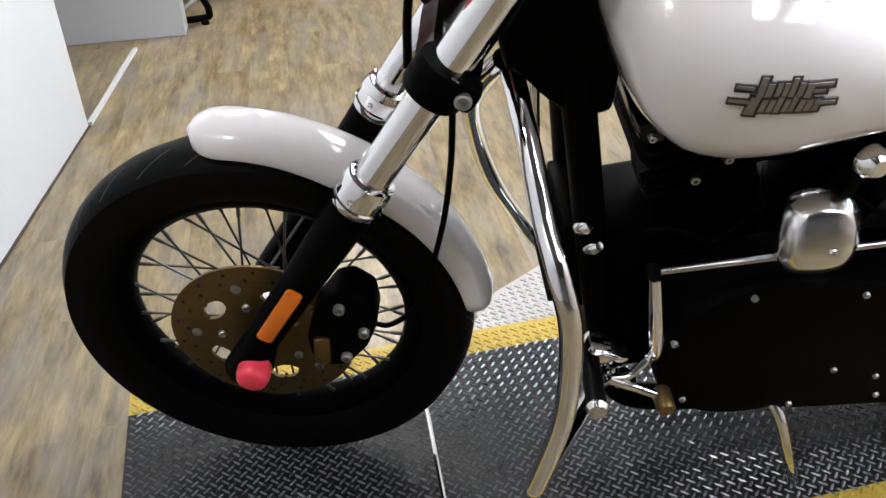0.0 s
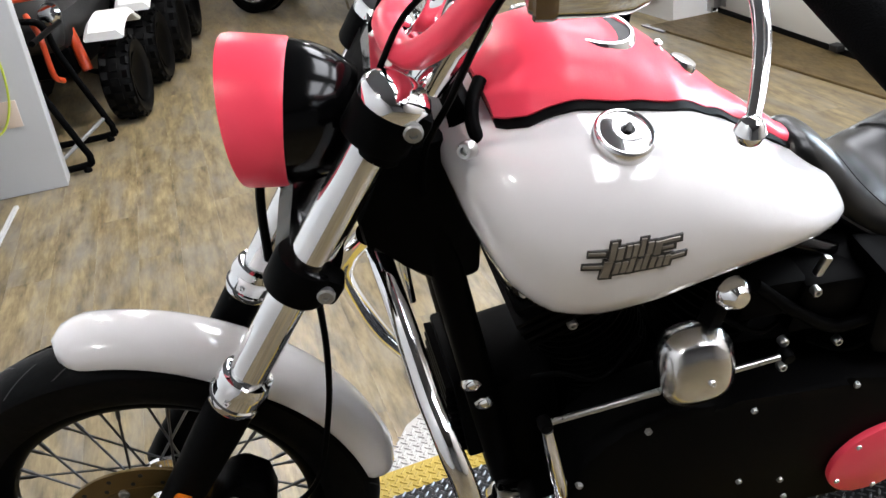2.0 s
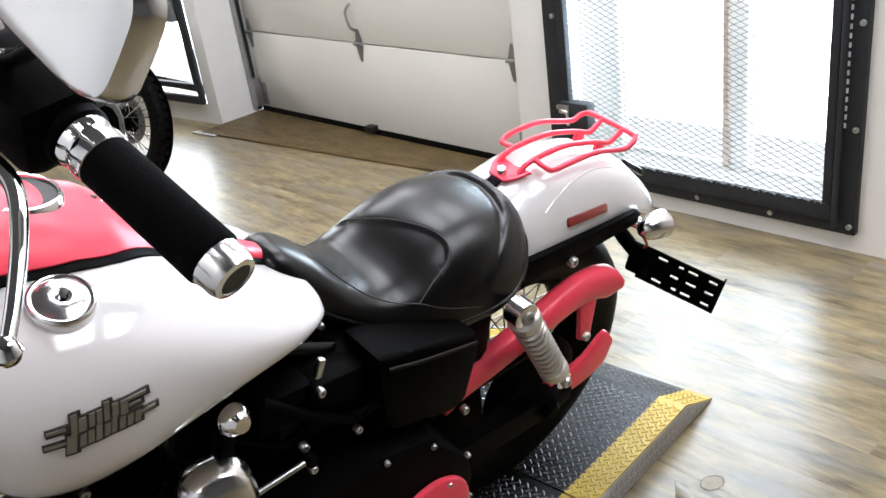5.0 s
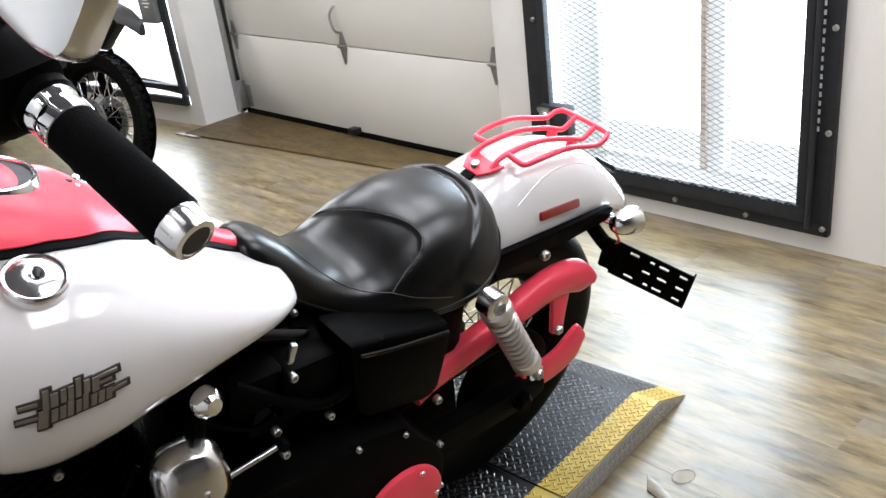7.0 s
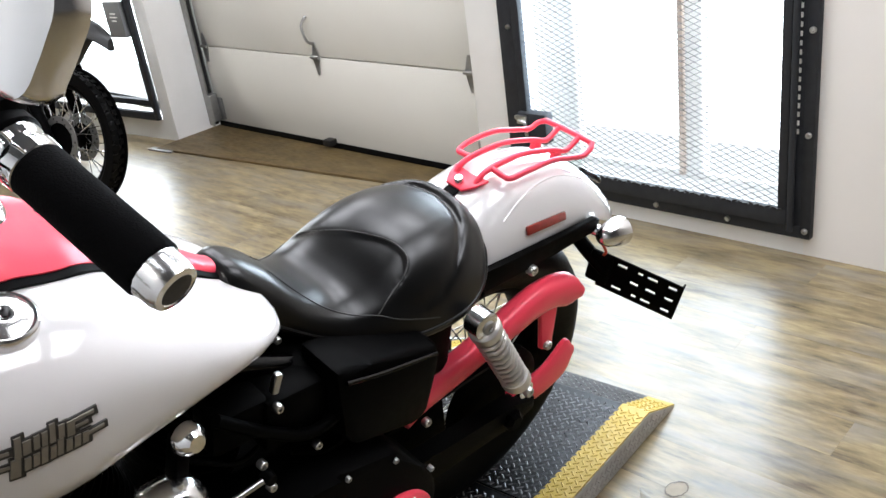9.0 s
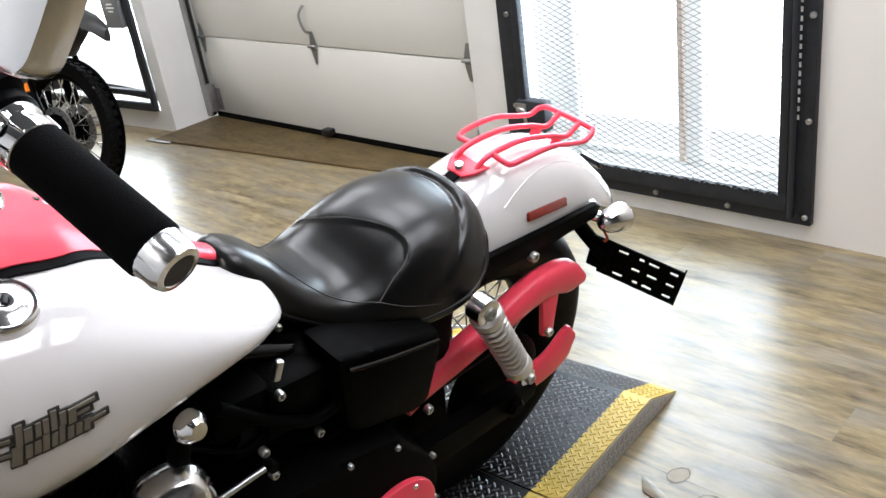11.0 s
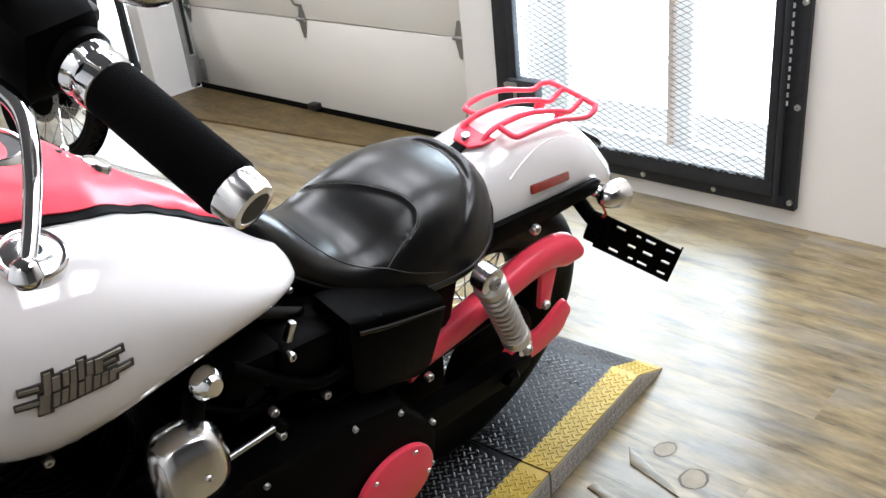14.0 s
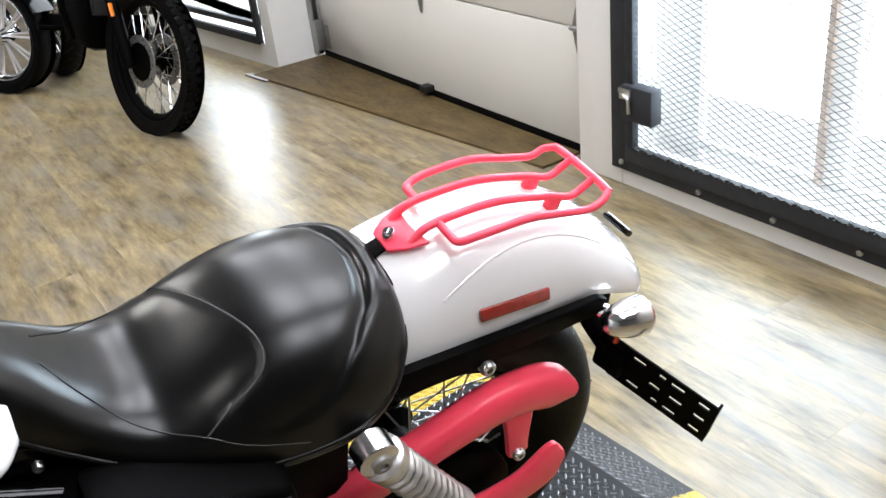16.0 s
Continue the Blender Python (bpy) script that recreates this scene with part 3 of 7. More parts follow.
# ---- sockets on the wall ----
def wall_items():
    th = thing("thermostat", "beige wall thermostat with a dark window", "thermostat", pose(-0.845, 2.755, 0.63))
    part("case", box((0.15, 0.03, 0.115), (0, -0.015, 0), None, 0.006), IVORY, th)
    part("window", box((0.115, 0.006, 0.05), (0, -0.031, -0.02), None, 0.002), DULL_STEEL, th)
    part("display", box((0.1, 0.006, 0.022), (-0.005, -0.031, 0.033), None, 0.002), BLACK_PLASTIC, th)
    ad = thing("power_adapter", "black plug-in charger with a lit pilot light", "charger", pose(-0.778, 2.755, 0.335))
    part("case", box((0.075, 0.05, 0.13), (0, -0.025, 0), Euler((0, 0.15, 0)).to_matrix(), 0.012), BLACK_PLASTIC, ad)
    part("pilot_light", box((0.007, 0.004, 0.007), (0.018, -0.051, -0.025)), RED_GLOW, ad)
    pl = thing("wall_plate", "blank pinkish wall plate", "wall plate", pose(-0.605, 2.755, 0.36))
    part("plate", box((0.105, 0.008, 0.115), (0, -0.004, 0), None, 0.003), IVORY, pl)
    bolt((0.03, -0.008, 0.042), (0, -1, 0), 0.004, 0.003, STEEL, pl, name="screw")
    bolt((-0.03, -0.008, -0.042), (0, -1, 0), 0.004, 0.003, STEEL, pl, name="screw")
    cord = part("extension_lead", tube([(-0.785, 2.69, 0.345), (-0.76, 2.685, 0.30), (-0.70, 2.70, 0.285), (-0.635, 2.73, 0.30), (-0.59, 2.735, 0.37), (-0.565, 2.738, 0.47),
                                    (-0.56, 2.738, 0.6), (-0.585, 2.74, 0.8), (-0.6, 2.74, 1.2), (-0.6, 2.742, 1.6)], 0.005, 8), CORD)
    tagged(cord, "yellow-green extension cord hanging down the wall", "cord")


wall_items()


# ---- planks of the floor ----
def planks():
    w, length, gap = 0.152, 1.22, 0.0002
    whole, count = None, 0
    rest = bmesh.new()
    x, k = -2.6, 0
    while x < 3.3:
        y = -6.2 - (k * 0.413) % length
        while y < 7.5:
            centre = Vector((x + w / 2, y + length / 2, 0))
            near = -1.1 < centre.x < 3.2 and -1.1 < centre.y < 5.6 and y > -3.2
            if near and count < 300:
                if whole is None:
                    whole = part("plank", box((w - gap, length - gap, 0.006), (0, 0, -0.003), None, 0.00015, segments=1), PLANK, floor)
                    whole.location = centre
                else:
                    ob = new("plank", whole.data)
                    ob.parent, ob.location = floor, centre
                count += 1
            else:
                low, high = max(y, -6.2), min(y + length, 7.5)
                box((w - gap, high - low - gap, 0.006), (centre.x, (low + high) / 2, -0.003), None, 0, rest)
            y += length
        x += w
        k += 1
    part("plank_field", rest, PLANK, floor, smooth=0)["kind"] = "stuff"


# ---- the lift under the bike ----
DECK = 0.0657


def tread(bm_of, x0, x1, y0, y1, z_at, pitch=0.0225):
    """Raised bars in rows that lean this way and that; bm_of picks the mesh for a place."""
    half = pitch / 2
    for j in range(int((y1 - y0) / half)):
        y = y0 + (j + 0.5) * half
        a = radians(45 if j % 2 else -45)
        u, v = Vector((math.cos(a), math.sin(a), 0)), Vector((-math.sin(a), math.cos(a), 0))
        for i in range(int((x1 - x0) / pitch)):
            x = x0 + (i + (0.75 if j % 2 else 0.25)) * pitch
            bm = bm_of(x, y)
            if bm is None:
                continue
            z, dz = z_at(x), (z_at(x + 0.01) - z_at(x - 0.01)) / 0.02
            c = Vector((x, y, z + 0.0002))
            slope = lambda q: Vector((q.x, q.y, q.z + dz * (q.x - x)))
            rim = [bm.verts.new(slope(c + s * u * 0.0102 + t * v * 0.0026)) for s, t in ((1, 0), (0.55, 1), (-0.55, 1), (-1, 0), (-0.55, -1), (0.55, -1))]
            ridge = [bm.verts.new(slope(c + s * u * 0.0068 + Vector((0, 0, 0.0022)))) for s in (1, -1)]
            for q in ((0, 1, "a"), (1, 2, "ab"), (2, 3, "b"), (3, 4, "b"), (4, 5, "ba"), (5, 0, "a")):
                f = [rim[q[0]], rim[q[1]]] + {"a": [ridge[0]], "b": [ridge[1]], "ab": [ridge[1], ridge[0]], "ba": [ridge[0], ridge[1]]}[q[2]]
                bm.faces.new(f)


def lift():
    th = thing("motorcycle_lift", "low motorcycle lift of dark tread plate with yellow edges", "motorcycle lift", pose(0, 0, 0, 0, 0, 3.78))
    fx, jx, bx, tx = -0.362, 1.508, 1.935, 2.072
    n0, n1, f1, f0 = -0.442, -0.367, 0.189, 0.267
    z_at = lambda x: DECK if x < bx else DECK + (x - bx) / (tx - bx) * (0.004 - DECK)
    dark, yellow, bars = bmesh.new(), bmesh.new(), bmesh.new()
    for a, b in ((fx, jx - 0.003), (jx + 0.003, bx), (bx, tx)):
        for bm, lo, hi in ((dark, n1, f1), (yellow, n0, n1), (yellow, f1, f0)):
            top = [(a, lo, z_at(a)), (b, lo, z_at(b)), (b, hi, z_at(b)), (a, hi, z_at(a))]
            rings_to_mesh([[Vector(p) - Vector((0, 0, 0.004)) for p in top], [Vector(p) for p in top]], bm)
    pick = lambda x, y: yellow if (y < n1 or y > f1) else bars
    tread(pick, fx + 0.005, jx - 0.006, n0 + 0.003, f0 - 0.003, z_at)
    tread(pick, jx + 0.006, bx - 0.002, n0 + 0.003, f0 - 0.003, z_at)
    tread(pick, bx + 0.002, tx - 0.004, n0 + 0.003, f0 - 0.003, z_at)
    deck = part("deck", dark, PLATE_DARK, th, "dark worn tread plate", smooth=0)
    part("tread_bar", bars, PLATE_BAR, deck, "worn raised tread bars, paled as if catching light", smooth=0)["kind"] = "stuff"
    part("edge_stripe", yellow, PLATE_YELLOW, th, "worn yellow painted edge", smooth=0)
    for y, s in ((n0, -1), (f0, 1)):
        out = [(fx, 0.0), (fx, DECK - 0.005), (jx - 0.004, DECK - 0.005), (jx - 0.004, 0.0)]
        part("side_skirt", slab(out, y - 0.002 if s < 0 else y - 0.006, y + 0.006 if s < 0 else y + 0.002, 1), PLATE_BRIGHT, th, "bare metal side skirt", smooth=0)
        out = [(jx + 0.004, 0.0), (jx + 0.004, DECK - 0.005), (bx, DECK - 0.005), (tx - 0.002, 0.001)]
        part("ramp_skirt", slab(out, y - 0.002 if s < 0 else y - 0.006, y + 0.006 if s < 0 else y + 0.002, 1), PLATE_BRIGHT, th, "bare metal ramp side", smooth=0)
    part("front_skirt", box((0.006, f0 - n0 - 0.012, DECK - 0.006), (fx + 0.004, (f0 + n0) / 2, DECK / 2 - 0.003)), PLATE_BRIGHT, th)
    # tread bars on the sides towards the room
    for x0, x1, z_top in ((fx + 0.01, jx - 0.01, lambda x: DECK), (jx + 0.01, tx - 0.02, z_at)):
        bm = bmesh.new()
        tread(lambda x, y: bm if y < z_top(x) - 0.012 else None, x0, x1, 0.004, DECK - 0.004, lambda x: 0.0)
        bmesh.ops.transform(bm, matrix=Matrix.Translation((0, n0 - 0.0022, 0)) @ Matrix.Rotation(radians(90), 4, "X"), verts=bm.verts[:])
        part("tread_bar", bm, PLATE_BRIGHT, th, smooth=0)["kind"] = "stuff"
    # bare plate beyond the far edge
    side = thing("side_plate", "bare metal tread plate lying beyond the lift", "metal plate", pose(0, 0, 0, 0, 0, 3.78))
    bm = slab([(0.36, 0.285), (1.45, 0.285), (1.45, 0.58), (0.86, 0.60), (0.70, 0.585), (0.50, 0.47)], 0.0, 0.010, 2)
    tread(lambda x, y: bm if y < 0.455 + min(0.12, (x - 0.50) * 0.62) else None, 0.40, 1.44, 0.29, 0.57, lambda x: 0.010)
    part("plate", bm, PLATE_BRIGHT, side, smooth=0)
    # thin rod lying on the deck by the front wheel
    rod_th = thing("tie_rod", "thin chromed rod lying on the lift deck", "rod")
    part("shaft", tube([(0.232, 0.10, DECK + 0.008), (0.23, -0.05, DECK + 0.008), (0.226, -0.24, DECK + 0.008)], 0.0055, 8, 2), CHROME, rod_th)


lift()

# ---- the motorcycle ----
B = pose(0, 0.060, DECK, 0, 0, -4.14) @ pose(0, 0, 0, 14.74, 0, 0)
bike = thing("motorcycle", "white and pink custom motorcycle with black engine, leaning on its stand", "motorcycle", B)

# the steering head: everything on the fork is built straight and turned about the raked axis
RAKE, STEER = radians(31.52), radians(10.29)
AXIS = Vector((math.sin(RAKE), 0, math.cos(RAKE)))
AHEAD = Vector((-math.cos(RAKE), 0, math.sin(RAKE)))
HEAD = Vector((0.355, 0, 0.954))
TURNED = Matrix.Rotation(-STEER, 4, AXIS)


def on_fork(down, side, ahead):
    """A place on the fork: metres down the axis, to the right and ahead of the axis."""
    return HEAD + TURNED @ (-down * AXIS + ahead * AHEAD + Vector((0, side, 0)))


SIDE = (TURNED @ Vector((0, 1, 0))).normalized()
DOWN = (TURNED @ -AXIS).normalized()
FWD = (TURNED @ AHEAD).normalized()


def fork_frame(down, side, ahead):
    """x: ahead, y: to the right, z: up the fork."""
    m = Matrix((FWD, SIDE, -DOWN)).transposed().to_4x4()
    return Matrix.Translation(on_fork(down, side, ahead)) @ m


def tyre_mesh(r, w, rim_r, segs=72):
    rings = []
    outline = [(-w * 0.62, rim_r - 0.004), (-w * 0.82, rim_r + 0.012), (-w * 0.98, rim_r + 0.045), (-w, rim_r + 0.065), (-w * 0.94, r - 0.035), (-w * 0.80, r - 0.018), (-w * 0.55, r - 0.0065),
               (-w * 0.28, r - 0.0015), (0, r), (w * 0.28, r - 0.0015), (w * 0.55, r - 0.0065), (w * 0.80, r - 0.018), (w * 0.94, r - 0.035), (w, rim_r + 0.065), (w * 0.98, rim_r + 0.045),
               (w * 0.82, rim_r + 0.012), (w * 0.62, rim_r - 0.004)]
    for j in range(segs):
        a = 2 * math.pi * j / segs
        c, s = math.cos(a), math.sin(a)
        rings.append([Vector((rr * c, y, rr * s)) for y, rr in outline])
    bm = bmesh.new()
    vs = [[bm.verts.new(p) for p in ring] for ring in rings]
    n = len(vs[0])
    for j in range(segs):
        a, b = vs[j], vs[(j + 1) % segs]
        for k in range(n - 1):
            bm.faces.new((a[k], b[k], b[k + 1], a[k + 1]))
    return bm


def tread_cuts(r, w, n=26):
    """Slanted dark grooves as thin sunk strips laid on the crown."""
    bm = bmesh.new()
    for k in range(n):
        for s in (-1, 1):
            a0 = 2 * math.pi * (k + (0.5 if s > 0 else 0)) / n
            line = []
            for i in range(5):
                u = 0.12 + 0.62 * i / 4
                rr = r - 0.030 * u * u * 0.75 + 0.0005
                a = a0 + 0.16 * i / 4
                line.append((rr, s * w * u, a))
            for (r1, y1, a1), (r2, y2, a2) in zip(line, line[1:]):
                q = []
                for rr, y, a, d in ((r1, y1, a1, -0.006), (r1, y1, a1, 0.006), (r2, y2, a2, 0.006), (r2, y2, a2, -0.006)):
                    q.append(bm.verts.new((rr * math.cos(a + d), y, rr * math.sin(a + d))))
                bm.faces.new(q)
    return bm


def rim_mesh(r, w, segs=64):
    outline = [(-w, r), (-w, r + 0.010), (-w * 0.92, r + 0.012), (-w * 0.8, r - 0.002), (-w * 0.45, r - 0.016), (0, r - 0.020), (w * 0.45, r - 0.016), (w * 0.8, r - 0.002), (w * 0.92, r + 0.012), (w, r + 0.010), (w, r),
               (w * 0.85, r - 0.010), (w * 0.5, r - 0.024), (0, r - 0.029), (-w * 0.5, r - 0.024), (-w * 0.85, r - 0.010)]
    bm = bmesh.new()
    vs = []
    for j in range(segs):
        a = 2 * math.pi * j / segs
        vs.append([bm.verts.new((rr * math.cos(a), y, rr * math.sin(a))) for y, rr in outline])
    n = len(outline)
    for j in range(segs):
        for k in range(n):
            bm.faces.new((vs[j][k], vs[(j + 1) % segs][k], vs[(j + 1) % segs][(k + 1) % n], vs[j][(k + 1) % n]))
    return bm


UPRIGHT = Matrix.Rotation(radians(90), 4, "X")


def spoked_wheel(name, parent, m, r, w, rim_r, hub_w, spokes, rim_mat, spoke_mat, label, hub_mat, spoke_r=0.0017, hub_r=0.036):
    wheel = part(name, rim_mesh(rim_r, w * 0.62), rim_mat, parent, label)
    wheel.matrix_basis = m
    part("tyre", tyre_mesh(r, w, rim_r + 0.006), RUBBER, wheel, "black rubber tyre", smooth=60)
    part("tread_groove", tread_cuts(r, w), BLACK_PLASTIC, wheel, smooth=0)["kind"] = "stuff"
    hub = [(0.0, -hub_w), (0.022, -hub_w), (0.024, -hub_w * 0.9), (hub_r + 0.012, -hub_w * 0.82), (hub_r + 0.012, -hub_w * 0.7), (hub_r * 0.72, -hub_w * 0.45), (hub_r * 0.66, 0), (hub_r * 0.72, hub_w * 0.45),
           (hub_r + 0.012, hub_w * 0.7), (hub_r + 0.012, hub_w * 0.82), (0.024, hub_w * 0.9), (0.022, hub_w), (0, hub_w)]
    part("hub", lathe(hub[1:-1], 28, None, UPRIGHT), hub_mat, wheel)
    mesh = None
    for k in range(spokes):
        s = 1 if k % 2 else -1
        a = 2 * math.pi * k / spokes
        lean = radians(38) * (1 if (k // 2) % 2 else -1)
        p = Vector(((hub_r + 0.006) * math.cos(a + lean), s * hub_w * 0.76, (hub_r + 0.006) * math.sin(a + lean)))
        q = Vector(((rim_r - 0.022) * math.cos(a), s * w * 0.08, (rim_r - 0.022) * math.sin(a)))
        mm, n = along(p, q)
        if mesh is None:
            sp = part("spoke", lathe([(spoke_r, 0), (spoke_r, 0.86), (spoke_r * 1.6, 0.885), (spoke_r * 1.6, 1.0)], 6), spoke_mat, wheel)
            mesh = sp.data
        else:
            sp = new("spoke", mesh)
            sp.parent = wheel
        sp.matrix_basis = mm @ Matrix.Diagonal((1, 1, n, 1))
    return wheel


def dotted_disc(r0, r1, y, t, holes, hole_r, mat, parent, label):
    """A brake disc with a ring of drilled holes (dark pits)."""
    bm = lathe([(r0, t), (r1, t), (r1, -t), (r0, -t), (r0, t)], 64, None, Matrix.Translation((0, y, 0)) @ UPRIGHT, caps=False)
    disc = part("brake_disc", bm, mat, parent, label)
    pits = bmesh.new()
    for k in range(holes):
        a = 2 * math.pi * k / holes
        rr = r1 - 0.012 - 0.016 * (k % 3)
        for yy in (y - t - 0.0006, y + t + 0.0006):
            lathe([(hole_r, -0.0005), (hole_r, 0.0005)], 8, pits, Matrix.Translation((rr * math.cos(a), yy, rr * math.sin(a))) @ UPRIGHT)
    part("drilled_hole", pits, BLACK_PLASTIC, disc)["kind"] = "stuff"
    return disc


FORK_O, FORK_H = 0.033, 0.1157
# front wheel
AXLE = on_fork(0.690, 0, FORK_O - 0.0127)
wheel_m = Matrix.Translation(AXLE) @ Matrix((-FWD, SIDE, -DOWN)).transposed().to_4x4()
front = spoked_wheel("front_wheel", bike, wheel_m, 0.346, 0.054, 0.256, 0.062, 40, BLACK_SATIN, SPOKE_STEEL, "black spoked front wheel", CHROME, 0.0021)


def windowed_ring(r0, r1, rc, half, spread, count, y, t, turn):
    """A flat ring with oval windows cut through it at radius rc."""
    bm = bmesh.new()
    n = 150
    gap = []
    for j in range(n):
        a = 2 * math.pi * j / n
        d = ((a - turn + math.pi / count) % (2 * math.pi / count) - math.pi / count) / spread
        gap.append(half * math.sqrt(max(0.0, 1 - d * d)))
    for lo, hi in ((lambda g: r0, lambda g: rc - g), (lambda g: rc + g, lambda g: r1)):
        rows = []
        for j in range(n):
            a, g = 2 * math.pi * j / n, gap[j]
            c, q = math.cos(a), math.sin(a)
            rows.append([bm.verts.new((r * c, y + dy, r * q)) for r, dy in ((lo(g), -t), (hi(g), -t), (hi(g), t), (lo(g), t))])
        for j in range(n):
            a, b = rows[j], rows[(j + 1) % n]
            for k in range(4):
                bm.faces.new((a[k], a[(k + 1) % 4], b[(k + 1) % 4], b[k]))
    return bm


disc = dotted_disc(0.116, 0.153, -0.062, 0.0026, 54, 0.0036, DISC_METAL, front, "bronzed drilled brake disc")
part("disc_carrier", windowed_ring(0.030, 0.1165, 0.092, 0.016, 0.26, 5, -0.0635, 0.0032, 0.5), DISC_METAL, disc, "bronzed disc carrier with oval windows")
for k in range(5):
    a = 2 * math.pi * k / 5 + 0.5 + 0.63
    bolt((0.068 * math.cos(a), -0.066, 0.068 * math.sin(a)), (0, -1, 0), 0.0075, 0.006, STEEL, disc)
    bolt((0.110 * math.cos(a), -0.066, 0.110 * math.sin(a)), (0, -1, 0), 0.0085, 0.004, DULL_STEEL, disc, name="rivet")

# front fender: a shell round the tyre
def front_fender():
    outer = []
    a0, a1, n = radians(96.5), radians(8.3), 44
    for k in range(n + 1):
        a = a0 + (a1 - a0) * k / n
        end = (1 - (1 - min(1.0, (k / n) / 0.095)) ** 2) ** 0.5 * (1 - (1 - min(1.0, (1 - k / n) / 0.05)) ** 2) ** 0.5
        w = 0.0505 * (0.06 + 0.94 * end)
        rr = 0.4114 - 0.020 * (1 - end)
        depth = 0.0395 * (0.06 + 0.94 * end) + 0.007 * math.exp(-((k / n - 0.42) / 0.16) ** 2)
        ring_o, ring_i = [], []
        for j in range(13):
            u = -1 + 2 * j / 12
            y = w * math.copysign(abs(math.sin(u * math.pi / 2)) ** 0.9, u)
            d = depth * (1 - max(0.0, math.cos(u * math.pi / 2)) ** 0.65)
            for ring, sh in ((ring_o, 0.0), (ring_i, 0.004)):
                ring.append(Vector(((rr - d - sh) * math.cos(a), y * (1 - sh * 8), (rr - d - sh) * math.sin(a))))
        outer.append(ring_o + ring_i[::-1])
    bm = rings_to_mesh(outer)
    f = part("front_fender", bm, WHITE_GLOSS, bike, "white painted front fender")
    f.matrix_basis = wheel_m @ Matrix.Rotation(-RAKE, 4, "Y") @ Matrix.Translation((-0.0257, 0, -0.0226))
    return f


front_fender()


def fork_leg(s):
    side = s * FORK_H
    f = lambda d, dy=0.0, da=0.0: on_fork(d, side + dy, FORK_O + da)
    part("fork_tube", rod(f(-0.16), f(0.31), 0.0258, 28), CHROME, bike, "bright chromed fork tube")
    m, n = along(f(0.272), f(0.71))
    part("fork_slider", lathe([(0.031, 0.012), (0.033, 0.02), (0.0325, 0.12), (0.030, 0.2), (0.0275, 0.37), (0.029, 0.40), (0.029, 0.455), (0.024, 0.465)], 28, None, m), BLACK_SATIN, bike, "black fork slider")
    col = part("fork_collar", lathe([(0.027, -0.010), (0.034, -0.008), (0.036, -0.002), (0.0375, 0.004), (0.0375, 0.011), (0.035, 0.013), (0.035, 0.030), (0.0375, 0.032), (0.0365, 0.042), (0.033, 0.046)], 32, None, m), CHROME, bike, "chromed slider collar")
    for k in range(3):
        a = 2.1 * k + 0.6
        bolt(m @ Vector((0.034 * math.cos(a), 0.034 * math.sin(a), 0.0215)), m.to_3x3() @ Vector((math.cos(a), math.sin(a), 0)), 0.005, 0.004, CHROME, col)
    part("axle_cap", lathe([(0.0, -0.025), (0.018, -0.025), (0.024, -0.020), (0.027, -0.010), (0.027, 0.010), (0.0245, 0.014), (0.0245, 0.02)][1:], 28, None,
                           along(on_fork(0.690, s * 0.142, FORK_O - 0.0127), on_fork(0.690, 0, FORK_O - 0.0127))[0]), PINK, bike, "pink axle end cap")
    # axle lug
    part("axle_lug", lathe([(0.026, 0), (0.028, 0.004), (0.028, 0.04), (0.024, 0.045)], 24, None, along(on_fork(0.690, s * 0.132, FORK_O - 0.0127), AXLE)[0]), BLACK_SATIN, bike)
    return m


for s in (-1, 1):
    fork_leg(s)
part("axle", rod(on_fork(0.690, -0.13, FORK_O - 0.0127), on_fork(0.690, 0.13, FORK_O - 0.0127), 0.011), STEEL, bike)


def oblong(l, w, t, r, mat, name, parent, m, label="", bevel=0.003):
    pts = []
    for cx, cy, a0 in ((l / 2 - r, w / 2 - r, 0), (-l / 2 + r, w / 2 - r, 90), (-l / 2 + r, -w / 2 + r, 180), (l / 2 - r, -w / 2 + r, 270)):
        for k in range(5):
            a = radians(a0 + 22.5 * k)
            pts.append((cx + r * math.cos(a), cy + r * math.sin(a)))
    return part(name, slab(pts, -t / 2, t / 2, 2, bevel=bevel, m=m), mat, parent, label)


# amber reflector on the left slider, facing out
refl_c = on_fork(0.545, -FORK_H - 0.033, FORK_O + 0.006)
rm = Matrix((DOWN, FWD, SIDE)).transposed().to_4x4()
oblong(0.118, 0.026, 0.010, 0.006, AMBER, "reflector", bike, Matrix.Translation(refl_c) @ rm, "amber side reflector")
refl_c2 = on_fork(0.545, FORK_H + 0.033, FORK_O + 0.006)
oblong(0.118, 0.026, 0.010, 0.006, AMBER, "reflector", bike, Matrix.Translation(refl_c2) @ rm, "amber side reflector")

# brake caliper behind the left slider
cal_m = Matrix.Translation(on_fork(0.570, -0.088, -0.062)) @ Matrix((FWD, SIDE, -DOWN)).transposed().to_4x4()
cal = part("brake_caliper", slab([(0.045, 0.08), (0.025, 0.10), (-0.015, 0.095), (-0.042, 0.06), (-0.052, 0.01), (-0.046, -0.045), (-0.022, -0.065), (0.015, -0.058), (0.038, -0.025), (0.048, 0.025)], -0.034, 0.034, 1, bevel=0.008, m=cal_m), BLACK_SATIN, bike, "black brake caliper")
part("caliper_pad", box((0.028, 0.012, 0.062), cal_m @ Vector((0.005, -0.036, -0.035)), (cal_m.to_3x3() @ Euler((0, 0.5, 0)).to_matrix()), 0.008), DISC_METAL, cal, "worn brass-toned badge on the caliper")
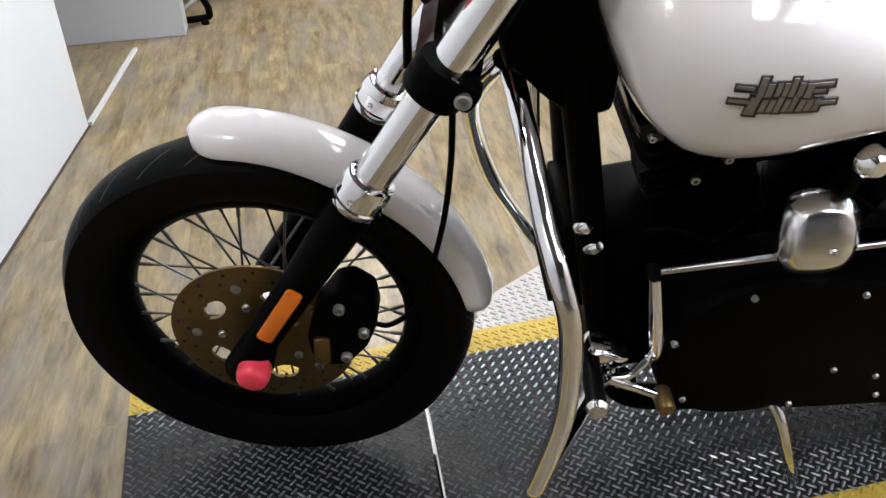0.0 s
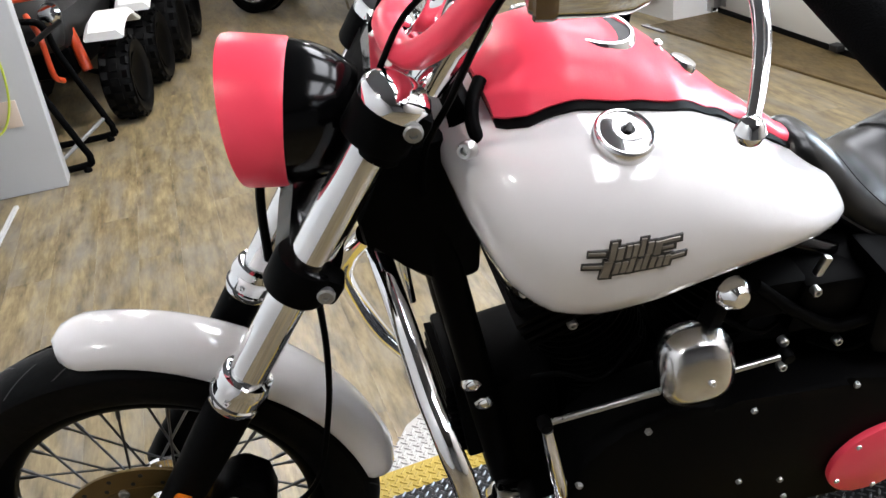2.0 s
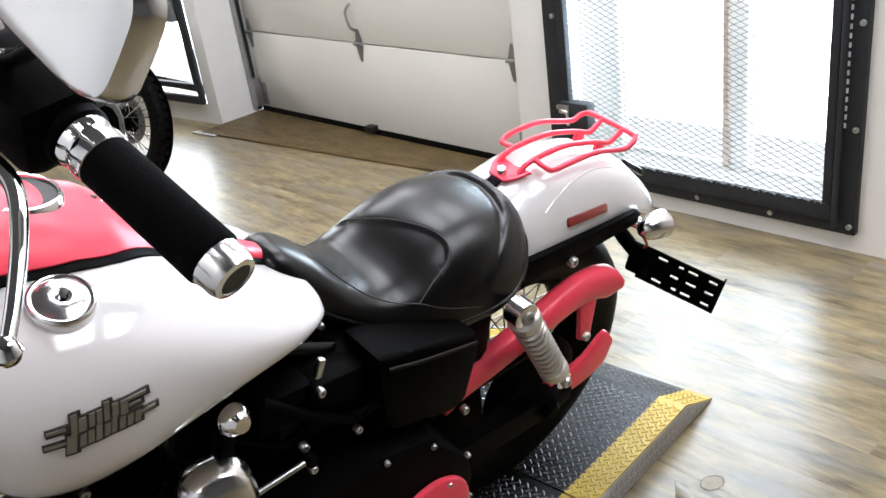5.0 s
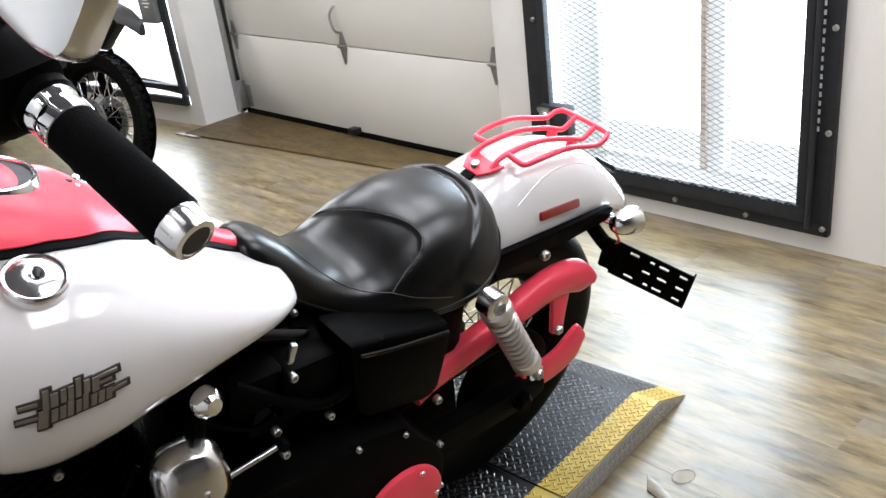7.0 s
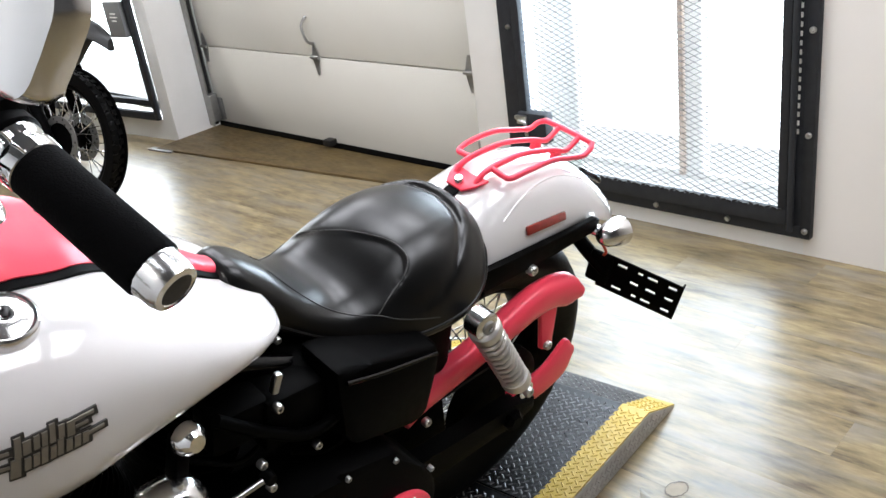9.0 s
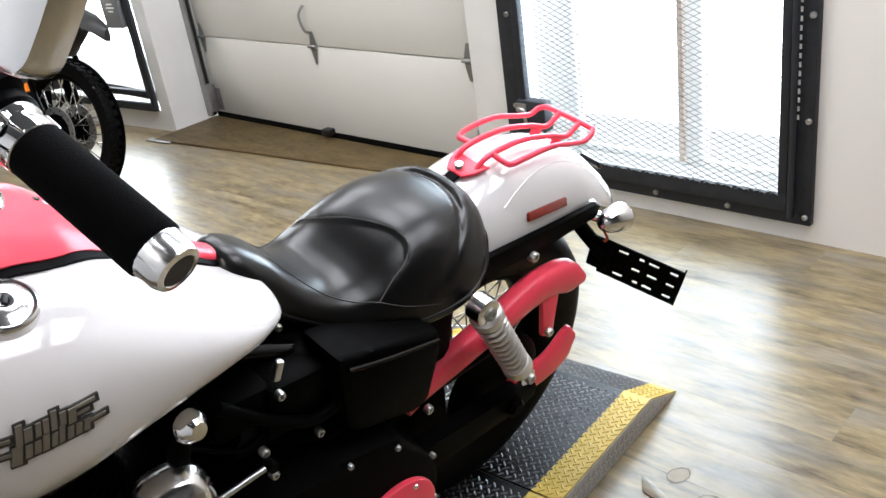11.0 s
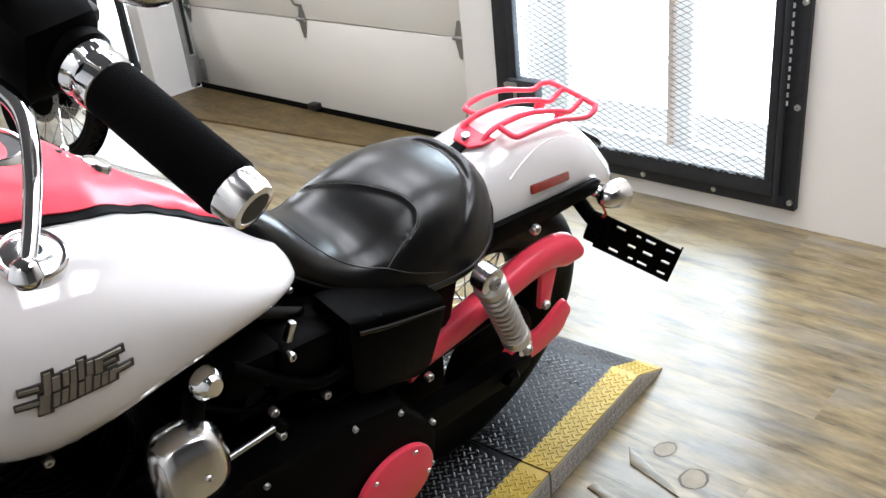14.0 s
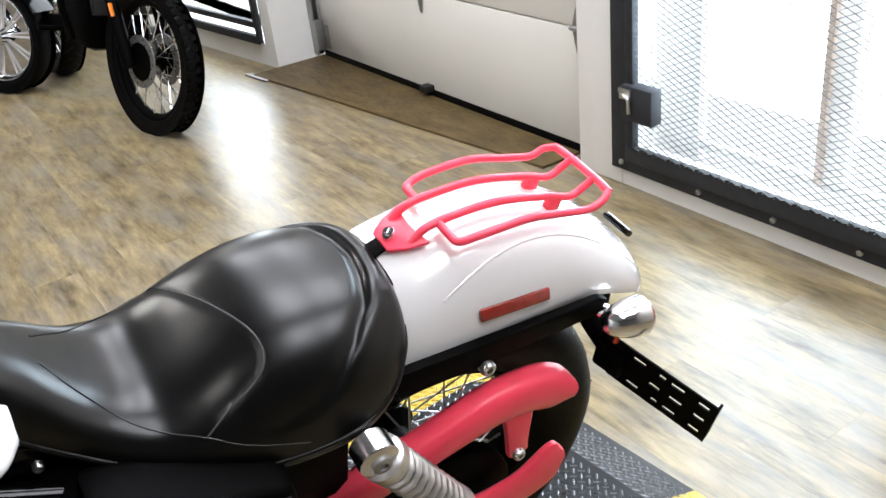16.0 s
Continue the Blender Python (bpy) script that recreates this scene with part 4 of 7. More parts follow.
for q in ((-0.03, -0.036, 0.04), (0.025, -0.036, 0.065), (-0.033, -0.036, -0.025)):
    bolt(cal_m @ Vector(q), -SIDE, 0.009, 0.008, DULL_STEEL, cal)

# triple clamps
def clamp(down, name, mat, thick, label):
    pts = []
    for k in range(40):
        a = 2 * math.pi * k / 40
        y = 0.152 * math.copysign(abs(math.sin(a)) ** 0.75, math.sin(a))
        waist = 0.020 * math.cos(y / 0.152 * math.pi / 2) ** 2
        pts.append((FORK_O * 0.75 + (0.041 - waist * 0.3) * math.copysign(abs(math.cos(a)) ** 0.8, math.cos(a)), y))
    m = fork_frame(down, 0, 0)
    return part(name, slab(pts, -thick / 2, thick / 2, 2, bevel=0.006, m=m), mat, bike, label)


low = clamp(0.085, "lower_clamp", BLACK_GLOSS, 0.052, "black lower fork clamp")
up = clamp(-0.128, "upper_clamp", BLACK_SATIN, 0.05, "black upper fork clamp")
for d, d_ear, ahead, par in ((0.085, 0.078, 0.010, low), (-0.140, -0.158, 0.014, up)):
    for s in (-1, 1):
        part("clamp_sleeve", lathe([(0.030, -0.025), (0.039, -0.024), (0.041, -0.020), (0.041, 0.019), (0.039, 0.024), (0.030, 0.025)], 28, None, fork_frame(d, s * FORK_H, FORK_O)), BLACK_SATIN, par)
        ear = fork_frame(d_ear, s * (FORK_H + 0.012), ahead)
        part("clamp_ear", box((0.052, 0.042, 0.040), ear.translation, ear.to_3x3(), 0.012), BLACK_SATIN, par)
        bolt(ear @ Vector((-0.006, s * 0.022, 0.0)), s * SIDE, 0.011, 0.007, DULL_STEEL, par)
part("steering_stem", rod(on_fork(-0.15, 0, 0), on_fork(0.12, 0, 0), 0.03, 20), BLACK_SATIN, bike)
clamp(-0.162, "top_cover", CHROME, 0.02, "chromed top clamp cover")
for s in (-1, 1):
    part("fork_cap", lathe([(0.038, -0.012), (0.041, -0.006), (0.041, 0.006), (0.036, 0.014), (0.026, 0.020), (0.012, 0.023)], 28, None, fork_frame(-0.170, s * FORK_H, FORK_O)), CHROME, bike, "chromed fork cap")
part("stem_nut", lathe([(0.022, 0), (0.024, 0.004), (0.022, 0.026), (0.012, 0.03)], 6, None, fork_frame(-0.175, 0, 0)), CHROME, bike)

# headlight: pink bezel, black bucket
def headlight():
    back = Vector((-FWD.x, -FWD.y, -0.09)).normalized()
    m = along((0.286, 0.0, 1.066), Vector((0.286, 0.0, 1.066)) + back)[0]
    # z points back along the bucket
    h = part("headlight", lathe([(0.0840, 0.0), (0.0845, 0.006), (0.081, 0.030), (0.072, 0.056), (0.056, 0.080), (0.034, 0.096), (0.010, 0.102)], 48, None, m), BLACK_GLOSS, bike, "black headlight bucket")
    rim = lathe([(0.083, -0.064), (0.088, -0.063), (0.0892, -0.058), (0.0882, -0.025), (0.0868, 0.002), (0.0845, 0.006)], 48, None, None, caps=False)
    high = (m.to_3x3().inverted() @ Vector((0, 0, 1))).normalized()
    for v in rim.verts:
        v.co.z *= 0.86 + 0.24 * v.co.dot(high) / 0.088 if v.co.z < 0 else 1.0
    rim.transform(m)
    part("bezel", rim, PINK, h, "pink headlight bezel, deeper at the top")
    part("lens", lathe([(0.084, -0.034), (0.07, -0.036), (0.035, -0.040), (0.008, -0.041)], 40, None, m), GLASS_DARK, h, "clear headlight lens")
    part("mount", box((0.05, 0.03, 0.07), m @ Vector((0, -0.05, 0.07)), m.to_3x3(), 0.008), BLACK_SATIN, h)
    return h


headlight()
part("headlight_cable", tube([on_fork(-0.02, -0.02, 0.13), on_fork(0.06, -0.03, 0.10), on_fork(0.13, -0.05, 0.06)], 0.006, 8), BLACK_SATIN, bike)
part("brake_line", tube([(0.279, -0.112, 0.866), (0.276, -0.105, 0.76), (0.262, -0.10, 0.635), (0.226, -0.105, 0.49), (0.18, -0.11, 0.445), (0.15, -0.10, 0.438)], 0.0045, 8), BLACK_SATIN, bike, "black brake hose")


# ---- handlebar and controls ----
BAR = [(0.415, 0.0, 1.150), (0.418, -0.05, 1.150), (0.432, -0.088, 1.163), (0.458, -0.128, 1.205), (0.486, -0.198, 1.288), (0.516, -0.255, 1.370), (0.542, -0.295, 1.410), (0.568, -0.335, 1.416), (0.596, -0.378, 1.402), (0.6215, -0.436, 1.384), (0.6435, -0.541, 1.3495)]
# the right half, turned with the fork
def mirrored(points):
    out = []
    back = TURNED.inverted()
    for p in points:
        q = back @ (Vector(p) - HEAD)
        q.y = -q.y
        out.append(HEAD + TURNED @ q)
    return out


BAR_R = mirrored(BAR)
centre = (Vector(BAR[0]) + BAR_R[0]) / 2
bar_line = [Vector(p) for p in BAR[::-1][:-1]] + [centre] + BAR_R[1:]
part("handlebar", tube(bar_line, 0.0168, 16, 6), PINK, bike, "pink high-rise handlebar")
for s in (-1, 1):
    a = on_fork(-0.17, s * 0.045, -0.01)
    b = on_fork(-0.235, s * 0.045, -0.015)
    part("riser", lathe([(0.026, 0), (0.024, 0.02), (0.023, 0.05), (0.027, 0.072), (0.026, 0.09)], 20, None, along(a, b)[0]), CHROME, bike, "chromed handlebar riser")
    part("riser_cap", box((0.052, 0.046, 0.040), on_fork(-0.255, s * 0.052, -0.012), Matrix((FWD, SIDE, -DOWN)).transposed(), 0.006), CHROME, bike)
    part("cable_guide", tube([on_fork(-0.16, s * 0.07, 0.05), on_fork(-0.24, s * 0.075, 0.055), on_fork(-0.30, s * 0.06, 0.03)], 0.0038, 8), BLACK_SATIN, bike, "black bar cable")


def bar_controls(points, flip):
    """Grip, switches, lever and signal of one bar end; flip carries places over to the other side."""
    p = [Vector(q) for q in points]
    ax = (p[-1] - p[-2]).normalized()
    end = p[-1]
    inner = end - ax * 0.104
    m, n = along(inner, end)
    grip = part("grip", lathe([(0.0165, 0.0), (0.0195, 0.004), (0.0200, 0.106), (0.0178, 0.110)], 28, None, m), GRIP_RUBBER, bike, "black foam grip")
    part("grip_end", lathe([(0.0180, 0.107), (0.0186, 0.110), (0.0178, 0.113), (0.0178, 0.121), (0.0160, 0.1265), (0.0120, 0.1275), (0.0105, 0.1255)], 20, None, m), MIRROR_SHELL, grip, "polished grip end")
    part("cap_plug", lathe([(0.0125, 0.1245), (0.0125, 0.1268), (0.004, 0.1272)], 16, None, m), BLACK_PLASTIC, grip, "black end plug")
    part("grip_collar", lathe([(0.0175, -0.028), (0.0200, -0.026), (0.0205, -0.016), (0.0190, -0.013), (0.0190, -0.009), (0.0205, -0.006), (0.0200, 0.003), (0.0178, 0.005)], 24, None, m), CHROME, grip, "chromed grip collar")
    part("switch_sleeve", lathe([(0.018, -0.075), (0.0228, -0.072), (0.0228, -0.022), (0.019, -0.018)], 24, None, m), BLACK_SATIN, grip, "black switch sleeve")
    fwd = -Vector((1, 0, 0))
    fwd = (fwd - ax * fwd.dot(ax)).normalized()
    upv = ax.cross(fwd) if ax.cross(fwd).z > 0 else fwd.cross(ax)
    mm = Matrix((ax, fwd, upv)).transposed()
    sw = part("switch_housing", box((0.084, 0.062, 0.066), inner - ax * 0.070 + fwd * 0.006, mm, 0.016), BLACK_SATIN, bike, "black switch housing")
    for k in range(3):
        bolt(inner - ax * (0.040 + 0.028 * k) - fwd * 0.024 - upv * 0.016, -fwd, 0.0045, 0.004, STEEL, sw, name="screw")
        part("button", box((0.012, 0.014, 0.012), inner - ax * (0.045 + 0.016 * k) - fwd * 0.022 + upv * (0.014 - 0.008 * k), mm, 0.003), (BLACK_PLASTIC, RED_PLASTIC, GREY_PLASTIC)[k], sw)
    part("perch", box((0.060, 0.070, 0.046), inner - ax * 0.120 + fwd * 0.022 - upv * 0.004, mm, 0.012), BLACK_GLOSS, bike, "black lever perch")
    line = flip([(0.560, -0.372, 1.380), (0.564, -0.420, 1.389), (0.562, -0.466, 1.392), (0.548, -0.505, 1.384), (0.530, -0.538, 1.372), (0.514, -0.562, 1.361)])
    lv = part("lever", tube(line, lambda t: 0.0070 - 0.0030 * t, 12), CHROME, bike, "chromed control lever")
    part("lever_ball", lathe([(0.003, -0.0085), (0.0065, -0.0058), (0.0088, 0), (0.0065, 0.0058), (0.003, 0.0085)], 18, None, Matrix.Translation(line[-1])), CHROME, lv)
    a, b = flip([(0.545, -0.362, 1.352), (0.462, -0.337, 1.352)])
    sm, ln = along(a, b)
    stalk = flip([(0.560, -0.352, 1.385), (0.545, -0.350, 1.385), (0.525, -0.350, 1.372)])
    part("signal_stalk", tube(stalk, 0.0075, 10), CHROME, bike)
    sig = part("turn_signal", lathe([(0.008, -0.006), (0.018, -0.002), (0.024, 0.010), (0.0265, 0.030), (0.027, ln - 0.02)], 28, None, sm), CHROME, bike, "chromed bullet turn signal")
    part("signal_rim", lathe([(0.0272, ln - 0.024), (0.0288, ln - 0.021), (0.0288, ln - 0.008), (0.0268, ln - 0.006)], 28, None, sm), SMOKED_AMBER, sig)
    part("signal_lens", lathe([(0.0266, ln - 0.010), (0.022, ln - 0.003), (0.008, ln)], 28, None, sm), SMOKED_AMBER, sig, "smoked amber lens")
    return inner - ax * 0.10 + upv * 0.02 + fwd * 0.012


def mirror(e, centre, facing, label, s, roll):
    c, f = Vector(centre), Vector(facing).normalized()
    part("mirror_stem", tube([e, e + (c - e) * 0.4 + Vector((0.0, 0, -0.02)), c - Vector((0, 0, 0.035)) - f * 0.012], 0.006, 10), CHROME, bike, "chromed mirror stem")
    # a rounded, tapered head: x across, y up in the mirror's plane
    up = Vector((0, 0, 1)) - f * f.z
    up.normalize()
    right = up.cross(f)
    right, up = right * math.cos(roll) + up * math.sin(roll), up * math.cos(roll) - right * math.sin(roll)
    m = Matrix.Translation(c) @ Matrix((right, up, f)).transposed().to_4x4()
    rings = []
    for z, k in ((-0.0125, 0.70), (-0.0120, 0.90), (-0.0095, 0.965), (-0.004, 0.995), (0.002, 1.0), (0.007, 0.99)):
        ring = []
        for j in range(36):
            a = 2 * math.pi * j / 36
            x = 0.082 * math.copysign(abs(math.cos(a)) ** 0.45, math.cos(a))
            y = 0.047 * math.copysign(abs(math.sin(a)) ** 0.45, math.sin(a)) * (1 - 0.22 * x / 0.082 * s)
            ring.append(m @ Vector((x * k, y * k, z)))
        rings.append(ring)
    head = part("mirror", rings_to_mesh(rings), MIRROR_SHELL, bike, label)
    bm = bmesh.new()
    bm.faces.new([bm.verts.new(m @ Vector(((m.inverted() @ p).x * 0.93, (m.inverted() @ p).y * 0.90, 0.0085))) for p in rings[4]])
    part("mirror_glass", bm, GLASS_DARK, head, "mirror glass")


e = bar_controls(BAR, lambda q: [Vector(v) for v in q])
mirror(e, (0.604, -0.505, 1.530), (0.92, 0.10, -0.37), "chromed rear-view mirror", -1, 0.30)
e = bar_controls([tuple(q) for q in BAR_R], mirrored)
mirror(e, tuple(mirrored([(0.604, -0.505, 1.530)])[0]), (0.92, -0.10, -0.37), "chromed rear-view mirror", 1, -0.30)
part("clutch_cable", tube([(0.525, -0.285, 1.375), (0.485, -0.205, 1.27), (0.452, -0.135, 1.13), (0.430, -0.080, 1.02), (0.435, -0.05, 0.85), (0.48, -0.05, 0.5)], 0.0042, 8), BLACK_SATIN, bike, "black clutch cable")

# ---- tank ----
TANK = [(0.452, 1.028, 0.998, 0.066), (0.470, 1.047, 0.933, 0.142), (0.500, 1.061, 0.859, 0.205), (0.545, 1.073, 0.812, 0.232), (0.600, 1.077, 0.796, 0.242), (0.670, 1.065, 0.799, 0.241), (0.740, 1.038, 0.812, 0.231),
        (0.810, 0.987, 0.825, 0.218), (0.870, 0.943, 0.832, 0.203), (0.920, 0.905, 0.834, 0.185), (0.960, 0.877, 0.831, 0.162), (0.990, 0.859, 0.826, 0.136), (1.006, 0.850, 0.822, 0.100)]


def tank_ring(row, n=40):
    x, top, bot, hw = row
    ring = []
    mid = bot + (top - bot) * 0.46
    for j in range(n):
        a = 2 * math.pi * j / n
        c, s = math.cos(a), math.sin(a)
        y = hw * math.copysign(abs(c) ** 0.72, c)
        z = mid + ((top - mid) * s ** 0.92 if s >= 0 else -(mid - bot) * abs(s) ** 0.62)
        ring.append(Vector((x, y, z)))
    return ring


def tank_top(x, y):
    x = min(max(x, 0.4521), 1.0059)
    _, top, bot, hw = lerp_table(TANK, x)
    mid = bot + (top - bot) * 0.46
    c = min(1.0, (abs(y) / hw) ** (1 / 0.72))
    return mid + (top - mid) * math.sqrt(max(0.0, 1 - c * c)) ** 0.92


rows = []
for a, b in zip(TANK, TANK[1:]):
    for k in range(3):
        rows.append(lerp_table(TANK, a[0] + (b[0] - a[0]) * k / 3))
rows.append(list(TANK[-1]))
smooth_rows = [[sum(rows[min(max(k + d, 0), len(rows) - 1)][c] * w for d, w in ((-1, 0.25), (0, 0.5), (1, 0.25))) for c in range(4)] for k in range(len(rows))]
tank = part("fuel_tank", rings_to_mesh([tank_ring(r) for r in smooth_rows]), WHITE_GLOSS, bike, "glossy white painted fuel tank", smooth=70)

# dash along the top of the tank
DASH = [(0.512, 0.090, 0.002), (0.520, 0.098, 0.008), (0.545, 0.108, 0.022), (0.575, 0.103, 0.034), (0.61, 0.102, 0.037), (0.665, 0.106, 0.032), (0.70, 0.101, 0.028), (0.735, 0.093, 0.022), (0.785, 0.066, 0.016), (0.835, 0.044, 0.013), (0.88, 0.033, 0.011), (0.93, 0.027, 0.009), (0.97, 0.021, 0.007), (0.998, 0.010, 0.003)]


def dash_mesh(grow, lift_by, swell=1.0):
    rings = []
    for k in range(45):
        x = DASH[0][0] + (DASH[-1][0] - DASH[0][0]) * k / 44
        _, w, h = lerp_table(DASH, x)
        w += grow
        ring = []
        for j in range(17):
            u = -1 + 2 * j / 16
            z = tank_top(x, u * w) + lift_by + swell * h * (1 - abs(u) ** 2.4) + 0.004 * (1 - abs(u) ** 12)
            ring.append(Vector((x, u * w, z)))
        low = [Vector((p.x, p.y * 0.96, p.z - 0.012)) for p in ring]
        rings.append(ring + low[::-1])
    return rings_to_mesh(rings)


dash = part("dash_console", dash_mesh(0.0, 0.0085), PINK, tank, "pink dash console")
part("dash_gasket", dash_mesh(0.0095, 0.0035, 0.0), BLACK_SATIN, tank, "black rubber gasket")


def on_tank(x, y, lift_by=0.0, level=0.0):
    z = tank_top(x, y)
    nx = -(tank_top(x + 0.01, y) - tank_top(x - 0.01, y)) / 0.02
    ny = -(tank_top(x, y + 0.01) - tank_top(x, y - 0.01)) / 0.02
    n = Vector((nx, ny, 1 + level)).normalized()
    p = Vector((x, y, z)) + n * lift_by
    return along(p, p + n)[0]


for s in (-1, 1):
    m = on_tank(0.645, s * 0.150, 0.0, 0.4) @ Matrix.Diagonal((0.92, 0.92, 1.0, 1))
    cap = part("tank_cap", lathe([(0.0390, -0.010), (0.0395, 0.006), (0.0385, 0.009), (0.0360, 0.0105), (0.0335, 0.0100), (0.0320, 0.0085), (0.0285, 0.0100), (0.022, 0.0125), (0.012, 0.0142), (0.008, 0.0132), (0.005, 0.0105), (0.002, 0.0100)], 40, None, m), MIRROR_SHELL, tank, "chromed domed tank cap")
    part("cap_slot", box((0.016, 0.007, 0.003), m @ Vector((0.004, 0, 0.0146)), m.to_3x3() @ Euler((0, 0, 0.6)).to_matrix(), 0.001), BLACK_PLASTIC, cap)
# speedometer, ignition switch and lamps on the dash
dm = Matrix.Translation((0.665, 0.0, tank_top(0.665, 0) + 0.030)) @ Matrix.Rotation(radians(12), 4, "Y")
sp = part("speedometer", lathe([(0.052, -0.01), (0.052, 0.006), (0.048, 0.012), (0.044, 0.012), (0.043, 0.008)], 36, None, dm), CHROME, tank, "chrome-rimmed speedometer")
part("dial", lathe([(0.043, 0.004), (0.043, 0.009)], 32, None, dm), BLACK_PLASTIC, sp)
for k in range(3):
    q = (0.745 + 0.012 * k, -0.03 + 0.03 * k, tank_top(0.75, 0) + 0.026 - 0.006 * k)
    part("warning_lamp", lathe([(0.006, -0.006), (0.006, 0.002), (0.003, 0.005)], 12, None, Matrix.Translation(q)), CHROME, dash)
part("ignition_switch", lathe([(0.020, -0.012), (0.020, 0.008), (0.017, 0.014), (0.008, 0.016)], 24, None, Matrix.Translation((0.79, 0.005, tank_top(0.79, 0) + 0.02)) @ Matrix.Rotation(radians(25), 4, "Y")), CHROME, dash, "chromed ignition switch")
part("dash_slot", box((0.006, 0.035, 0.004), (0.742, 0.012, tank_top(0.742, 0) + 0.027), Euler((0, 0.3, 0.7)).to_matrix()), BLACK_PLASTIC, dash)
# black trim at the tank's front
part("tank_mount", box((0.022, 0.13, 0.05), (0.482, 0.0, 1.045), Euler((0, 0.5, 0)).to_matrix(), 0.008), BLACK_SATIN, bike, "black rubber tank mount")
for s in (-1, 1):
    part("mount_hook", tube([(0.512, s * 0.036, 1.084), (0.496, s * 0.060, 1.074), (0.489, s * 0.085, 1.056), (0.496, s * 0.106, 1.034)], 0.0085, 10), BLACK_SATIN, bike, "black rubber trim hook")
    bolt((0.474, s * 0.118, 1.050), (-1, s * 0.9, 0.4), 0.011, 0.010, STEEL, bike)


# badge: plain bars where lettering stands
def tank_side(x, z):
    x = min(max(x, 0.46), 1.0)
    _, top, bot, hw = lerp_table(TANK, x)
    mid = bot + (top - bot) * 0.46
    s = (z - mid) / (top - mid) if z >= mid else (z - mid) / (mid - bot)
    q = min(1.0, abs(s)) ** (1 / (0.92 if z >= mid else 0.62))
    return -hw * max(0.0, 1 - q * q) ** (0.5 * 0.72)


def badge(flip):
    bars = [  # u from the badge's middle, v, width, height, slant
        (-0.068, 0.014, 0.026, 0.005), (-0.043, 0.016, 0.010, 0.030), (-0.032, 0.012, 0.012, 0.020), (-0.018, 0.013, 0.009, 0.020), (-0.007, 0.013, 0.009, 0.020), (0.005, 0.016, 0.009, 0.028),
        (0.017, 0.013, 0.010, 0.020), (0.030, 0.011, 0.012, 0.022), (0.052, 0.020, 0.032, 0.005), (0.046, 0.010, 0.02, 0.004),
        (-0.075, -0.008, 0.030, 0.005), (-0.054, -0.014, 0.014, 0.030), (-0.038, -0.013, 0.010, 0.020), (-0.026, -0.013, 0.010, 0.020), (-0.014, -0.011, 0.010, 0.026), (-0.002, -0.013, 0.009, 0.020), (0.009, -0.010, 0.009, 0.026),
        (0.021, -0.013, 0.010, 0.020), (0.033, -0.013, 0.010, 0.019), (0.045, -0.013, 0.010, 0.018), (0.062, -0.009, 0.028, 0.005)]
    for k, (u, v, w, h) in enumerate(bars):
        low_bar = None
        for layer, mat, grow, out in ((0, BADGE_DARK, 0.0036, 0.0016), (1, BADGE_LIGHT, -0.0004, 0.0034)):
            cs = []
            for du, dv in ((-1, -1), (1, -1), (1, 1), (-1, 1)):
                uu = u + du * (w / 2 + grow) + 0.25 * dv * h / 2 - (0.0025 if layer else 0)
                vv = v + dv * (h / 2 + grow) + (0.002 if layer else 0)
                cs.append((0.637 + 0.74 * uu, 0.948 + 0.74 * vv - 0.06 * uu))
            rings = [[Vector((x, (tank_side(x, z) - o) * (1 if not flip else -1), z)) for x, z in cs] for o in (-0.002, out + 0.00002 * k)]
            ob = part("badge_bar" if layer == 0 else "bar_face", rings_to_mesh(rings), mat, tank if layer == 0 else low_bar, "dark metal badge bar" if layer == 0 else "", smooth=0)
            low_bar = low_bar or ob


badge(False)

# ---- seat ----
SEAT = [(0.952, 0.880, 0.850, 0.040), (0.966, 0.893, 0.835, 0.058), (0.990, 0.893, 0.809, 0.074), (1.03, 0.867, 0.774, 0.088), (1.08, 0.820, 0.742, 0.108), (1.13, 0.803, 0.717, 0.130), (1.18, 0.810, 0.701, 0.148), (1.23, 0.825, 0.692, 0.160),
        (1.28, 0.835, 0.688, 0.166), (1.33, 0.836, 0.690, 0.167), (1.37, 0.831, 0.698, 0.160), (1.405, 0.824, 0.716, 0.144), (1.428, 0.821, 0.738, 0.121), (1.444, 0.812, 0.758, 0.094), (1.452, 0.796, 0.770, 0.062)]
# the edge of the cushion, seen from above, one half
CUSHION = [(1.412, 0.0), (1.406, 0.038), (1.391, 0.077), (1.360, 0.112), (1.331, 0.133), (1.298, 0.1435), (1.258, 0.144), (1.215, 0.136), (1.17, 0.122)]


def cushion_side(x, y):
    """Metres outside (+) or inside (-) the cushion's edge."""
    best, sign, y = 9.0, 1.0, abs(y)
    for (ax, ay), (bx, by) in zip(CUSHION, CUSHION[1:]):
        dx, dy = bx - ax, by - ay
        t = min(1.0, max(0.0, ((x - ax) * dx + (y - ay) * dy) / (dx * dx + dy * dy)))
        d = math.hypot(x - ax - t * dx, y - ay - t * dy)
        if d < best:
            best, sign = d, 1.0 if dx * (y - ay) - dy * (x - ax) < 0 else -1.0
    return best * sign


def ease(a, b, x):
    t = min(1.0, max(0.0, (x - a) / (b - a)))
    return t * t * (3 - 2 * t)


FRONT = [(-0.127, 1.175), (-0.1195, 1.207), (-0.1155, 1.232), (-0.110, 1.248), (-0.100, 1.259), (-0.085, 1.262), (-0.060, 1.257), (-0.020, 1.242), (0.030, 1.221), (0.090, 1.195), (0.105, 1.187)]


def front_seam(y):
    return smooth_table(FRONT, max(FRONT[0][0], min(FRONT[-1][0], y)))[1]


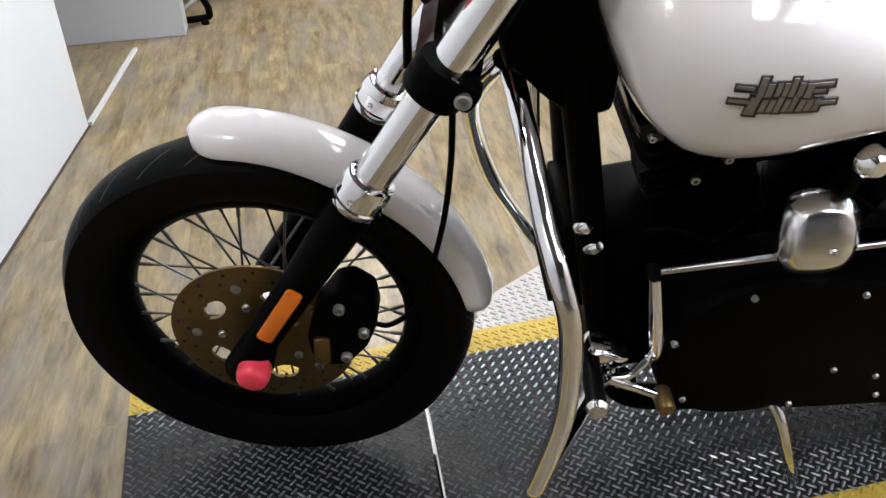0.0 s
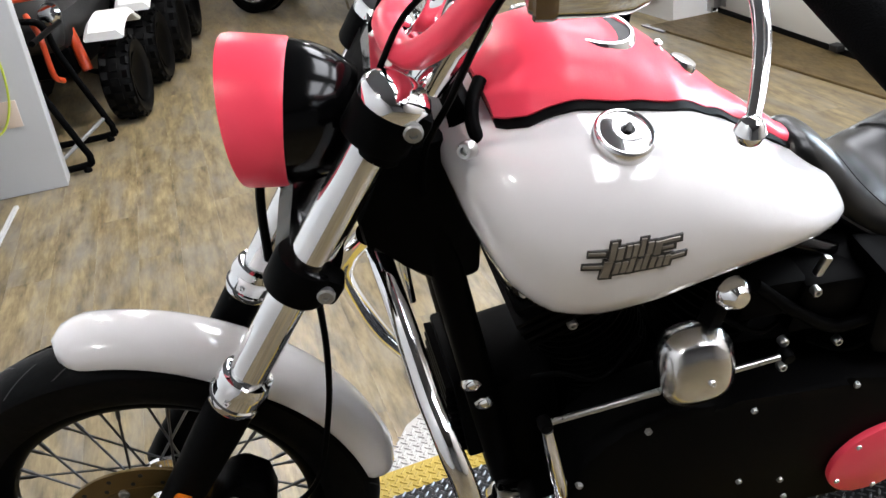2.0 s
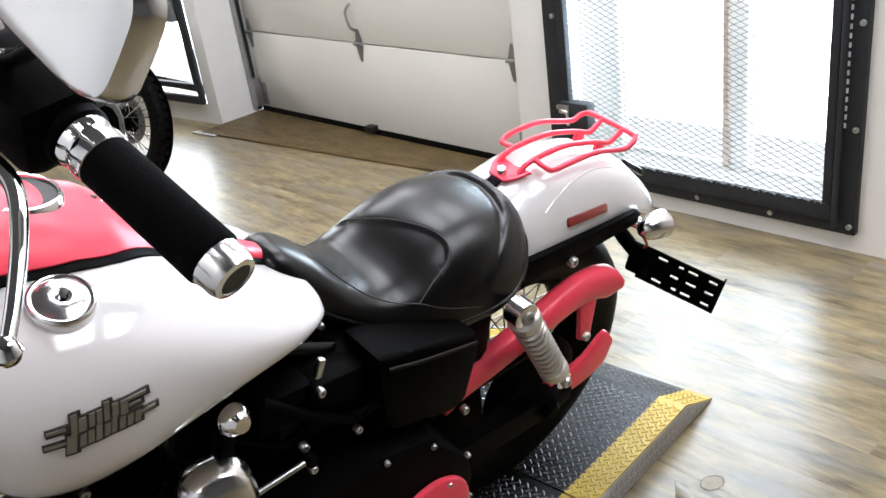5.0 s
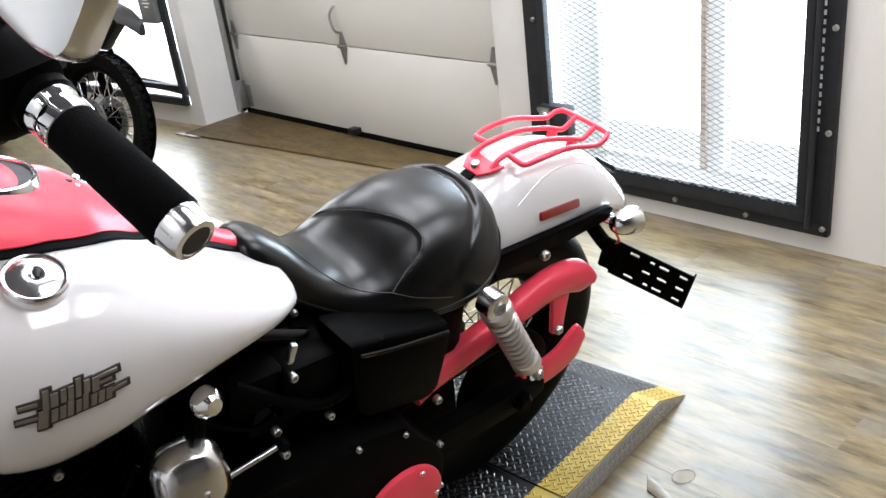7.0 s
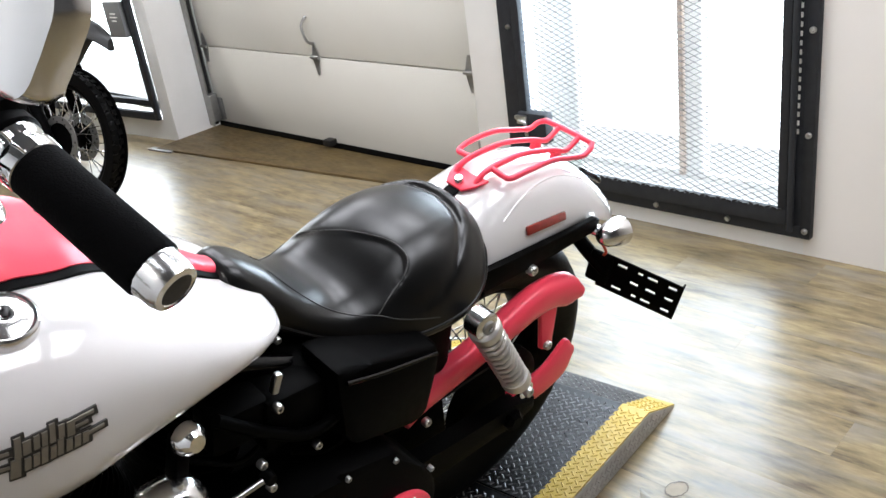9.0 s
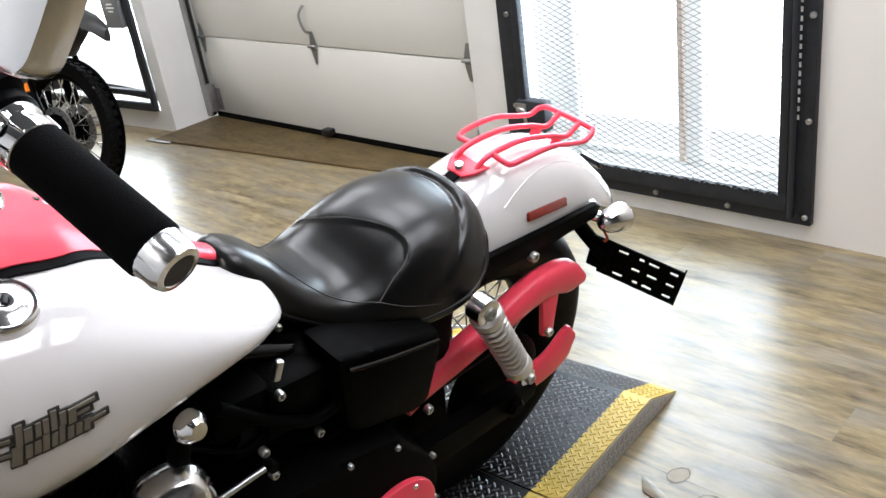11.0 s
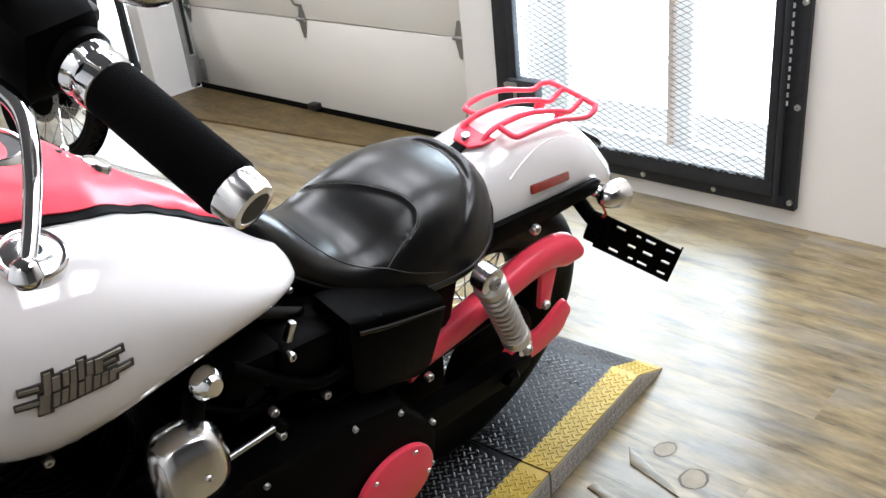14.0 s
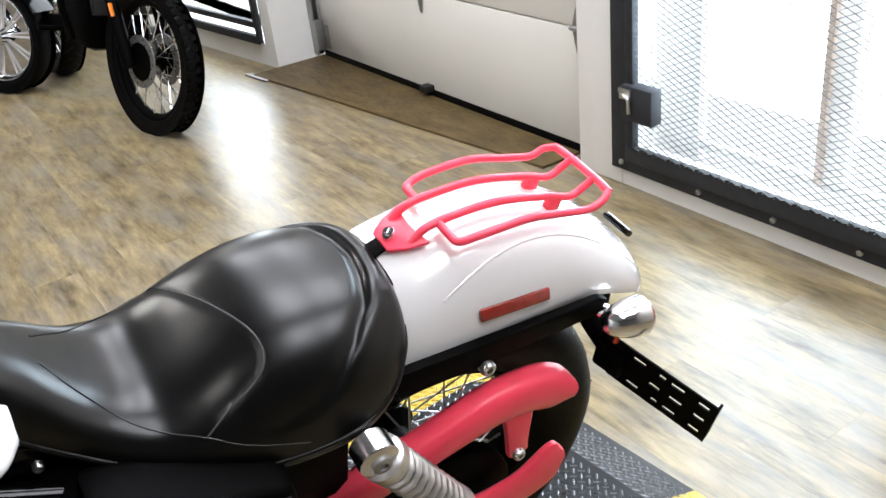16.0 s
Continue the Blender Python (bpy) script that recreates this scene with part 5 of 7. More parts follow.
def seat_top(x, u):
    """Height of the leather at a share u of its half width."""
    _, top, bot, hw = smooth_table(SEAT, x)
    dish = 0.020 * math.exp(-((x - 1.14) / 0.09) ** 2)
    au = abs(u)
    fall = (top - bot) * (1 - (1 - au ** 2.9) ** 0.61)
    z = top - dish * (1 - au * au) - fall
    d, here = cushion_side(x, hw * u), ease(1.19, 1.27, x)
    # the front panel lies a little lower than the cushion behind its seam
    z -= 0.0035 * ease(0.0, 0.004, front_seam(hw * u) - x) * ease(1.05, 1.17, x) * (1 - ease(0.70, 0.9, au))
    # the cushion ends in a groove, and a padded lip swells behind it
    return z + here * (-0.006 * math.exp(-((d - 0.004) / 0.006) ** 2) + 0.005 * math.exp(-((d - 0.022) / 0.011) ** 2) * (1 - au ** 8))


def seat():
    rings = []
    for k in range(127):
        x = SEAT[0][0] + (SEAT[-1][0] - SEAT[0][0]) * k / 126
        _, top, bot, hw = smooth_table(SEAT, x)
        ring = []
        for j in range(73):
            u = math.sin((-1 + 2 * j / 72) * math.pi / 2)
            ring.append(Vector((x, hw * u, seat_top(x, u))))
        ring += [Vector((x, hw * 0.85, bot - 0.012)), Vector((x, -hw * 0.85, bot - 0.012))]
        rings.append(ring)
    s = part("seat", rings_to_mesh(rings), LEATHER, bike, "black leather solo seat with a raised back", smooth=75)

    # stitched seams and the piping along the pan's edge
    def seam(points, r, name, mat, label=""):
        line = []
        for x, y in points:
            hw = smooth_table(SEAT, x)[3]
            u = max(-0.999, min(0.999, y / hw))
            line.append((x, hw * u, seat_top(x, u) + r * 0.1))
        part(name, tube(line, r, 8, 4), mat, s, label)

    seam([(x + 0.001, y) for y, x in FRONT[::-1]], 0.0013, "seam", THREAD, "stitched cross seam")
    for sgn in (-1, 1):
        seam([(1.045, sgn * 0.022), (1.061, sgn * 0.040), (1.079, sgn * 0.057), (1.107, sgn * 0.085), (1.141, sgn * 0.108), (1.175, sgn * 0.127), (1.208, sgn * 0.1445), (1.243, sgn * 0.1555), (1.28, sgn * 0.1625)], 0.0011, "seam", LEATHER, "stitched side seam")
        seam([(x, sgn * smooth_table(SEAT, x)[3] * 0.995) for x in (0.958 + 0.49 * j / 40 for j in range(41))], 0.0032, "piping", LEATHER, "leather piping round the seat")
    rear = [(1.4485, 0.075 * math.sin(a)) for a in (-math.pi / 2 + math.pi * j / 12 for j in range(13))]
    seam(rear, 0.0034, "piping", LEATHER)
    return s


seat()

# ---- rear fender ----
FEND = [(1.33, 0.748, 0.680, 0.112), (1.40, 0.788, 0.690, 0.1145), (1.46, 0.812, 0.697, 0.116), (1.53, 0.828, 0.699, 0.117), (1.60, 0.829, 0.699, 0.117), (1.67, 0.814, 0.697, 0.116), (1.73, 0.788, 0.690, 0.114), (1.78, 0.756, 0.670, 0.109),
        (1.82, 0.722, 0.646, 0.102), (1.858, 0.684, 0.620, 0.090), (1.882, 0.650, 0.605, 0.072), (1.894, 0.622, 0.600, 0.050)]


def fender_top(x, u):
    _, top, bot, hw = smooth_table(FEND, x)
    return bot + (top - bot) * (1 - abs(u) ** 2.5) ** 0.55


def rear_fender():
    rings = []
    for k in range(53):
        x = FEND[0][0] + (FEND[-1][0] - FEND[0][0]) * k / 52
        _, top, bot, hw = smooth_table(FEND, x)
        o, i = [], []
        for j in range(25):
            u = math.sin((-1 + 2 * j / 24) * math.pi / 2)
            o.append(Vector((x, hw * u, fender_top(x, u))))
            i.append(Vector((x, (hw - 0.004) * u, fender_top(x, u) - 0.005)))
        rings.append(o + i[::-1])
    f = part("rear_fender", rings_to_mesh(rings), WHITE_GLOSS, bike, "glossy white rear fender", smooth=70)
    # pressed rib along the side
    for s in (-1, 1):
        line = []
        for k in range(17):
            x = 1.50 + 0.36 * k / 16
            u = 0.80 - 0.42 * math.sin(min(1.0, k / 16) * math.pi) * 0.5
            _, _, _, hw = smooth_table(FEND, x)
            line.append((x, s * hw * u, fender_top(x, u) - 0.0016))
        part("rib", tube(line, 0.0022, 8, 2), WHITE_GLOSS, f)
        # reflector lying on the side
        part("side_reflector", box((0.112, 0.008, 0.018), (1.600, s * 0.1125, 0.738), Euler((s * 0.40, 0.10, 0)).to_matrix(), 0.003), RED_LENS, f, "dark red side reflector")
        out = [(1.30, 0.735), (1.42, 0.722), (1.60, 0.708), (1.735, 0.702), (1.75, 0.692), (1.735, 0.668), (1.60, 0.670), (1.42, 0.678), (1.30, 0.685)]
        st = part("fender_strut", slab(out, s * 0.1265 - 0.007, s * 0.1265 + 0.007, 1, bevel=0.004), BLACK_SATIN, bike, "black fender strut")
        bolt((1.545, s * 0.134, 0.668), (0, s, 0), 0.011, 0.010, STEEL, st)
        bolt((1.40, s * 0.134, 0.690), (0, s, 0), 0.011, 0.010, BLACK_SATIN, st)
    return f


rear_fender()


# ---- luggage rack ----
def rack():
    h = lambda x: fender_top(x, 0) + 0.016
    r = part("luggage_rack", slab([(1.460, -0.020), (1.460, 0.020), (1.482, 0.034), (1.510, 0.042), (1.503, 0.018), (1.505, 0.0), (1.503, -0.018), (1.510, -0.042), (1.482, -0.034)], -0.003, 0.003, 2, bevel=0.002,
                                      m=Matrix.Translation((1.485, 0, fender_top(1.485, 0) + 0.006)) @ Matrix.Rotation(radians(-13), 4, "Y") @ Matrix.Translation((-1.485, 0, 0))), PINK, bike, "pink powder-coated luggage rack")
    for s in (-1, 1):
        part("rail", tube([(1.490, s * 0.026, fender_top(1.49, 0) + 0.006), (1.510, s * 0.026, h(1.51)), (1.55, s * 0.026, h(1.55)), (1.62, s * 0.026, h(1.62)), (1.70, s * 0.026, h(1.70) + 0.002), (1.745, s * 0.026, h(1.745) + 0.008), (1.770, s * 0.026, 0.812), (1.784, s * 0.026, 0.820)], 0.0056, 10, 5), PINK, r)
        part("rail", tube([(1.530, s * 0.026, h(1.53)), (1.532, s * 0.050, 0.840), (1.538, s * 0.066, 0.838), (1.57, s * 0.072, 0.842), (1.64, s * 0.073, 0.840), (1.705, s * 0.071, 0.822), (1.745, s * 0.070, 0.812), (1.768, s * 0.069, 0.818), (1.783, s * 0.060, 0.821)], 0.0056, 10, 5), PINK, r)
        part("foot", box((0.024, 0.012, 0.018), (1.715, s * 0.026, h(1.715) - 0.008), Euler((0, 0.3, 0)).to_matrix(), 0.003), PINK, r)
    part("crossbar", tube([(1.783, -0.062, 0.821), (1.786, -0.03, 0.821), (1.786, 0.03, 0.821), (1.783, 0.062, 0.821)], 0.0058, 10, 4), PINK, r)
    bolt((1.474, 0, fender_top(1.474, 0) + 0.010), (-0.2, 0, 1), 0.009, 0.009, CHROME, r, "bright dome bolt")
    part("seat_strap", box((0.07, 0.026, 0.004), (1.445, 0, fender_top(1.445, 0) + 0.004), Euler((0, -0.33, 0)).to_matrix(), 0.001), BLACK_SATIN, bike)
    return r


rack()

# ---- tail: signals and number bracket ----
for s in (-1, 1):
    part("signal_stalk", rod((1.735, s * 0.09, 0.668), (1.758, s * 0.140, 0.660), 0.012, 16), CHROME, bike, "chromed signal stalk")
    sm = along((1.732, s * 0.150, 0.665), (1.832, s * 0.156, 0.651))[0]
    sg = part("turn_signal", lathe([(0.006, 0.0), (0.016, 0.006), (0.024, 0.022), (0.0295, 0.046), (0.030, 0.066), (0.027, 0.068)], 28, None, sm), MIRROR_SHELL, bike, "chromed bullet turn signal")
    part("signal_lens", lathe([(0.028, 0.066), (0.024, 0.074), (0.008, 0.078)], 24, None, sm), RED_LENS, sg)
part("tail_light", box((0.030, 0.05, 0.012), (1.868, -0.01, 0.692), Euler((0, 0.78, 0)).to_matrix(), 0.005), BLACK_GLOSS, bike, "slim dark tail light")
part("tail_bracket", box((0.03, 0.22, 0.03), (1.765, 0, 0.66), None, 0.006), BLACK_SATIN, bike)


def number_bracket():
    a, b, c = Vector((1.782, -0.135, 0.598)), Vector((1.835, -0.300, 0.577)), Vector((1.850, -0.290, 0.476))
    u = (b - a)
    n = u.normalized()
    v = (c - b)
    v = (v - n * v.dot(n))
    h = v.length
    v.normalize()
    w = n.cross(v)
    L_ = u.length
    m = Matrix.Translation(a) @ Matrix((n, v, w)).transposed().to_4x4()
    # plate cut by slots: strips between them
    bm = bmesh.new()
    slots = []
    for row, y in enumerate((0.16, 0.5, 0.84)):
        xs = ((0.20, 0.32), (0.46, 0.52), (0.58, 0.70), (0.84, 0.94)) if row != 1 else ((0.40, 0.50), (0.60, 0.72), (0.84, 0.94))
        slots += [(x0 * L_, x1 * L_, y * h - 0.0045, y * h + 0.0045) for x0, x1 in xs]
    xs = sorted({0.0, L_, *(v_ for s_ in slots for v_ in s_[:2])})
    ys = sorted({0.0, h, *(v_ for s_ in slots for v_ in s_[2:])})
    grid = {}
    def at(x, y, z):
        if (x, y, z) not in grid:
            grid[(x, y, z)] = bm.verts.new((x, y, z))
        return grid[(x, y, z)]

    solid_cell = lambda x0, x1, y0, y1: not any(s_[0] < (x0 + x1) / 2 < s_[1] and s_[2] < (y0 + y1) / 2 < s_[3] for s_ in slots)
    cells = [(x0, x1, y0, y1) for x0, x1 in zip(xs, xs[1:]) for y0, y1 in zip(ys, ys[1:]) if solid_cell(x0, x1, y0, y1)]
    rims = collections.Counter()
    for x0, x1, y0, y1 in cells:
        ring = ((x0, y0), (x1, y0), (x1, y1), (x0, y1))
        bm.faces.new([at(x, y, 0.0015) for x, y in ring])
        bm.faces.new([at(x, y, -0.0015) for x, y in ring[::-1]])
        for a_, b_ in zip(ring, ring[1:] + ring[:1]):
            rims[tuple(sorted((a_, b_)))] += 1
    for (a_, b_), n_ in rims.items():
        if n_ == 1:
            bm.faces.new((at(*a_, 0.0015), at(*b_, 0.0015), at(*b_, -0.0015), at(*a_, -0.0015)))
    bmesh.ops.transform(bm, matrix=m, verts=bm.verts[:])
    p = part("number_plate_bracket", bm, BLACK_SATIN, bike, "black slotted number plate bracket without a plate", smooth=0)
    part("bracket_arm", tube([(1.765, -0.06, 0.62), (1.775, -0.10, 0.585), (1.785, -0.145, 0.555)], 0.016, 10), BLACK_SATIN, bike)
    part("bracket_end", box((0.004, h, 0.012), m @ Vector((L_, h / 2, 0.004)), m.to_3x3()), BLACK_SATIN, p)
    part("bracket_foot", box((0.05, h * 0.8, 0.018), m @ Vector((0.0, h * 0.42, -0.004)), m.to_3x3(), 0.006), BLACK_SATIN, p)


number_bracket()
part("tail_wire", tube([(1.765, -0.12, 0.64), (1.772, -0.145, 0.61), (1.78, -0.13, 0.585)], 0.003, 6), RED_PLASTIC, bike)

# ---- rear wheel and drive ----
REAR = Vector((1.500, 0.0, 0.345))
rear = spoked_wheel("rear_wheel", bike, Matrix.Translation(REAR), 0.345, 0.083, 0.222, 0.085, 40, BLACK_SATIN, STEEL, "black spoked rear wheel", BLACK_SATIN)
part("sprocket", lathe([(0.05, -0.095), (0.118, -0.095), (0.122, -0.098), (0.122, -0.118), (0.118, -0.121), (0.05, -0.121)], 48, None, Matrix.Translation((0, -0.216, 0)) @ UPRIGHT), BLACK_SATIN, rear, "black drive sprocket")
part("swingarm", slab([(1.02, 0.33), (1.02, 0.40), (1.20, 0.40), (1.50, 0.375), (1.56, 0.36), (1.56, 0.325), (1.50, 0.31), (1.20, 0.33)], -0.178, -0.140, 1, bevel=0.008), BLACK_WRINKLE, bike, "black swingarm")
part("swingarm", slab([(1.02, 0.33), (1.02, 0.40), (1.20, 0.40), (1.50, 0.375), (1.56, 0.36), (1.56, 0.325), (1.50, 0.31), (1.20, 0.33)], 0.140, 0.178, 1, bevel=0.008), BLACK_WRINKLE, bike, "black swingarm")
part("drive_belt", slab([(1.0, 0.455), (1.30, 0.468), (1.485, 0.470), (1.485, 0.462), (1.30, 0.460), (1.0, 0.447)], -0.128, -0.100, 1), RUBBER, bike)
# added sheet standing in for the shade in the gap before the rear wheel
part("gap_sheet", slab([(0.98, 0.25), (0.98, 0.485), (1.20, 0.505), (1.34, 0.495), (1.365, 0.33), (1.28, 0.245)], -0.118, -0.100, 1, bevel=0.005), BLACK_SATIN, bike, "black sheet added to darken the gap behind the belt guard")
part("axle_nut", lathe([(0.024, 0), (0.024, 0.012), (0.016, 0.02), (0.012, 0.02)], 6, None, along((1.485, -0.176, 0.345), (1.485, -0.2, 0.345))[0]), BLACK_SATIN, bike)


def channel(top, bottom, y, width, name, label):
    """A rounded guard between an upper and a lower line of (x, z)."""
    rings = []
    n = 36
    ts, bs = spline([(x, 0, z) for x, z in top], 8), spline([(x, 0, z) for x, z in bottom], 8)
    pick = lambda line, t: line[min(len(line) - 1, int(t * (len(line) - 1) + 0.5))]
    for k in range(n + 1):
        t = k / n
        a, b = pick(ts, t), pick(bs, t)
        c, d = (a + b) / 2, (a - b) / 2
        ring = []
        for j in range(14):
            ang = 2 * math.pi * j / 14
            cc, ss = math.cos(ang), math.sin(ang)
            q = c + d * math.copysign(abs(ss) ** 0.75, ss)
            ring.append(Vector((q.x, y + width / 2 * math.copysign(abs(cc) ** 0.6, cc), q.z)))
        rings.append(ring)
    return part(name, rings_to_mesh(rings), PINK, bike, label)


bg = channel([(1.205, 0.545), (1.25, 0.552), (1.34, 0.561), (1.44, 0.584), (1.545, 0.614), (1.625, 0.613), (1.675, 0.594), (1.703, 0.562)],
             [(1.228, 0.472), (1.27, 0.490), (1.36, 0.506), (1.46, 0.527), (1.56, 0.547), (1.61, 0.545), (1.655, 0.528), (1.692, 0.534)], -0.135, 0.048, "belt_guard", "pink drive belt guard")
part("guard_arm", slab([(1.575, 0.548), (1.628, 0.548), (1.62, 0.50), (1.628, 0.452), (1.612, 0.438), (1.592, 0.448), (1.588, 0.49)], -0.150, -0.138, 1, bevel=0.004), PINK, bg)
bolt((1.606, -0.151, 0.456), (0, -1, 0), 0.010, 0.009, STEEL, bg)
bolt((1.262, -0.16, 0.478), (0, -1, 0), 0.009, 0.008, STEEL, bg)
channel([(1.515, 0.385), (1.56, 0.380), (1.62, 0.388), (1.675, 0.425), (1.700, 0.402)], [(1.505, 0.335), (1.55, 0.312), (1.62, 0.306), (1.685, 0.325), (1.703, 0.375)], -0.145, 0.022, "lower_guard", "pink lower sprocket guard")


def shock(s):
    a, b = Vector((1.345, s * 0.195, 0.690)), Vector((1.490, s * 0.185, 0.440))
    m, n = along(a, b)
    sh = part("shock_absorber", lathe([(0.012, 0.016), (0.022, 0.018), (0.028, 0.024), (0.030, 0.038), (0.027, 0.044), (0.009, 0.047), (0.009, n - 0.06), (0.029, n - 0.056), (0.030, n - 0.03), (0.022, n - 0.02), (0.012, n - 0.005)], 28, None, m), SATIN_SILVER, bike, "satin silver shock absorber")
    coil, turns = [], 9
    for k in range(turns * 10 + 1):
        t = k / (turns * 10)
        ang = 2 * math.pi * turns * t
        coil.append(m @ Vector((0.0245 * math.cos(ang), 0.0245 * math.sin(ang), 0.047 + (n - 0.107) * t)))
    part("damper_rod", lathe([(0.0145, 0.044), (0.0145, n - 0.058)], 16, None, m), BLACK_SATIN, sh, "dark damper rod")
    part("spring", tube(coil, 0.0050, 8, 1), SATIN_SILVER, sh, "satin silver coil spring")
    part("eye", lathe([(0.012, -0.019), (0.022, -0.018), (0.026, -0.015), (0.026, 0.015), (0.022, 0.018), (0.012, 0.019)], 20, None, Matrix.Translation(a) @ UPRIGHT), MIRROR_SHELL, sh, "bright shock eye")
    bolt(a + Vector((0, s * 0.018, 0)), (0, s, 0), 0.013, 0.007, DULL_STEEL, sh)
    part("eye", lathe([(0.010, -0.02), (0.019, -0.018), (0.019, 0.018), (0.010, 0.02)], 20, None, Matrix.Translation(b) @ UPRIGHT), CHROME, sh)
    part("shock_cover", lathe([(0.014, 0.010), (0.024, 0.012), (0.0300, 0.018), (0.0305, 0.030), (0.029, 0.033)], 24, None, m), SATIN_SILVER, sh, "bright shock top cover")
    bolt(b + Vector((0, s * 0.02, 0)), (0, s, 0), 0.011, 0.01, STEEL, sh)


shock(-1)
shock(1)

# ---- frame and engine ----
for s in (-1, 1):
    part("frame_tube", tube([(0.435, s * 0.03, 1.0), (0.445, s * 0.045, 0.88), (0.470, s * 0.075, 0.70), (0.505, s * 0.105, 0.47), (0.545, s * 0.12, 0.27), (0.62, s * 0.125, 0.19), (0.85, s * 0.125, 0.175), (1.05, s * 0.125, 0.22), (1.12, s * 0.125, 0.42), (1.13, s * 0.11, 0.68)], 0.024, 14), BLACK_SATIN, bike, "black frame tube")
    part("frame_tube", tube([(0.42, s * 0.02, 0.97), (0.60, s * 0.05, 0.84), (0.85, s * 0.08, 0.80), (1.10, s * 0.11, 0.70), (1.35, s * 0.118, 0.70)], 0.018, 12), BLACK_GLOSS, bike)
part("neck_cover", slab([(0.385, 1.02), (0.470, 1.035), (0.505, 0.90), (0.500, 0.80), (0.440, 0.79), (0.405, 0.855), (0.350, 0.880), (0.345, 0.93)], -0.066, 0.066, 1, bevel=0.012), BLACK_SATIN, bike, "black neck cover")
part("engine_mount", box((0.13, 0.17, 0.36), (0.565, 0.0, 0.40), Euler((0, -0.12, 0)).to_matrix(), 0.02), BLACK_SATIN, bike, "black front engine mount")
part("regulator", box((0.035, 0.15, 0.20), (0.475, 0, 0.50), Euler((0, -0.1, 0)).to_matrix(), 0.006), BLACK_SATIN, bike, "black finned regulator")
for k in range(9):
    part("fin", box((0.03, 0.14, 0.006), (0.452, 0, 0.42 + 0.02 * k), None, 0), BLACK_SATIN, bike, smooth=0)


def cylinder(lean, base, name):
    m = Matrix.Translation(base) @ Matrix.Rotation(radians(lean), 4, "Y")
    prof = []
    for k in range(11):
        z = 0.02 + 0.0165 * k
        prof += [(0.066, z), (0.088, z + 0.002), (0.088, z + 0.006), (0.066, z + 0.009)]
    cy = part(name, lathe(prof, 24, None, m), BLACK_SATIN, bike, "black finned cylinder")
    part("head", box((0.15, 0.18, 0.085), m @ Vector((0, 0, 0.245)), m.to_3x3(), 0.016), BLACK_SATIN, cy)
    for k in range(4):
        part("fin", box((0.165, 0.195, 0.006), m @ Vector((0, 0, 0.215 + 0.018 * k)), m.to_3x3(), 0), BLACK_SATIN, cy, smooth=0)
    part("rocker_cover", box((0.135, 0.165, 0.055), m @ Vector((0, 0, 0.312)), m.to_3x3(), 0.016), BLACK_GLOSS, cy, "black rocker cover")
    for q in ((-0.05, -0.085, 0.315), (0.05, -0.085, 0.315), (0.0, -0.085, 0.30)):
        bolt(m @ Vector(q), m.to_3x3() @ Vector((0, -1, 0)), 0.006, 0.006, STEEL, cy)
    return m


cylinder(-22, (0.715, -0.005, 0.50), "cylinder")
cylinder(22, (0.845, -0.005, 0.50), "cylinder")
part("crankcase", lathe([(0.09, -0.13), (0.165, -0.12), (0.172, -0.08), (0.172, 0.08), (0.165, 0.12), (0.09, 0.13)], 40, None, Matrix.Translation((0.78, 0.0, 0.385)) @ UPRIGHT), BLACK_SATIN, bike, "black crankcase")
part("gearbox", box((0.30, 0.24, 0.22), (1.08, 0.02, 0.36), None, 0.03), BLACK_SATIN, bike, "black gearbox case")
# intake and cables between the cylinders
part("carburettor", box((0.10, 0.12, 0.09), (0.78, 0.02, 0.70), None, 0.02), BLACK_SATIN, bike)
part("coil_pack", box((0.07, 0.05, 0.06), (0.80, -0.09, 0.785), None, 0.01), BLACK_PLASTIC, bike)
for k, pts in enumerate(([(0.80, -0.10, 0.78), (0.74, -0.12, 0.80), (0.66, -0.10, 0.80)], [(0.82, -0.10, 0.78), (0.90, -0.12, 0.80), (0.93, -0.10, 0.80)], [(0.56, -0.06, 0.55), (0.60, -0.12, 0.62), (0.66, -0.13, 0.60), (0.72, -0.12, 0.66)],
                         [(0.95, -0.12, 0.62), (0.88, -0.16, 0.66), (0.80, -0.15, 0.72)], [(0.98, -0.15, 0.60), (1.04, -0.17, 0.58), (1.10, -0.17, 0.60)])):
    part("engine_cable", tube(pts, 0.0045, 8), BLACK_SATIN, bike)


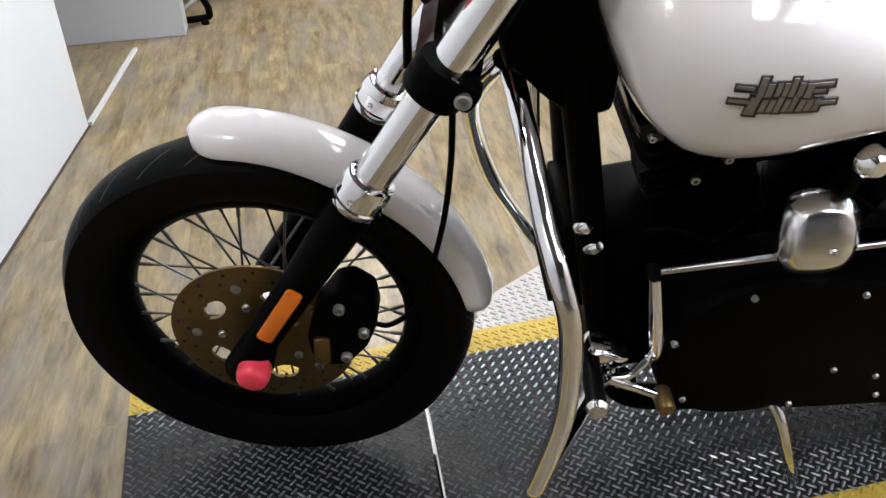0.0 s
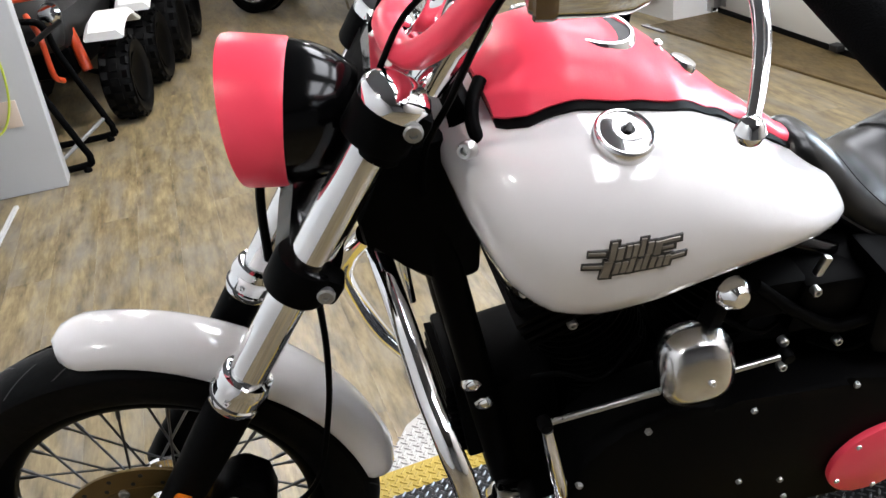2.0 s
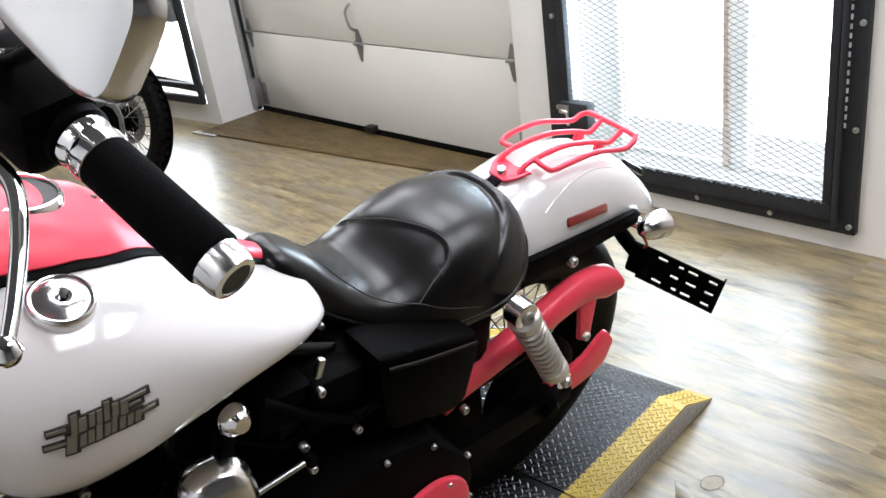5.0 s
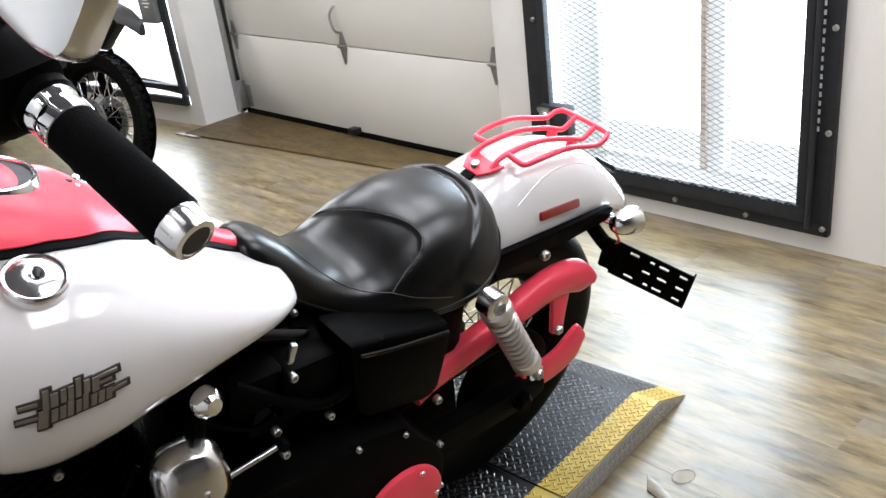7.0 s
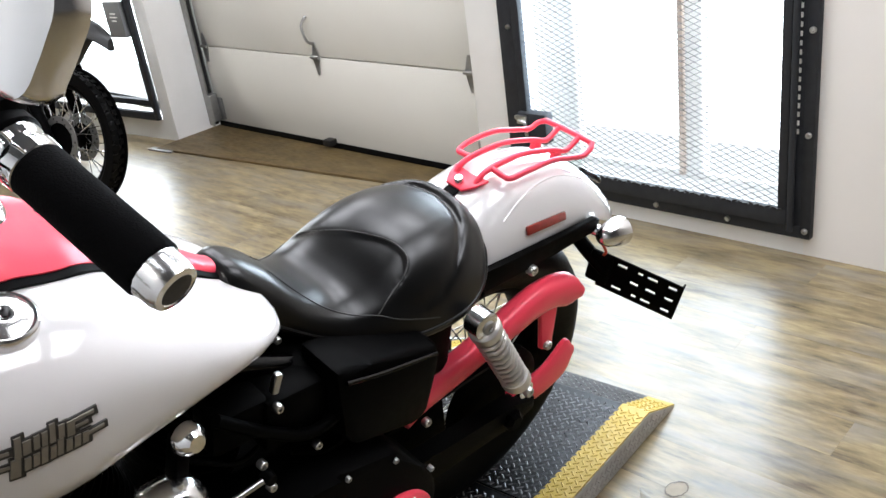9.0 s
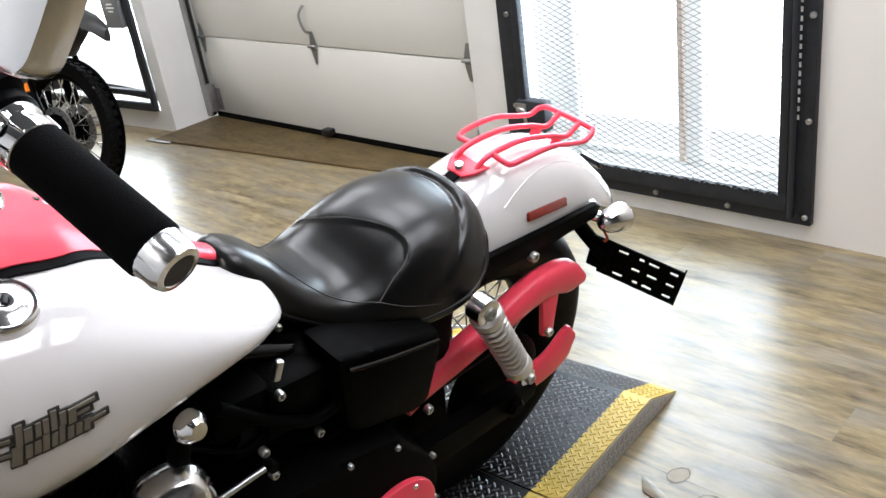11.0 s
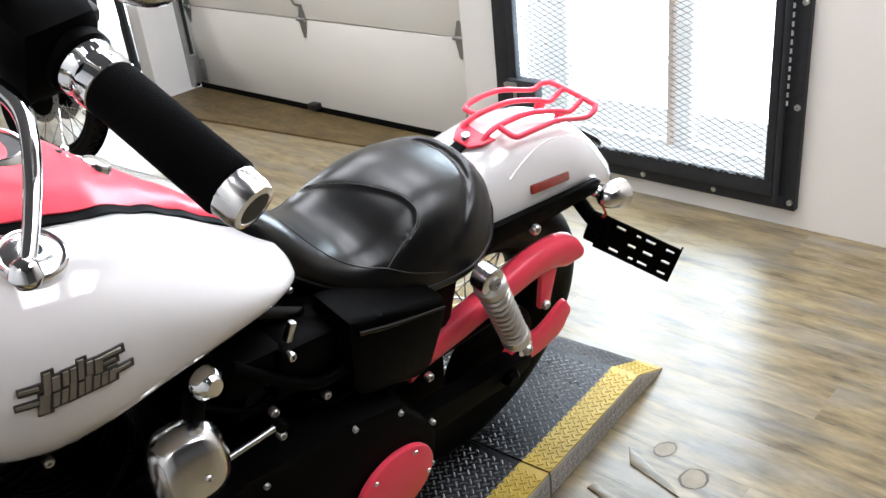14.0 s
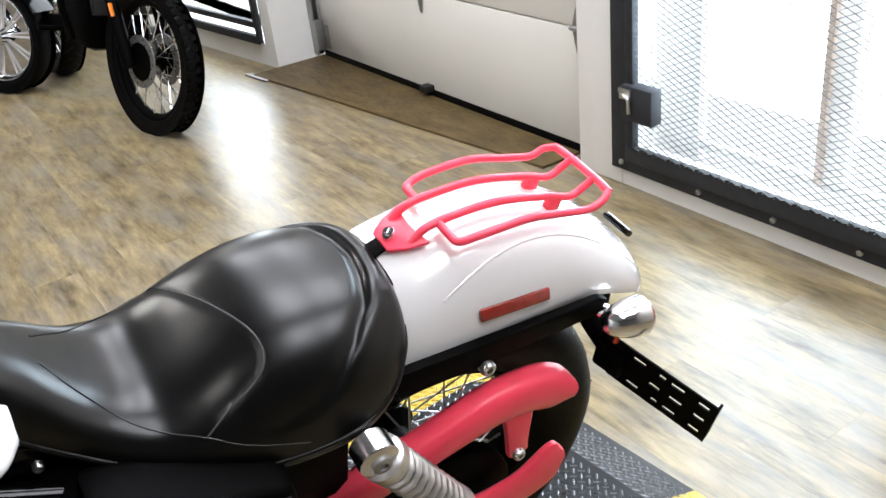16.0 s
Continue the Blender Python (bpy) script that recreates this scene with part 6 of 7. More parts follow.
def primary_cover():
    pts = []
    # two lobes joined by straight runs
    for a in range(60, 301, 12):
        pts.append((0.752 + 0.172 * math.cos(radians(a)), 0.418 + 0.172 * math.sin(radians(a))))
    for a in range(-95, 61, 12):
        pts.append((1.115 + 0.132 * math.cos(radians(a)), 0.352 + 0.132 * math.sin(radians(a))))
    pts.append((1.15, 0.53))
    pts.append((1.03, 0.565))
    c = part("primary_cover", slab(pts, -0.215, -0.105, 1, bevel=0.014), BLACK_WRINKLE, bike, "black wrinkle-coated primary cover")
    part("inspection_cover", lathe([(0.07, 0.0), (0.074, -0.002), (0.074, -0.006), (0.066, -0.009)], 36, None, Matrix.Translation((0.755, -0.213, 0.42)) @ Matrix.Rotation(radians(-90), 4, "X") @ Matrix.Diagonal((1.0, 1.0, -1.0, 1))), BLACK_WRINKLE, c)
    d = part("derby_cover", lathe([(0.089, 0.004), (0.0905, 0.010), (0.089, 0.015), (0.083, 0.0175), (0.03, 0.019), (0.004, 0.019)], 48, None, along((1.134, -0.213, 0.335), (1.134, -0.3, 0.335))[0]), PINK, c, "round pink clutch cover")
    for k in range(5):
        a = radians(62 + 72 * k)
        bolt((1.134 + 0.078 * math.cos(a), -0.229, 0.335 + 0.078 * math.sin(a)), (0, -1, 0), 0.0055, 0.004, STEEL, d, name="screw")
    for x, z in ((0.60, 0.47), (0.640, 0.315), (0.70, 0.565), (0.83, 0.27), (0.87, 0.55), (0.98, 0.272), (1.04, 0.548), (1.12, 0.235), (1.235, 0.31), (1.225, 0.43), (1.14, 0.515), (0.96, 0.33), (0.88, 0.36)):
        bolt((x, -0.214, z), (0, -1, 0), 0.0058, 0.006, DULL_STEEL, c)
    return c


primary_cover()

# horn, mount and the shift rod
horn_m = Matrix.Translation((0.752, -0.216, 0.699)) @ Euler((-0.44, -0.05, -0.10)).to_matrix().to_4x4() @ Matrix.Diagonal((0.98, 1.0, 0.66, 1))
HORN = [(-0.050, -0.060), (-0.034, -0.086), (0.0, -0.092), (0.034, -0.082), (0.052, -0.050), (0.056, 0.0), (0.052, 0.042), (0.036, 0.070), (0.008, 0.081), (-0.022, 0.077), (-0.044, 0.054), (-0.052, 0.0)]
horn_line = [p for p in spline([(x, 0, z) for x, z in HORN + HORN[:1]], 3)][:-1]
horn = part("horn_cover", rings_to_mesh([[horn_m @ Vector((p.x * k, d, p.z * k)) for p in horn_line] for d, k in ((0.026, 0.93), (0.020, 1.0), (-0.002, 1.0), (-0.006, 0.985), (-0.026, 0.72), (-0.0285, 0.66), (-0.030, 0.25))]), MIRROR_SHELL, bike, "chromed horn cover")
bolt(horn_m @ Vector((0.012, -0.031, -0.03)), horn_m.to_3x3() @ Vector((0, -1, 0)), 0.005, 0.004, CHROME, horn)
part("horn_mount", lathe([(0.020, 0), (0.024, 0.006), (0.022, 0.02), (0.012, 0.03)], 18, None, along((0.800, -0.185, 0.795), (0.806, -0.225, 0.803))[0]), CHROME, bike, "chromed horn mount nut")
part("horn_bracket", box((0.02, 0.03, 0.10), (0.785, -0.185, 0.75), Euler((0, 0.2, 0)).to_matrix(), 0.004), BLACK_SATIN, bike)
part("shift_rod", rod((0.545, -0.205, 0.629), (0.905, -0.205, 0.650), 0.0048), STEEL, bike, "polished shift rod")
for x, z in ((0.545, 0.629), (0.905, 0.650)):
    part("rod_end", lathe([(0.009, -0.01), (0.011, 0), (0.009, 0.01)], 14, None, Matrix.Translation((x, -0.205, z)) @ UPRIGHT), BLACK_SATIN, bike)
part("shift_arm", tube([(0.545, -0.215, 0.629), (0.556, -0.218, 0.56), (0.570, -0.22, 0.47), (0.566, -0.215, 0.435)], lambda t: 0.0085 + 0.003 * math.sin(t * 3.1), 12), CHROME, bike, "chromed shift arm")
part("shift_lever", tube([(0.566, -0.215, 0.44), (0.53, -0.235, 0.425), (0.50, -0.24, 0.43), (0.545, -0.25, 0.412), (0.575, -0.262, 0.405)], 0.007, 10), CHROME, bike, "chromed shift lever")
part("shift_peg", lathe([(0.012, -0.02), (0.0145, -0.016), (0.0145, 0.016), (0.012, 0.02)], 18, None, Matrix.Translation((0.580, -0.268, 0.402)) @ UPRIGHT), DISC_METAL, bike, "brass-toned shifter peg")
peg = part("foot_peg", rod((0.485, -0.165, 0.405), (0.472, -0.285, 0.425), 0.016, 16), RUBBER, bike, "black rubber foot peg")
part("peg_end", lathe([(0.016, 0), (0.018, 0.004), (0.014, 0.012)], 16, None, along((0.472, -0.282, 0.425), (0.470, -0.30, 0.427))[0]), CHROME, peg)
part("peg_mount", box((0.07, 0.05, 0.05), (0.51, -0.165, 0.40), Euler((0.2, 0.3, 0)).to_matrix(), 0.01), CHROME, bike, "chromed peg mount")
for q in ((0.53, -0.20, 0.375), (0.50, -0.195, 0.36), (0.545, -0.19, 0.35)):
    part("clevis", box((0.028, 0.024, 0.032), q, Euler((0.3, 0.5, 0.2)).to_matrix(), 0.006), CHROME, bike)

# side stand
st = part("side_stand", tube([(0.80, -0.15, 0.245), (0.831, -0.20, 0.215), (0.855, -0.245, 0.135), (0.885, -0.262, 0.04), (0.895, -0.262, -0.045)], lambda t: 0.012 - 0.003 * t, 12), CHROME, bike, "chromed side stand")
part("stand_foot", lathe([(0.020, -0.004), (0.022, 0.0), (0.016, 0.010), (0.010, 0.014)], 18, None, Matrix.Translation((0.896, -0.264, -0.056))), CHROME, st)

# oil tank cover and electrics under the seat
part("oil_tank", box((0.36, 0.28, 0.20), (1.17, 0.0, 0.635), Euler((0, 0.06, 0)).to_matrix(), 0.03), BLACK_SATIN, bike, "black oil tank under the seat")
part("seat_pan", box((0.40, 0.20, 0.05), (1.20, 0.0, 0.715), Euler((0, 0.04, 0)).to_matrix(), 0.02), BLACK_SATIN, bike, "black seat pan")
side = part("side_cover", slab([(1.036, 0.765), (1.10, 0.745), (1.245, 0.705), (1.250, 0.66), (1.228, 0.555), (1.20, 0.545), (1.07, 0.585), (1.050, 0.62)], -0.200, -0.10, 1, bevel=0.014), BLACK_SATIN, bike, "black battery cover")
part("cover_lip", tube([(1.05, -0.205, 0.742), (1.12, -0.207, 0.722), (1.235, -0.203, 0.690)], 0.004, 8), BLACK_GLOSS, side)
part("electrics_box", box((0.11, 0.08, 0.10), (0.985, -0.13, 0.69), Euler((0, 0.1, 0)).to_matrix(), 0.012), BLACK_SATIN, bike, "black electrics box")
part("electrics_box", box((0.10, 0.06, 0.07), (0.90, -0.13, 0.715), Euler((0, 0.1, 0)).to_matrix(), 0.012), BLACK_SATIN, bike, "black electrics box")
part("frame_rail", tube([(0.86, -0.16, 0.76), (0.93, -0.175, 0.70), (1.0, -0.18, 0.655), (1.08, -0.18, 0.665)], 0.010, 10), BLACK_SATIN, bike)
for x, y, z in ((1.066, -0.190, 0.703), (1.060, -0.185, 0.640), (0.95, -0.172, 0.735), (0.915, -0.165, 0.705), (1.01, -0.178, 0.62), (0.92, -0.185, 0.60), (0.905, -0.19, 0.665), (0.66, -0.10, 0.735), (0.62, -0.10, 0.70)):
    bolt((x, y, z), (0, -1, 0.1), 0.0075, 0.008, STEEL, bike)
part("bolt_cluster", box((0.012, 0.012, 0.034), (0.955, -0.165, 0.775), Euler((0, 0.3, 0)).to_matrix(), 0.003), STEEL, bike)


# engine guard
def guard(s):
    if s > 0:
        line = [(0.362, 0.015, 0.842), (0.340, 0.06, 0.775), (0.328, 0.10, 0.700), (0.350, 0.16, 0.567), (0.389, 0.20, 0.433), (0.445, 0.24, 0.298), (0.49, 0.22, 0.235), (0.53, 0.125, 0.24)]
        return part("engine_guard", tube(line, 0.0165, 16), CHROME, bike, "chromed engine guard tube")
    line = [(0.369, s * 0.015, 0.842), (0.374, s * 0.06, 0.818), (0.381, s * 0.12, 0.782), (0.390, s * 0.19, 0.728), (0.401, s * 0.25, 0.690), (0.415, s * 0.290, 0.612), (0.411, s * 0.32, 0.467), (0.380, s * 0.338, 0.322), (0.376, s * 0.335, 0.300), (0.40, s * 0.30, 0.27), (0.47, s * 0.2, 0.235), (0.53, s * 0.125, 0.24)]
    return part("engine_guard", tube(line, 0.0165, 16), CHROME, bike, "chromed engine guard tube")


guard(-1)
guard(1)
part("guard_plate", box((0.012, 0.07, 0.12), (0.405, 0.03, 0.765), Euler((0.1, -0.1, 0.1)).to_matrix(), 0.004), CHROME, bike, "chromed guard bracket")
for x, y, z in ((0.47, -0.10, 0.62), (0.485, -0.11, 0.585), (0.49, 0.05, 0.64), (0.53, -0.06, 0.50)):
    part("engine_fitting", lathe([(0.008, -0.015), (0.012, -0.008), (0.012, 0.008), (0.007, 0.016)], 12, None, along((x, y, z), (x + 0.4, y - 0.5, z + 0.6))[0]), CHROME, bike)
part("exhaust_pipe", tube([(0.80, 0.14, 0.30), (1.0, 0.18, 0.25), (1.3, 0.19, 0.255), (1.6, 0.19, 0.26)], 0.024, 14), CHROME, bike, "chromed exhaust pipe")


# ---- things along the far wall ----
def knobby_tyre(r, w, rim_r, knobs, name, parent, m, mat=RUBBER):
    t = part(name, tyre_mesh(r, w, rim_r, 40), mat, parent, "black knobbly tyre", smooth=60)
    t.matrix_basis = m
    bm = bmesh.new()
    for k in range(knobs):
        a = 2 * math.pi * k / knobs
        for row in (-1, 0, 1):
            aa = a + (math.pi / knobs if row == 0 else 0)
            rr = r - (0.001 if row == 0 else 0.012)
            mm = Matrix.Rotation(-aa, 4, "Y") @ Matrix.Translation((rr, row * w * 0.62, 0)) @ Euler((0, 0, -row * 0.35)).to_matrix().to_4x4()
            size = (0.022, w * 0.50, 2 * math.pi * r / knobs * 0.52)
            box(size, mm.translation, mm.to_3x3(), 0, bm)
    part("tread_block", bm, mat, t, smooth=0)["kind"] = "stuff"
    return t


def quad_bike(m, main, accent, label, r=0.25, body=None):
    q = thing("quad_bike", label, "quad bike", m, "parked quad bikes")
    # x to the left of the rider, y ahead; wheels turn about x
    turn = Matrix.Rotation(radians(90), 4, "Z")
    for x, y in ((0.36, 0.31), (-0.36, 0.31), (0.36, -0.31), (-0.36, -0.31)):
        t = knobby_tyre(r, 0.080, 0.12, 18, "wheel", q, Matrix.Translation((x, y, r)) @ turn)
        part("rim", lathe([(0.03, -0.05), (0.10, -0.06), (0.126, -0.07), (0.126, 0.07), (0.10, 0.06), (0.03, 0.05)], 24, None, UPRIGHT), BLACK_SATIN, t)
        rings = []
        for k in range(13):
            a = radians(55 + 70 * k / 12)
            rr = r + 0.13
            rings.append([Vector((x + dx, y + rr * math.cos(a), r + rr * math.sin(a) + dz)) for dx, dz in ((-0.10, -0.02), (-0.07, 0.012), (0.07, 0.012), (0.10, -0.02), (0.09, -0.03), (-0.09, -0.03))])
        part("fender", rings_to_mesh(rings), main, q, "white plastic wheel arch" if main is WHITE_PLASTIC else "black plastic wheel arch")
    part("body", box((0.34, 0.95, 0.20), (0, 0, 0.50), None, 0.07), body or main, q)
    part("nose", box((0.36, 0.20, 0.24), (0, 0.50, 0.56), Euler((0.4, 0, 0)).to_matrix(), 0.06), BLACK_PLASTIC, q)
    part("seat", box((0.24, 0.55, 0.10), (0, -0.22, 0.66), None, 0.04), BLACK_PLASTIC, q)
    part("frame", box((0.30, 0.80, 0.16), (0, 0, 0.34), None, 0.03), BLACK_SATIN, q)
    for x in (-0.14, 0.14):
        part("bumper", tube([(x, 0.58, 0.30), (x, 0.68, 0.36), (x, 0.70, 0.55), (x * 0.6, 0.64, 0.64)], 0.014, 10), accent if accent is RED_PLASTIC else BLACK_SATIN, q)
        part("lamp", lathe([(0.05, 0), (0.055, 0.02), (0.04, 0.045), (0.01, 0.055)], 20, None, Matrix.Translation((x * 1.3, 0.60, 0.62)) @ Matrix.Rotation(radians(-70), 4, "X")), GLASS_DARK, q)
        part("shock", rod((x * 1.4, 0.36, 0.28), (x * 0.9, 0.30, 0.56), 0.028, 12), RED_PLASTIC if accent is RED_PLASTIC else DULL_STEEL, q)
        part("wishbone", rod((x * 2.2, 0.36, 0.24), (x * 0.6, 0.33, 0.32), 0.014, 10), BLACK_SATIN, q)
    part("handlebar", tube([(-0.36, 0.10, 0.88), (-0.2, 0.14, 0.90), (-0.08, 0.2, 0.82), (0.08, 0.2, 0.82), (0.2, 0.14, 0.90), (0.36, 0.10, 0.88)], 0.012, 10), BLACK_SATIN, q)
    part("rack_bar", tube([(-0.22, 0.42, 0.72), (-0.22, 0.66, 0.72), (0.22, 0.66, 0.72), (0.22, 0.42, 0.72)], 0.012, 10, 3), accent, q)
    return q


quad_bike(pose(-0.435, 4.0, 0, 0, 0, 167), WHITE_PLASTIC, RED_PLASTIC, "black, white and orange-red quad bike parked in a row", 0.205, BLACK_PLASTIC)
quad_bike(pose(-0.18, 5.02, 0, 0, 0, 170), BLACK_PLASTIC, BLACK_SATIN, "black quad bike parked in a row", 0.23)
quad_bike(pose(-0.22, 6.35, 0, 0, 0, 175), BLACK_PLASTIC, BLACK_SATIN, "black quad bike parked in a row", 0.28)


def parts_stand():
    s = thing("parts_stand", "black tubular steel stand with rubber feet", "stand")
    for y0, x0 in ((2.89, -0.35), (3.27, -0.255)):
        part("side_frame", tube([(-1.05, y0, 0.03), (-0.75, y0, 0.028), (x0 - 0.05, y0, 0.028), (x0 - 0.005, y0, 0.06), (x0 - 0.03, y0, 0.14), (x0 - 0.14, y0, 0.45), (x0 - 0.17, y0, 0.58), (x0 - 0.26, y0, 0.63), (-0.95, y0, 0.64)], 0.016, 12), BLACK_SATIN, s)
        part("foot", lathe([(0.018, 0), (0.020, 0.006), (0.016, 0.03)], 14, None, Matrix.Translation((x0 - 0.03, y0, 0.0))), RUBBER, s)
        part("foot", lathe([(0.018, 0), (0.020, 0.006), (0.016, 0.03)], 14, None, Matrix.Translation((-0.98, y0, 0.0))), RUBBER, s)
    part("cross_bar", rod((-0.44, 2.89, 0.60), (-0.355, 3.285, 0.60), 0.013), BLACK_SATIN, s)
    part("brace", rod((-0.54, 2.89, 0.03), (-0.285, 3.27, 0.12), 0.010), GREY_PLASTIC, s, "grey steel brace")
    part("top_pad", box((0.50, 0.46, 0.07), (-0.80, 3.11, 0.66), None, 0.025), BLACK_PLASTIC, s, "black padded top")
    part("tray", box((0.5, 0.32, 0.28), (-0.80, 3.11, 0.38), None, 0.02), BLACK_PLASTIC, s, "black plastic bin")


parts_stand()


def heading(at, h):
    """A pose whose x points back along a bike that heads towards h."""
    h = Vector((h[0], h[1], 0)).normalized()
    m = Matrix((-h, Vector((h.y * 1, -h.x * 1, 0)), Vector((0, 0, 1)))).transposed().to_4x4()
    if m.determinant() < 0:
        m = Matrix((-h, Vector((-h.y, h.x, 0)), Vector((0, 0, 1)))).transposed().to_4x4()
    return Matrix.Translation(at) @ m


def adventure_bike():
    b = thing("adventure_motorcycle", "black adventure motorcycle with wire wheels parked by the door", "motorcycle", heading((2.03, 2.93, 0), (0.05, -1.0)) @ Matrix.Rotation(radians(12), 4, "X"))
    steer = Matrix.Rotation(radians(10.0), 4, "Z")
    w = spoked_wheel("front_wheel", b, steer @ Matrix.Translation((0, 0, 0.325)), 0.325, 0.044, 0.268, 0.06, 36, BLACK_SATIN, CHROME, "black wire-spoked front wheel", BLACK_SATIN, 0.0024)
    kn = bmesh.new()
    for k in range(44):
        a = 2 * math.pi * k / 44
        for row in (-1, 1):
            mm = Matrix.Rotation(-a - row * 0.035, 4, "Y") @ Matrix.Translation((0.322, row * 0.020, 0))
            box((0.012, 0.026, 0.026), mm.translation, mm.to_3x3(), 0, kn)
    part("tread_block", kn, RUBBER, w, smooth=0)["kind"] = "stuff"
    for s in (-1, 1):
        dotted_disc(0.07, 0.118, s * 0.062, 0.0025, 30, 0.005, DULL_STEEL, w, "drilled steel brake disc")
        part("disc_carrier", lathe([(0.03, -0.004), (0.085, -0.003), (0.085, 0.003), (0.03, 0.004)], 30, None, Matrix.Translation((0, s * 0.064, 0)) @ UPRIGHT), BLACK_SATIN, w)
        leg = part("fork_leg", lathe([(0.024, 0), (0.030, 0.02), (0.030, 0.34), (0.024, 0.36), (0.024, 0.62)], 20, None, along((0.015, s * 0.11, 0.30), (0.27, s * 0.11, 0.88))[0]), BLACK_SATIN, b, "black fork leg")
        leg.matrix_basis = steer
        part("reflector", box((0.012, 0.018, 0.06), (0.085, s * 0.142, 0.545), Euler((0, 0.4, 0)).to_matrix(), 0.003), AMBER, leg, "amber fork reflector")
        part("caliper", box((0.06, 0.04, 0.09), (0.085, s * 0.085, 0.36), Euler((0, 0.4, 0)).to_matrix(), 0.012), BLACK_SATIN, leg)
        part("turn_signal", lathe([(0.012, 0), (0.026, 0.008), (0.028, 0.04), (0.014, 0.052)], 18, None, along((0.20, s * 0.23, 0.93), (0.14, s * 0.235, 0.93))[0]), AMBER, b, "amber turn signal")
        part("signal_arm", rod((0.2, s * 0.12, 0.93), (0.2, s * 0.23, 0.93), 0.010), BLACK_PLASTIC, b)
        part("side_panel", slab([(0.10, 0.78), (0.22, 0.98), (0.50, 1.02), (0.62, 0.86), (0.50, 0.70), (0.28, 0.64)], s * 0.20 - 0.03, s * 0.20 + 0.03, 1, bevel=0.02), BLACK_PLASTIC, b, "black side fairing")
        part("bar_grip", rod((0.42, s * 0.26, 1.16), (0.46, s * 0.42, 1.15), 0.018), GRIP_RUBBER, b)
        part("knuckle_guard", slab([(0.30, 1.08), (0.33, 1.22), (0.40, 1.24), (0.36, 1.10)], s * 0.38 - 0.10, s * 0.38 + 0.06, 1, bevel=0.01), BLACK_PLASTIC, b, "black knuckle guard")
        part("crash_bar", tube([(0.42, s * 0.14, 0.78), (0.36, s * 0.25, 0.66), (0.38, s * 0.27, 0.52), (0.50, s * 0.2, 0.36)], 0.014, 10), BLACK_SATIN, b)
        part("foot_peg", rod((0.78, s * 0.14, 0.36), (0.78, s * 0.28, 0.37), 0.014), BLACK_SATIN, b)
        part("swingarm", slab([(0.85, 0.34), (1.45, 0.30), (1.45, 0.35), (0.85, 0.42)], s * 0.12 - 0.018, s * 0.12 + 0.018, 1, bevel=0.006), BLACK_SATIN, b)
    beak = part("beak", rings_to_mesh([[Vector((x, y * hw, z + dz)) for y, dz in ((-1, -0.02), (-0.8, 0.012), (0, 0.03), (0.8, 0.012), (1, -0.02), (0.7, -0.03), (-0.7, -0.03))] for x, z, hw in ((0.28, 0.92, 0.12), (0.12, 0.92, 0.115), (-0.05, 0.895, 0.10), (-0.20, 0.855, 0.075), (-0.30, 0.810, 0.045), (-0.34, 0.782, 0.018))]), BLACK_PLASTIC, b, "black pointed front fender")
    beak.matrix_basis = steer
    part("radiator", box((0.05, 0.30, 0.28), (0.36, 0, 0.62), Euler((0, 0.25, 0)).to_matrix(), 0.01), BLACK_PLASTIC, b)
    hl = part("headlight", box((0.10, 0.26, 0.14), (0.16, 0, 0.94), Euler((0, 0.35, 0)).to_matrix(), 0.03), BLACK_PLASTIC, b)
    for s in (-1, 1):
        part("lens", lathe([(0.052, 0), (0.05, 0.012), (0.03, 0.022), (0.006, 0.026)], 22, None, along((0.112, s * 0.064, 0.95), (0.05, s * 0.066, 0.965))[0]), GLASS_DARK, hl, "clear headlight lens")
    part("windscreen", slab([(0.14, 1.02), (0.24, 1.02), (0.34, 1.28), (0.30, 1.30)], -0.14, 0.14, 1, bevel=0.01), BLACK_GLOSS, b)
    part("tank", box((0.44, 0.30, 0.26), (0.60, 0, 0.90), Euler((0, -0.1, 0)).to_matrix(), 0.08), WHITE_PLASTIC, b, "light grey tank")
    part("engine", box((0.42, 0.32, 0.36), (0.62, 0, 0.48), None, 0.05), BLACK_SATIN, b)
    part("seat", box((0.62, 0.24, 0.10), (1.05, 0, 0.88), Euler((0, -0.06, 0)).to_matrix(), 0.04), LEATHER, b)
    part("tail", box((0.30, 0.22, 0.12), (1.45, 0, 0.88), None, 0.04), BLACK_PLASTIC, b)
    part("handlebar", tube([(0.46, -0.42, 1.15), (0.42, -0.26, 1.16), (0.36, -0.1, 1.10), (0.36, 0.1, 1.10), (0.42, 0.26, 1.16), (0.46, 0.42, 1.15)], 0.012, 10), BLACK_SATIN, b)
    spoked_wheel("rear_wheel", b, Matrix.Translation((1.45, 0, 0.32)), 0.32, 0.068, 0.235, 0.07, 32, BLACK_SATIN, CHROME, "black wire-spoked rear wheel", BLACK_SATIN, 0.0024)


adventure_bike()


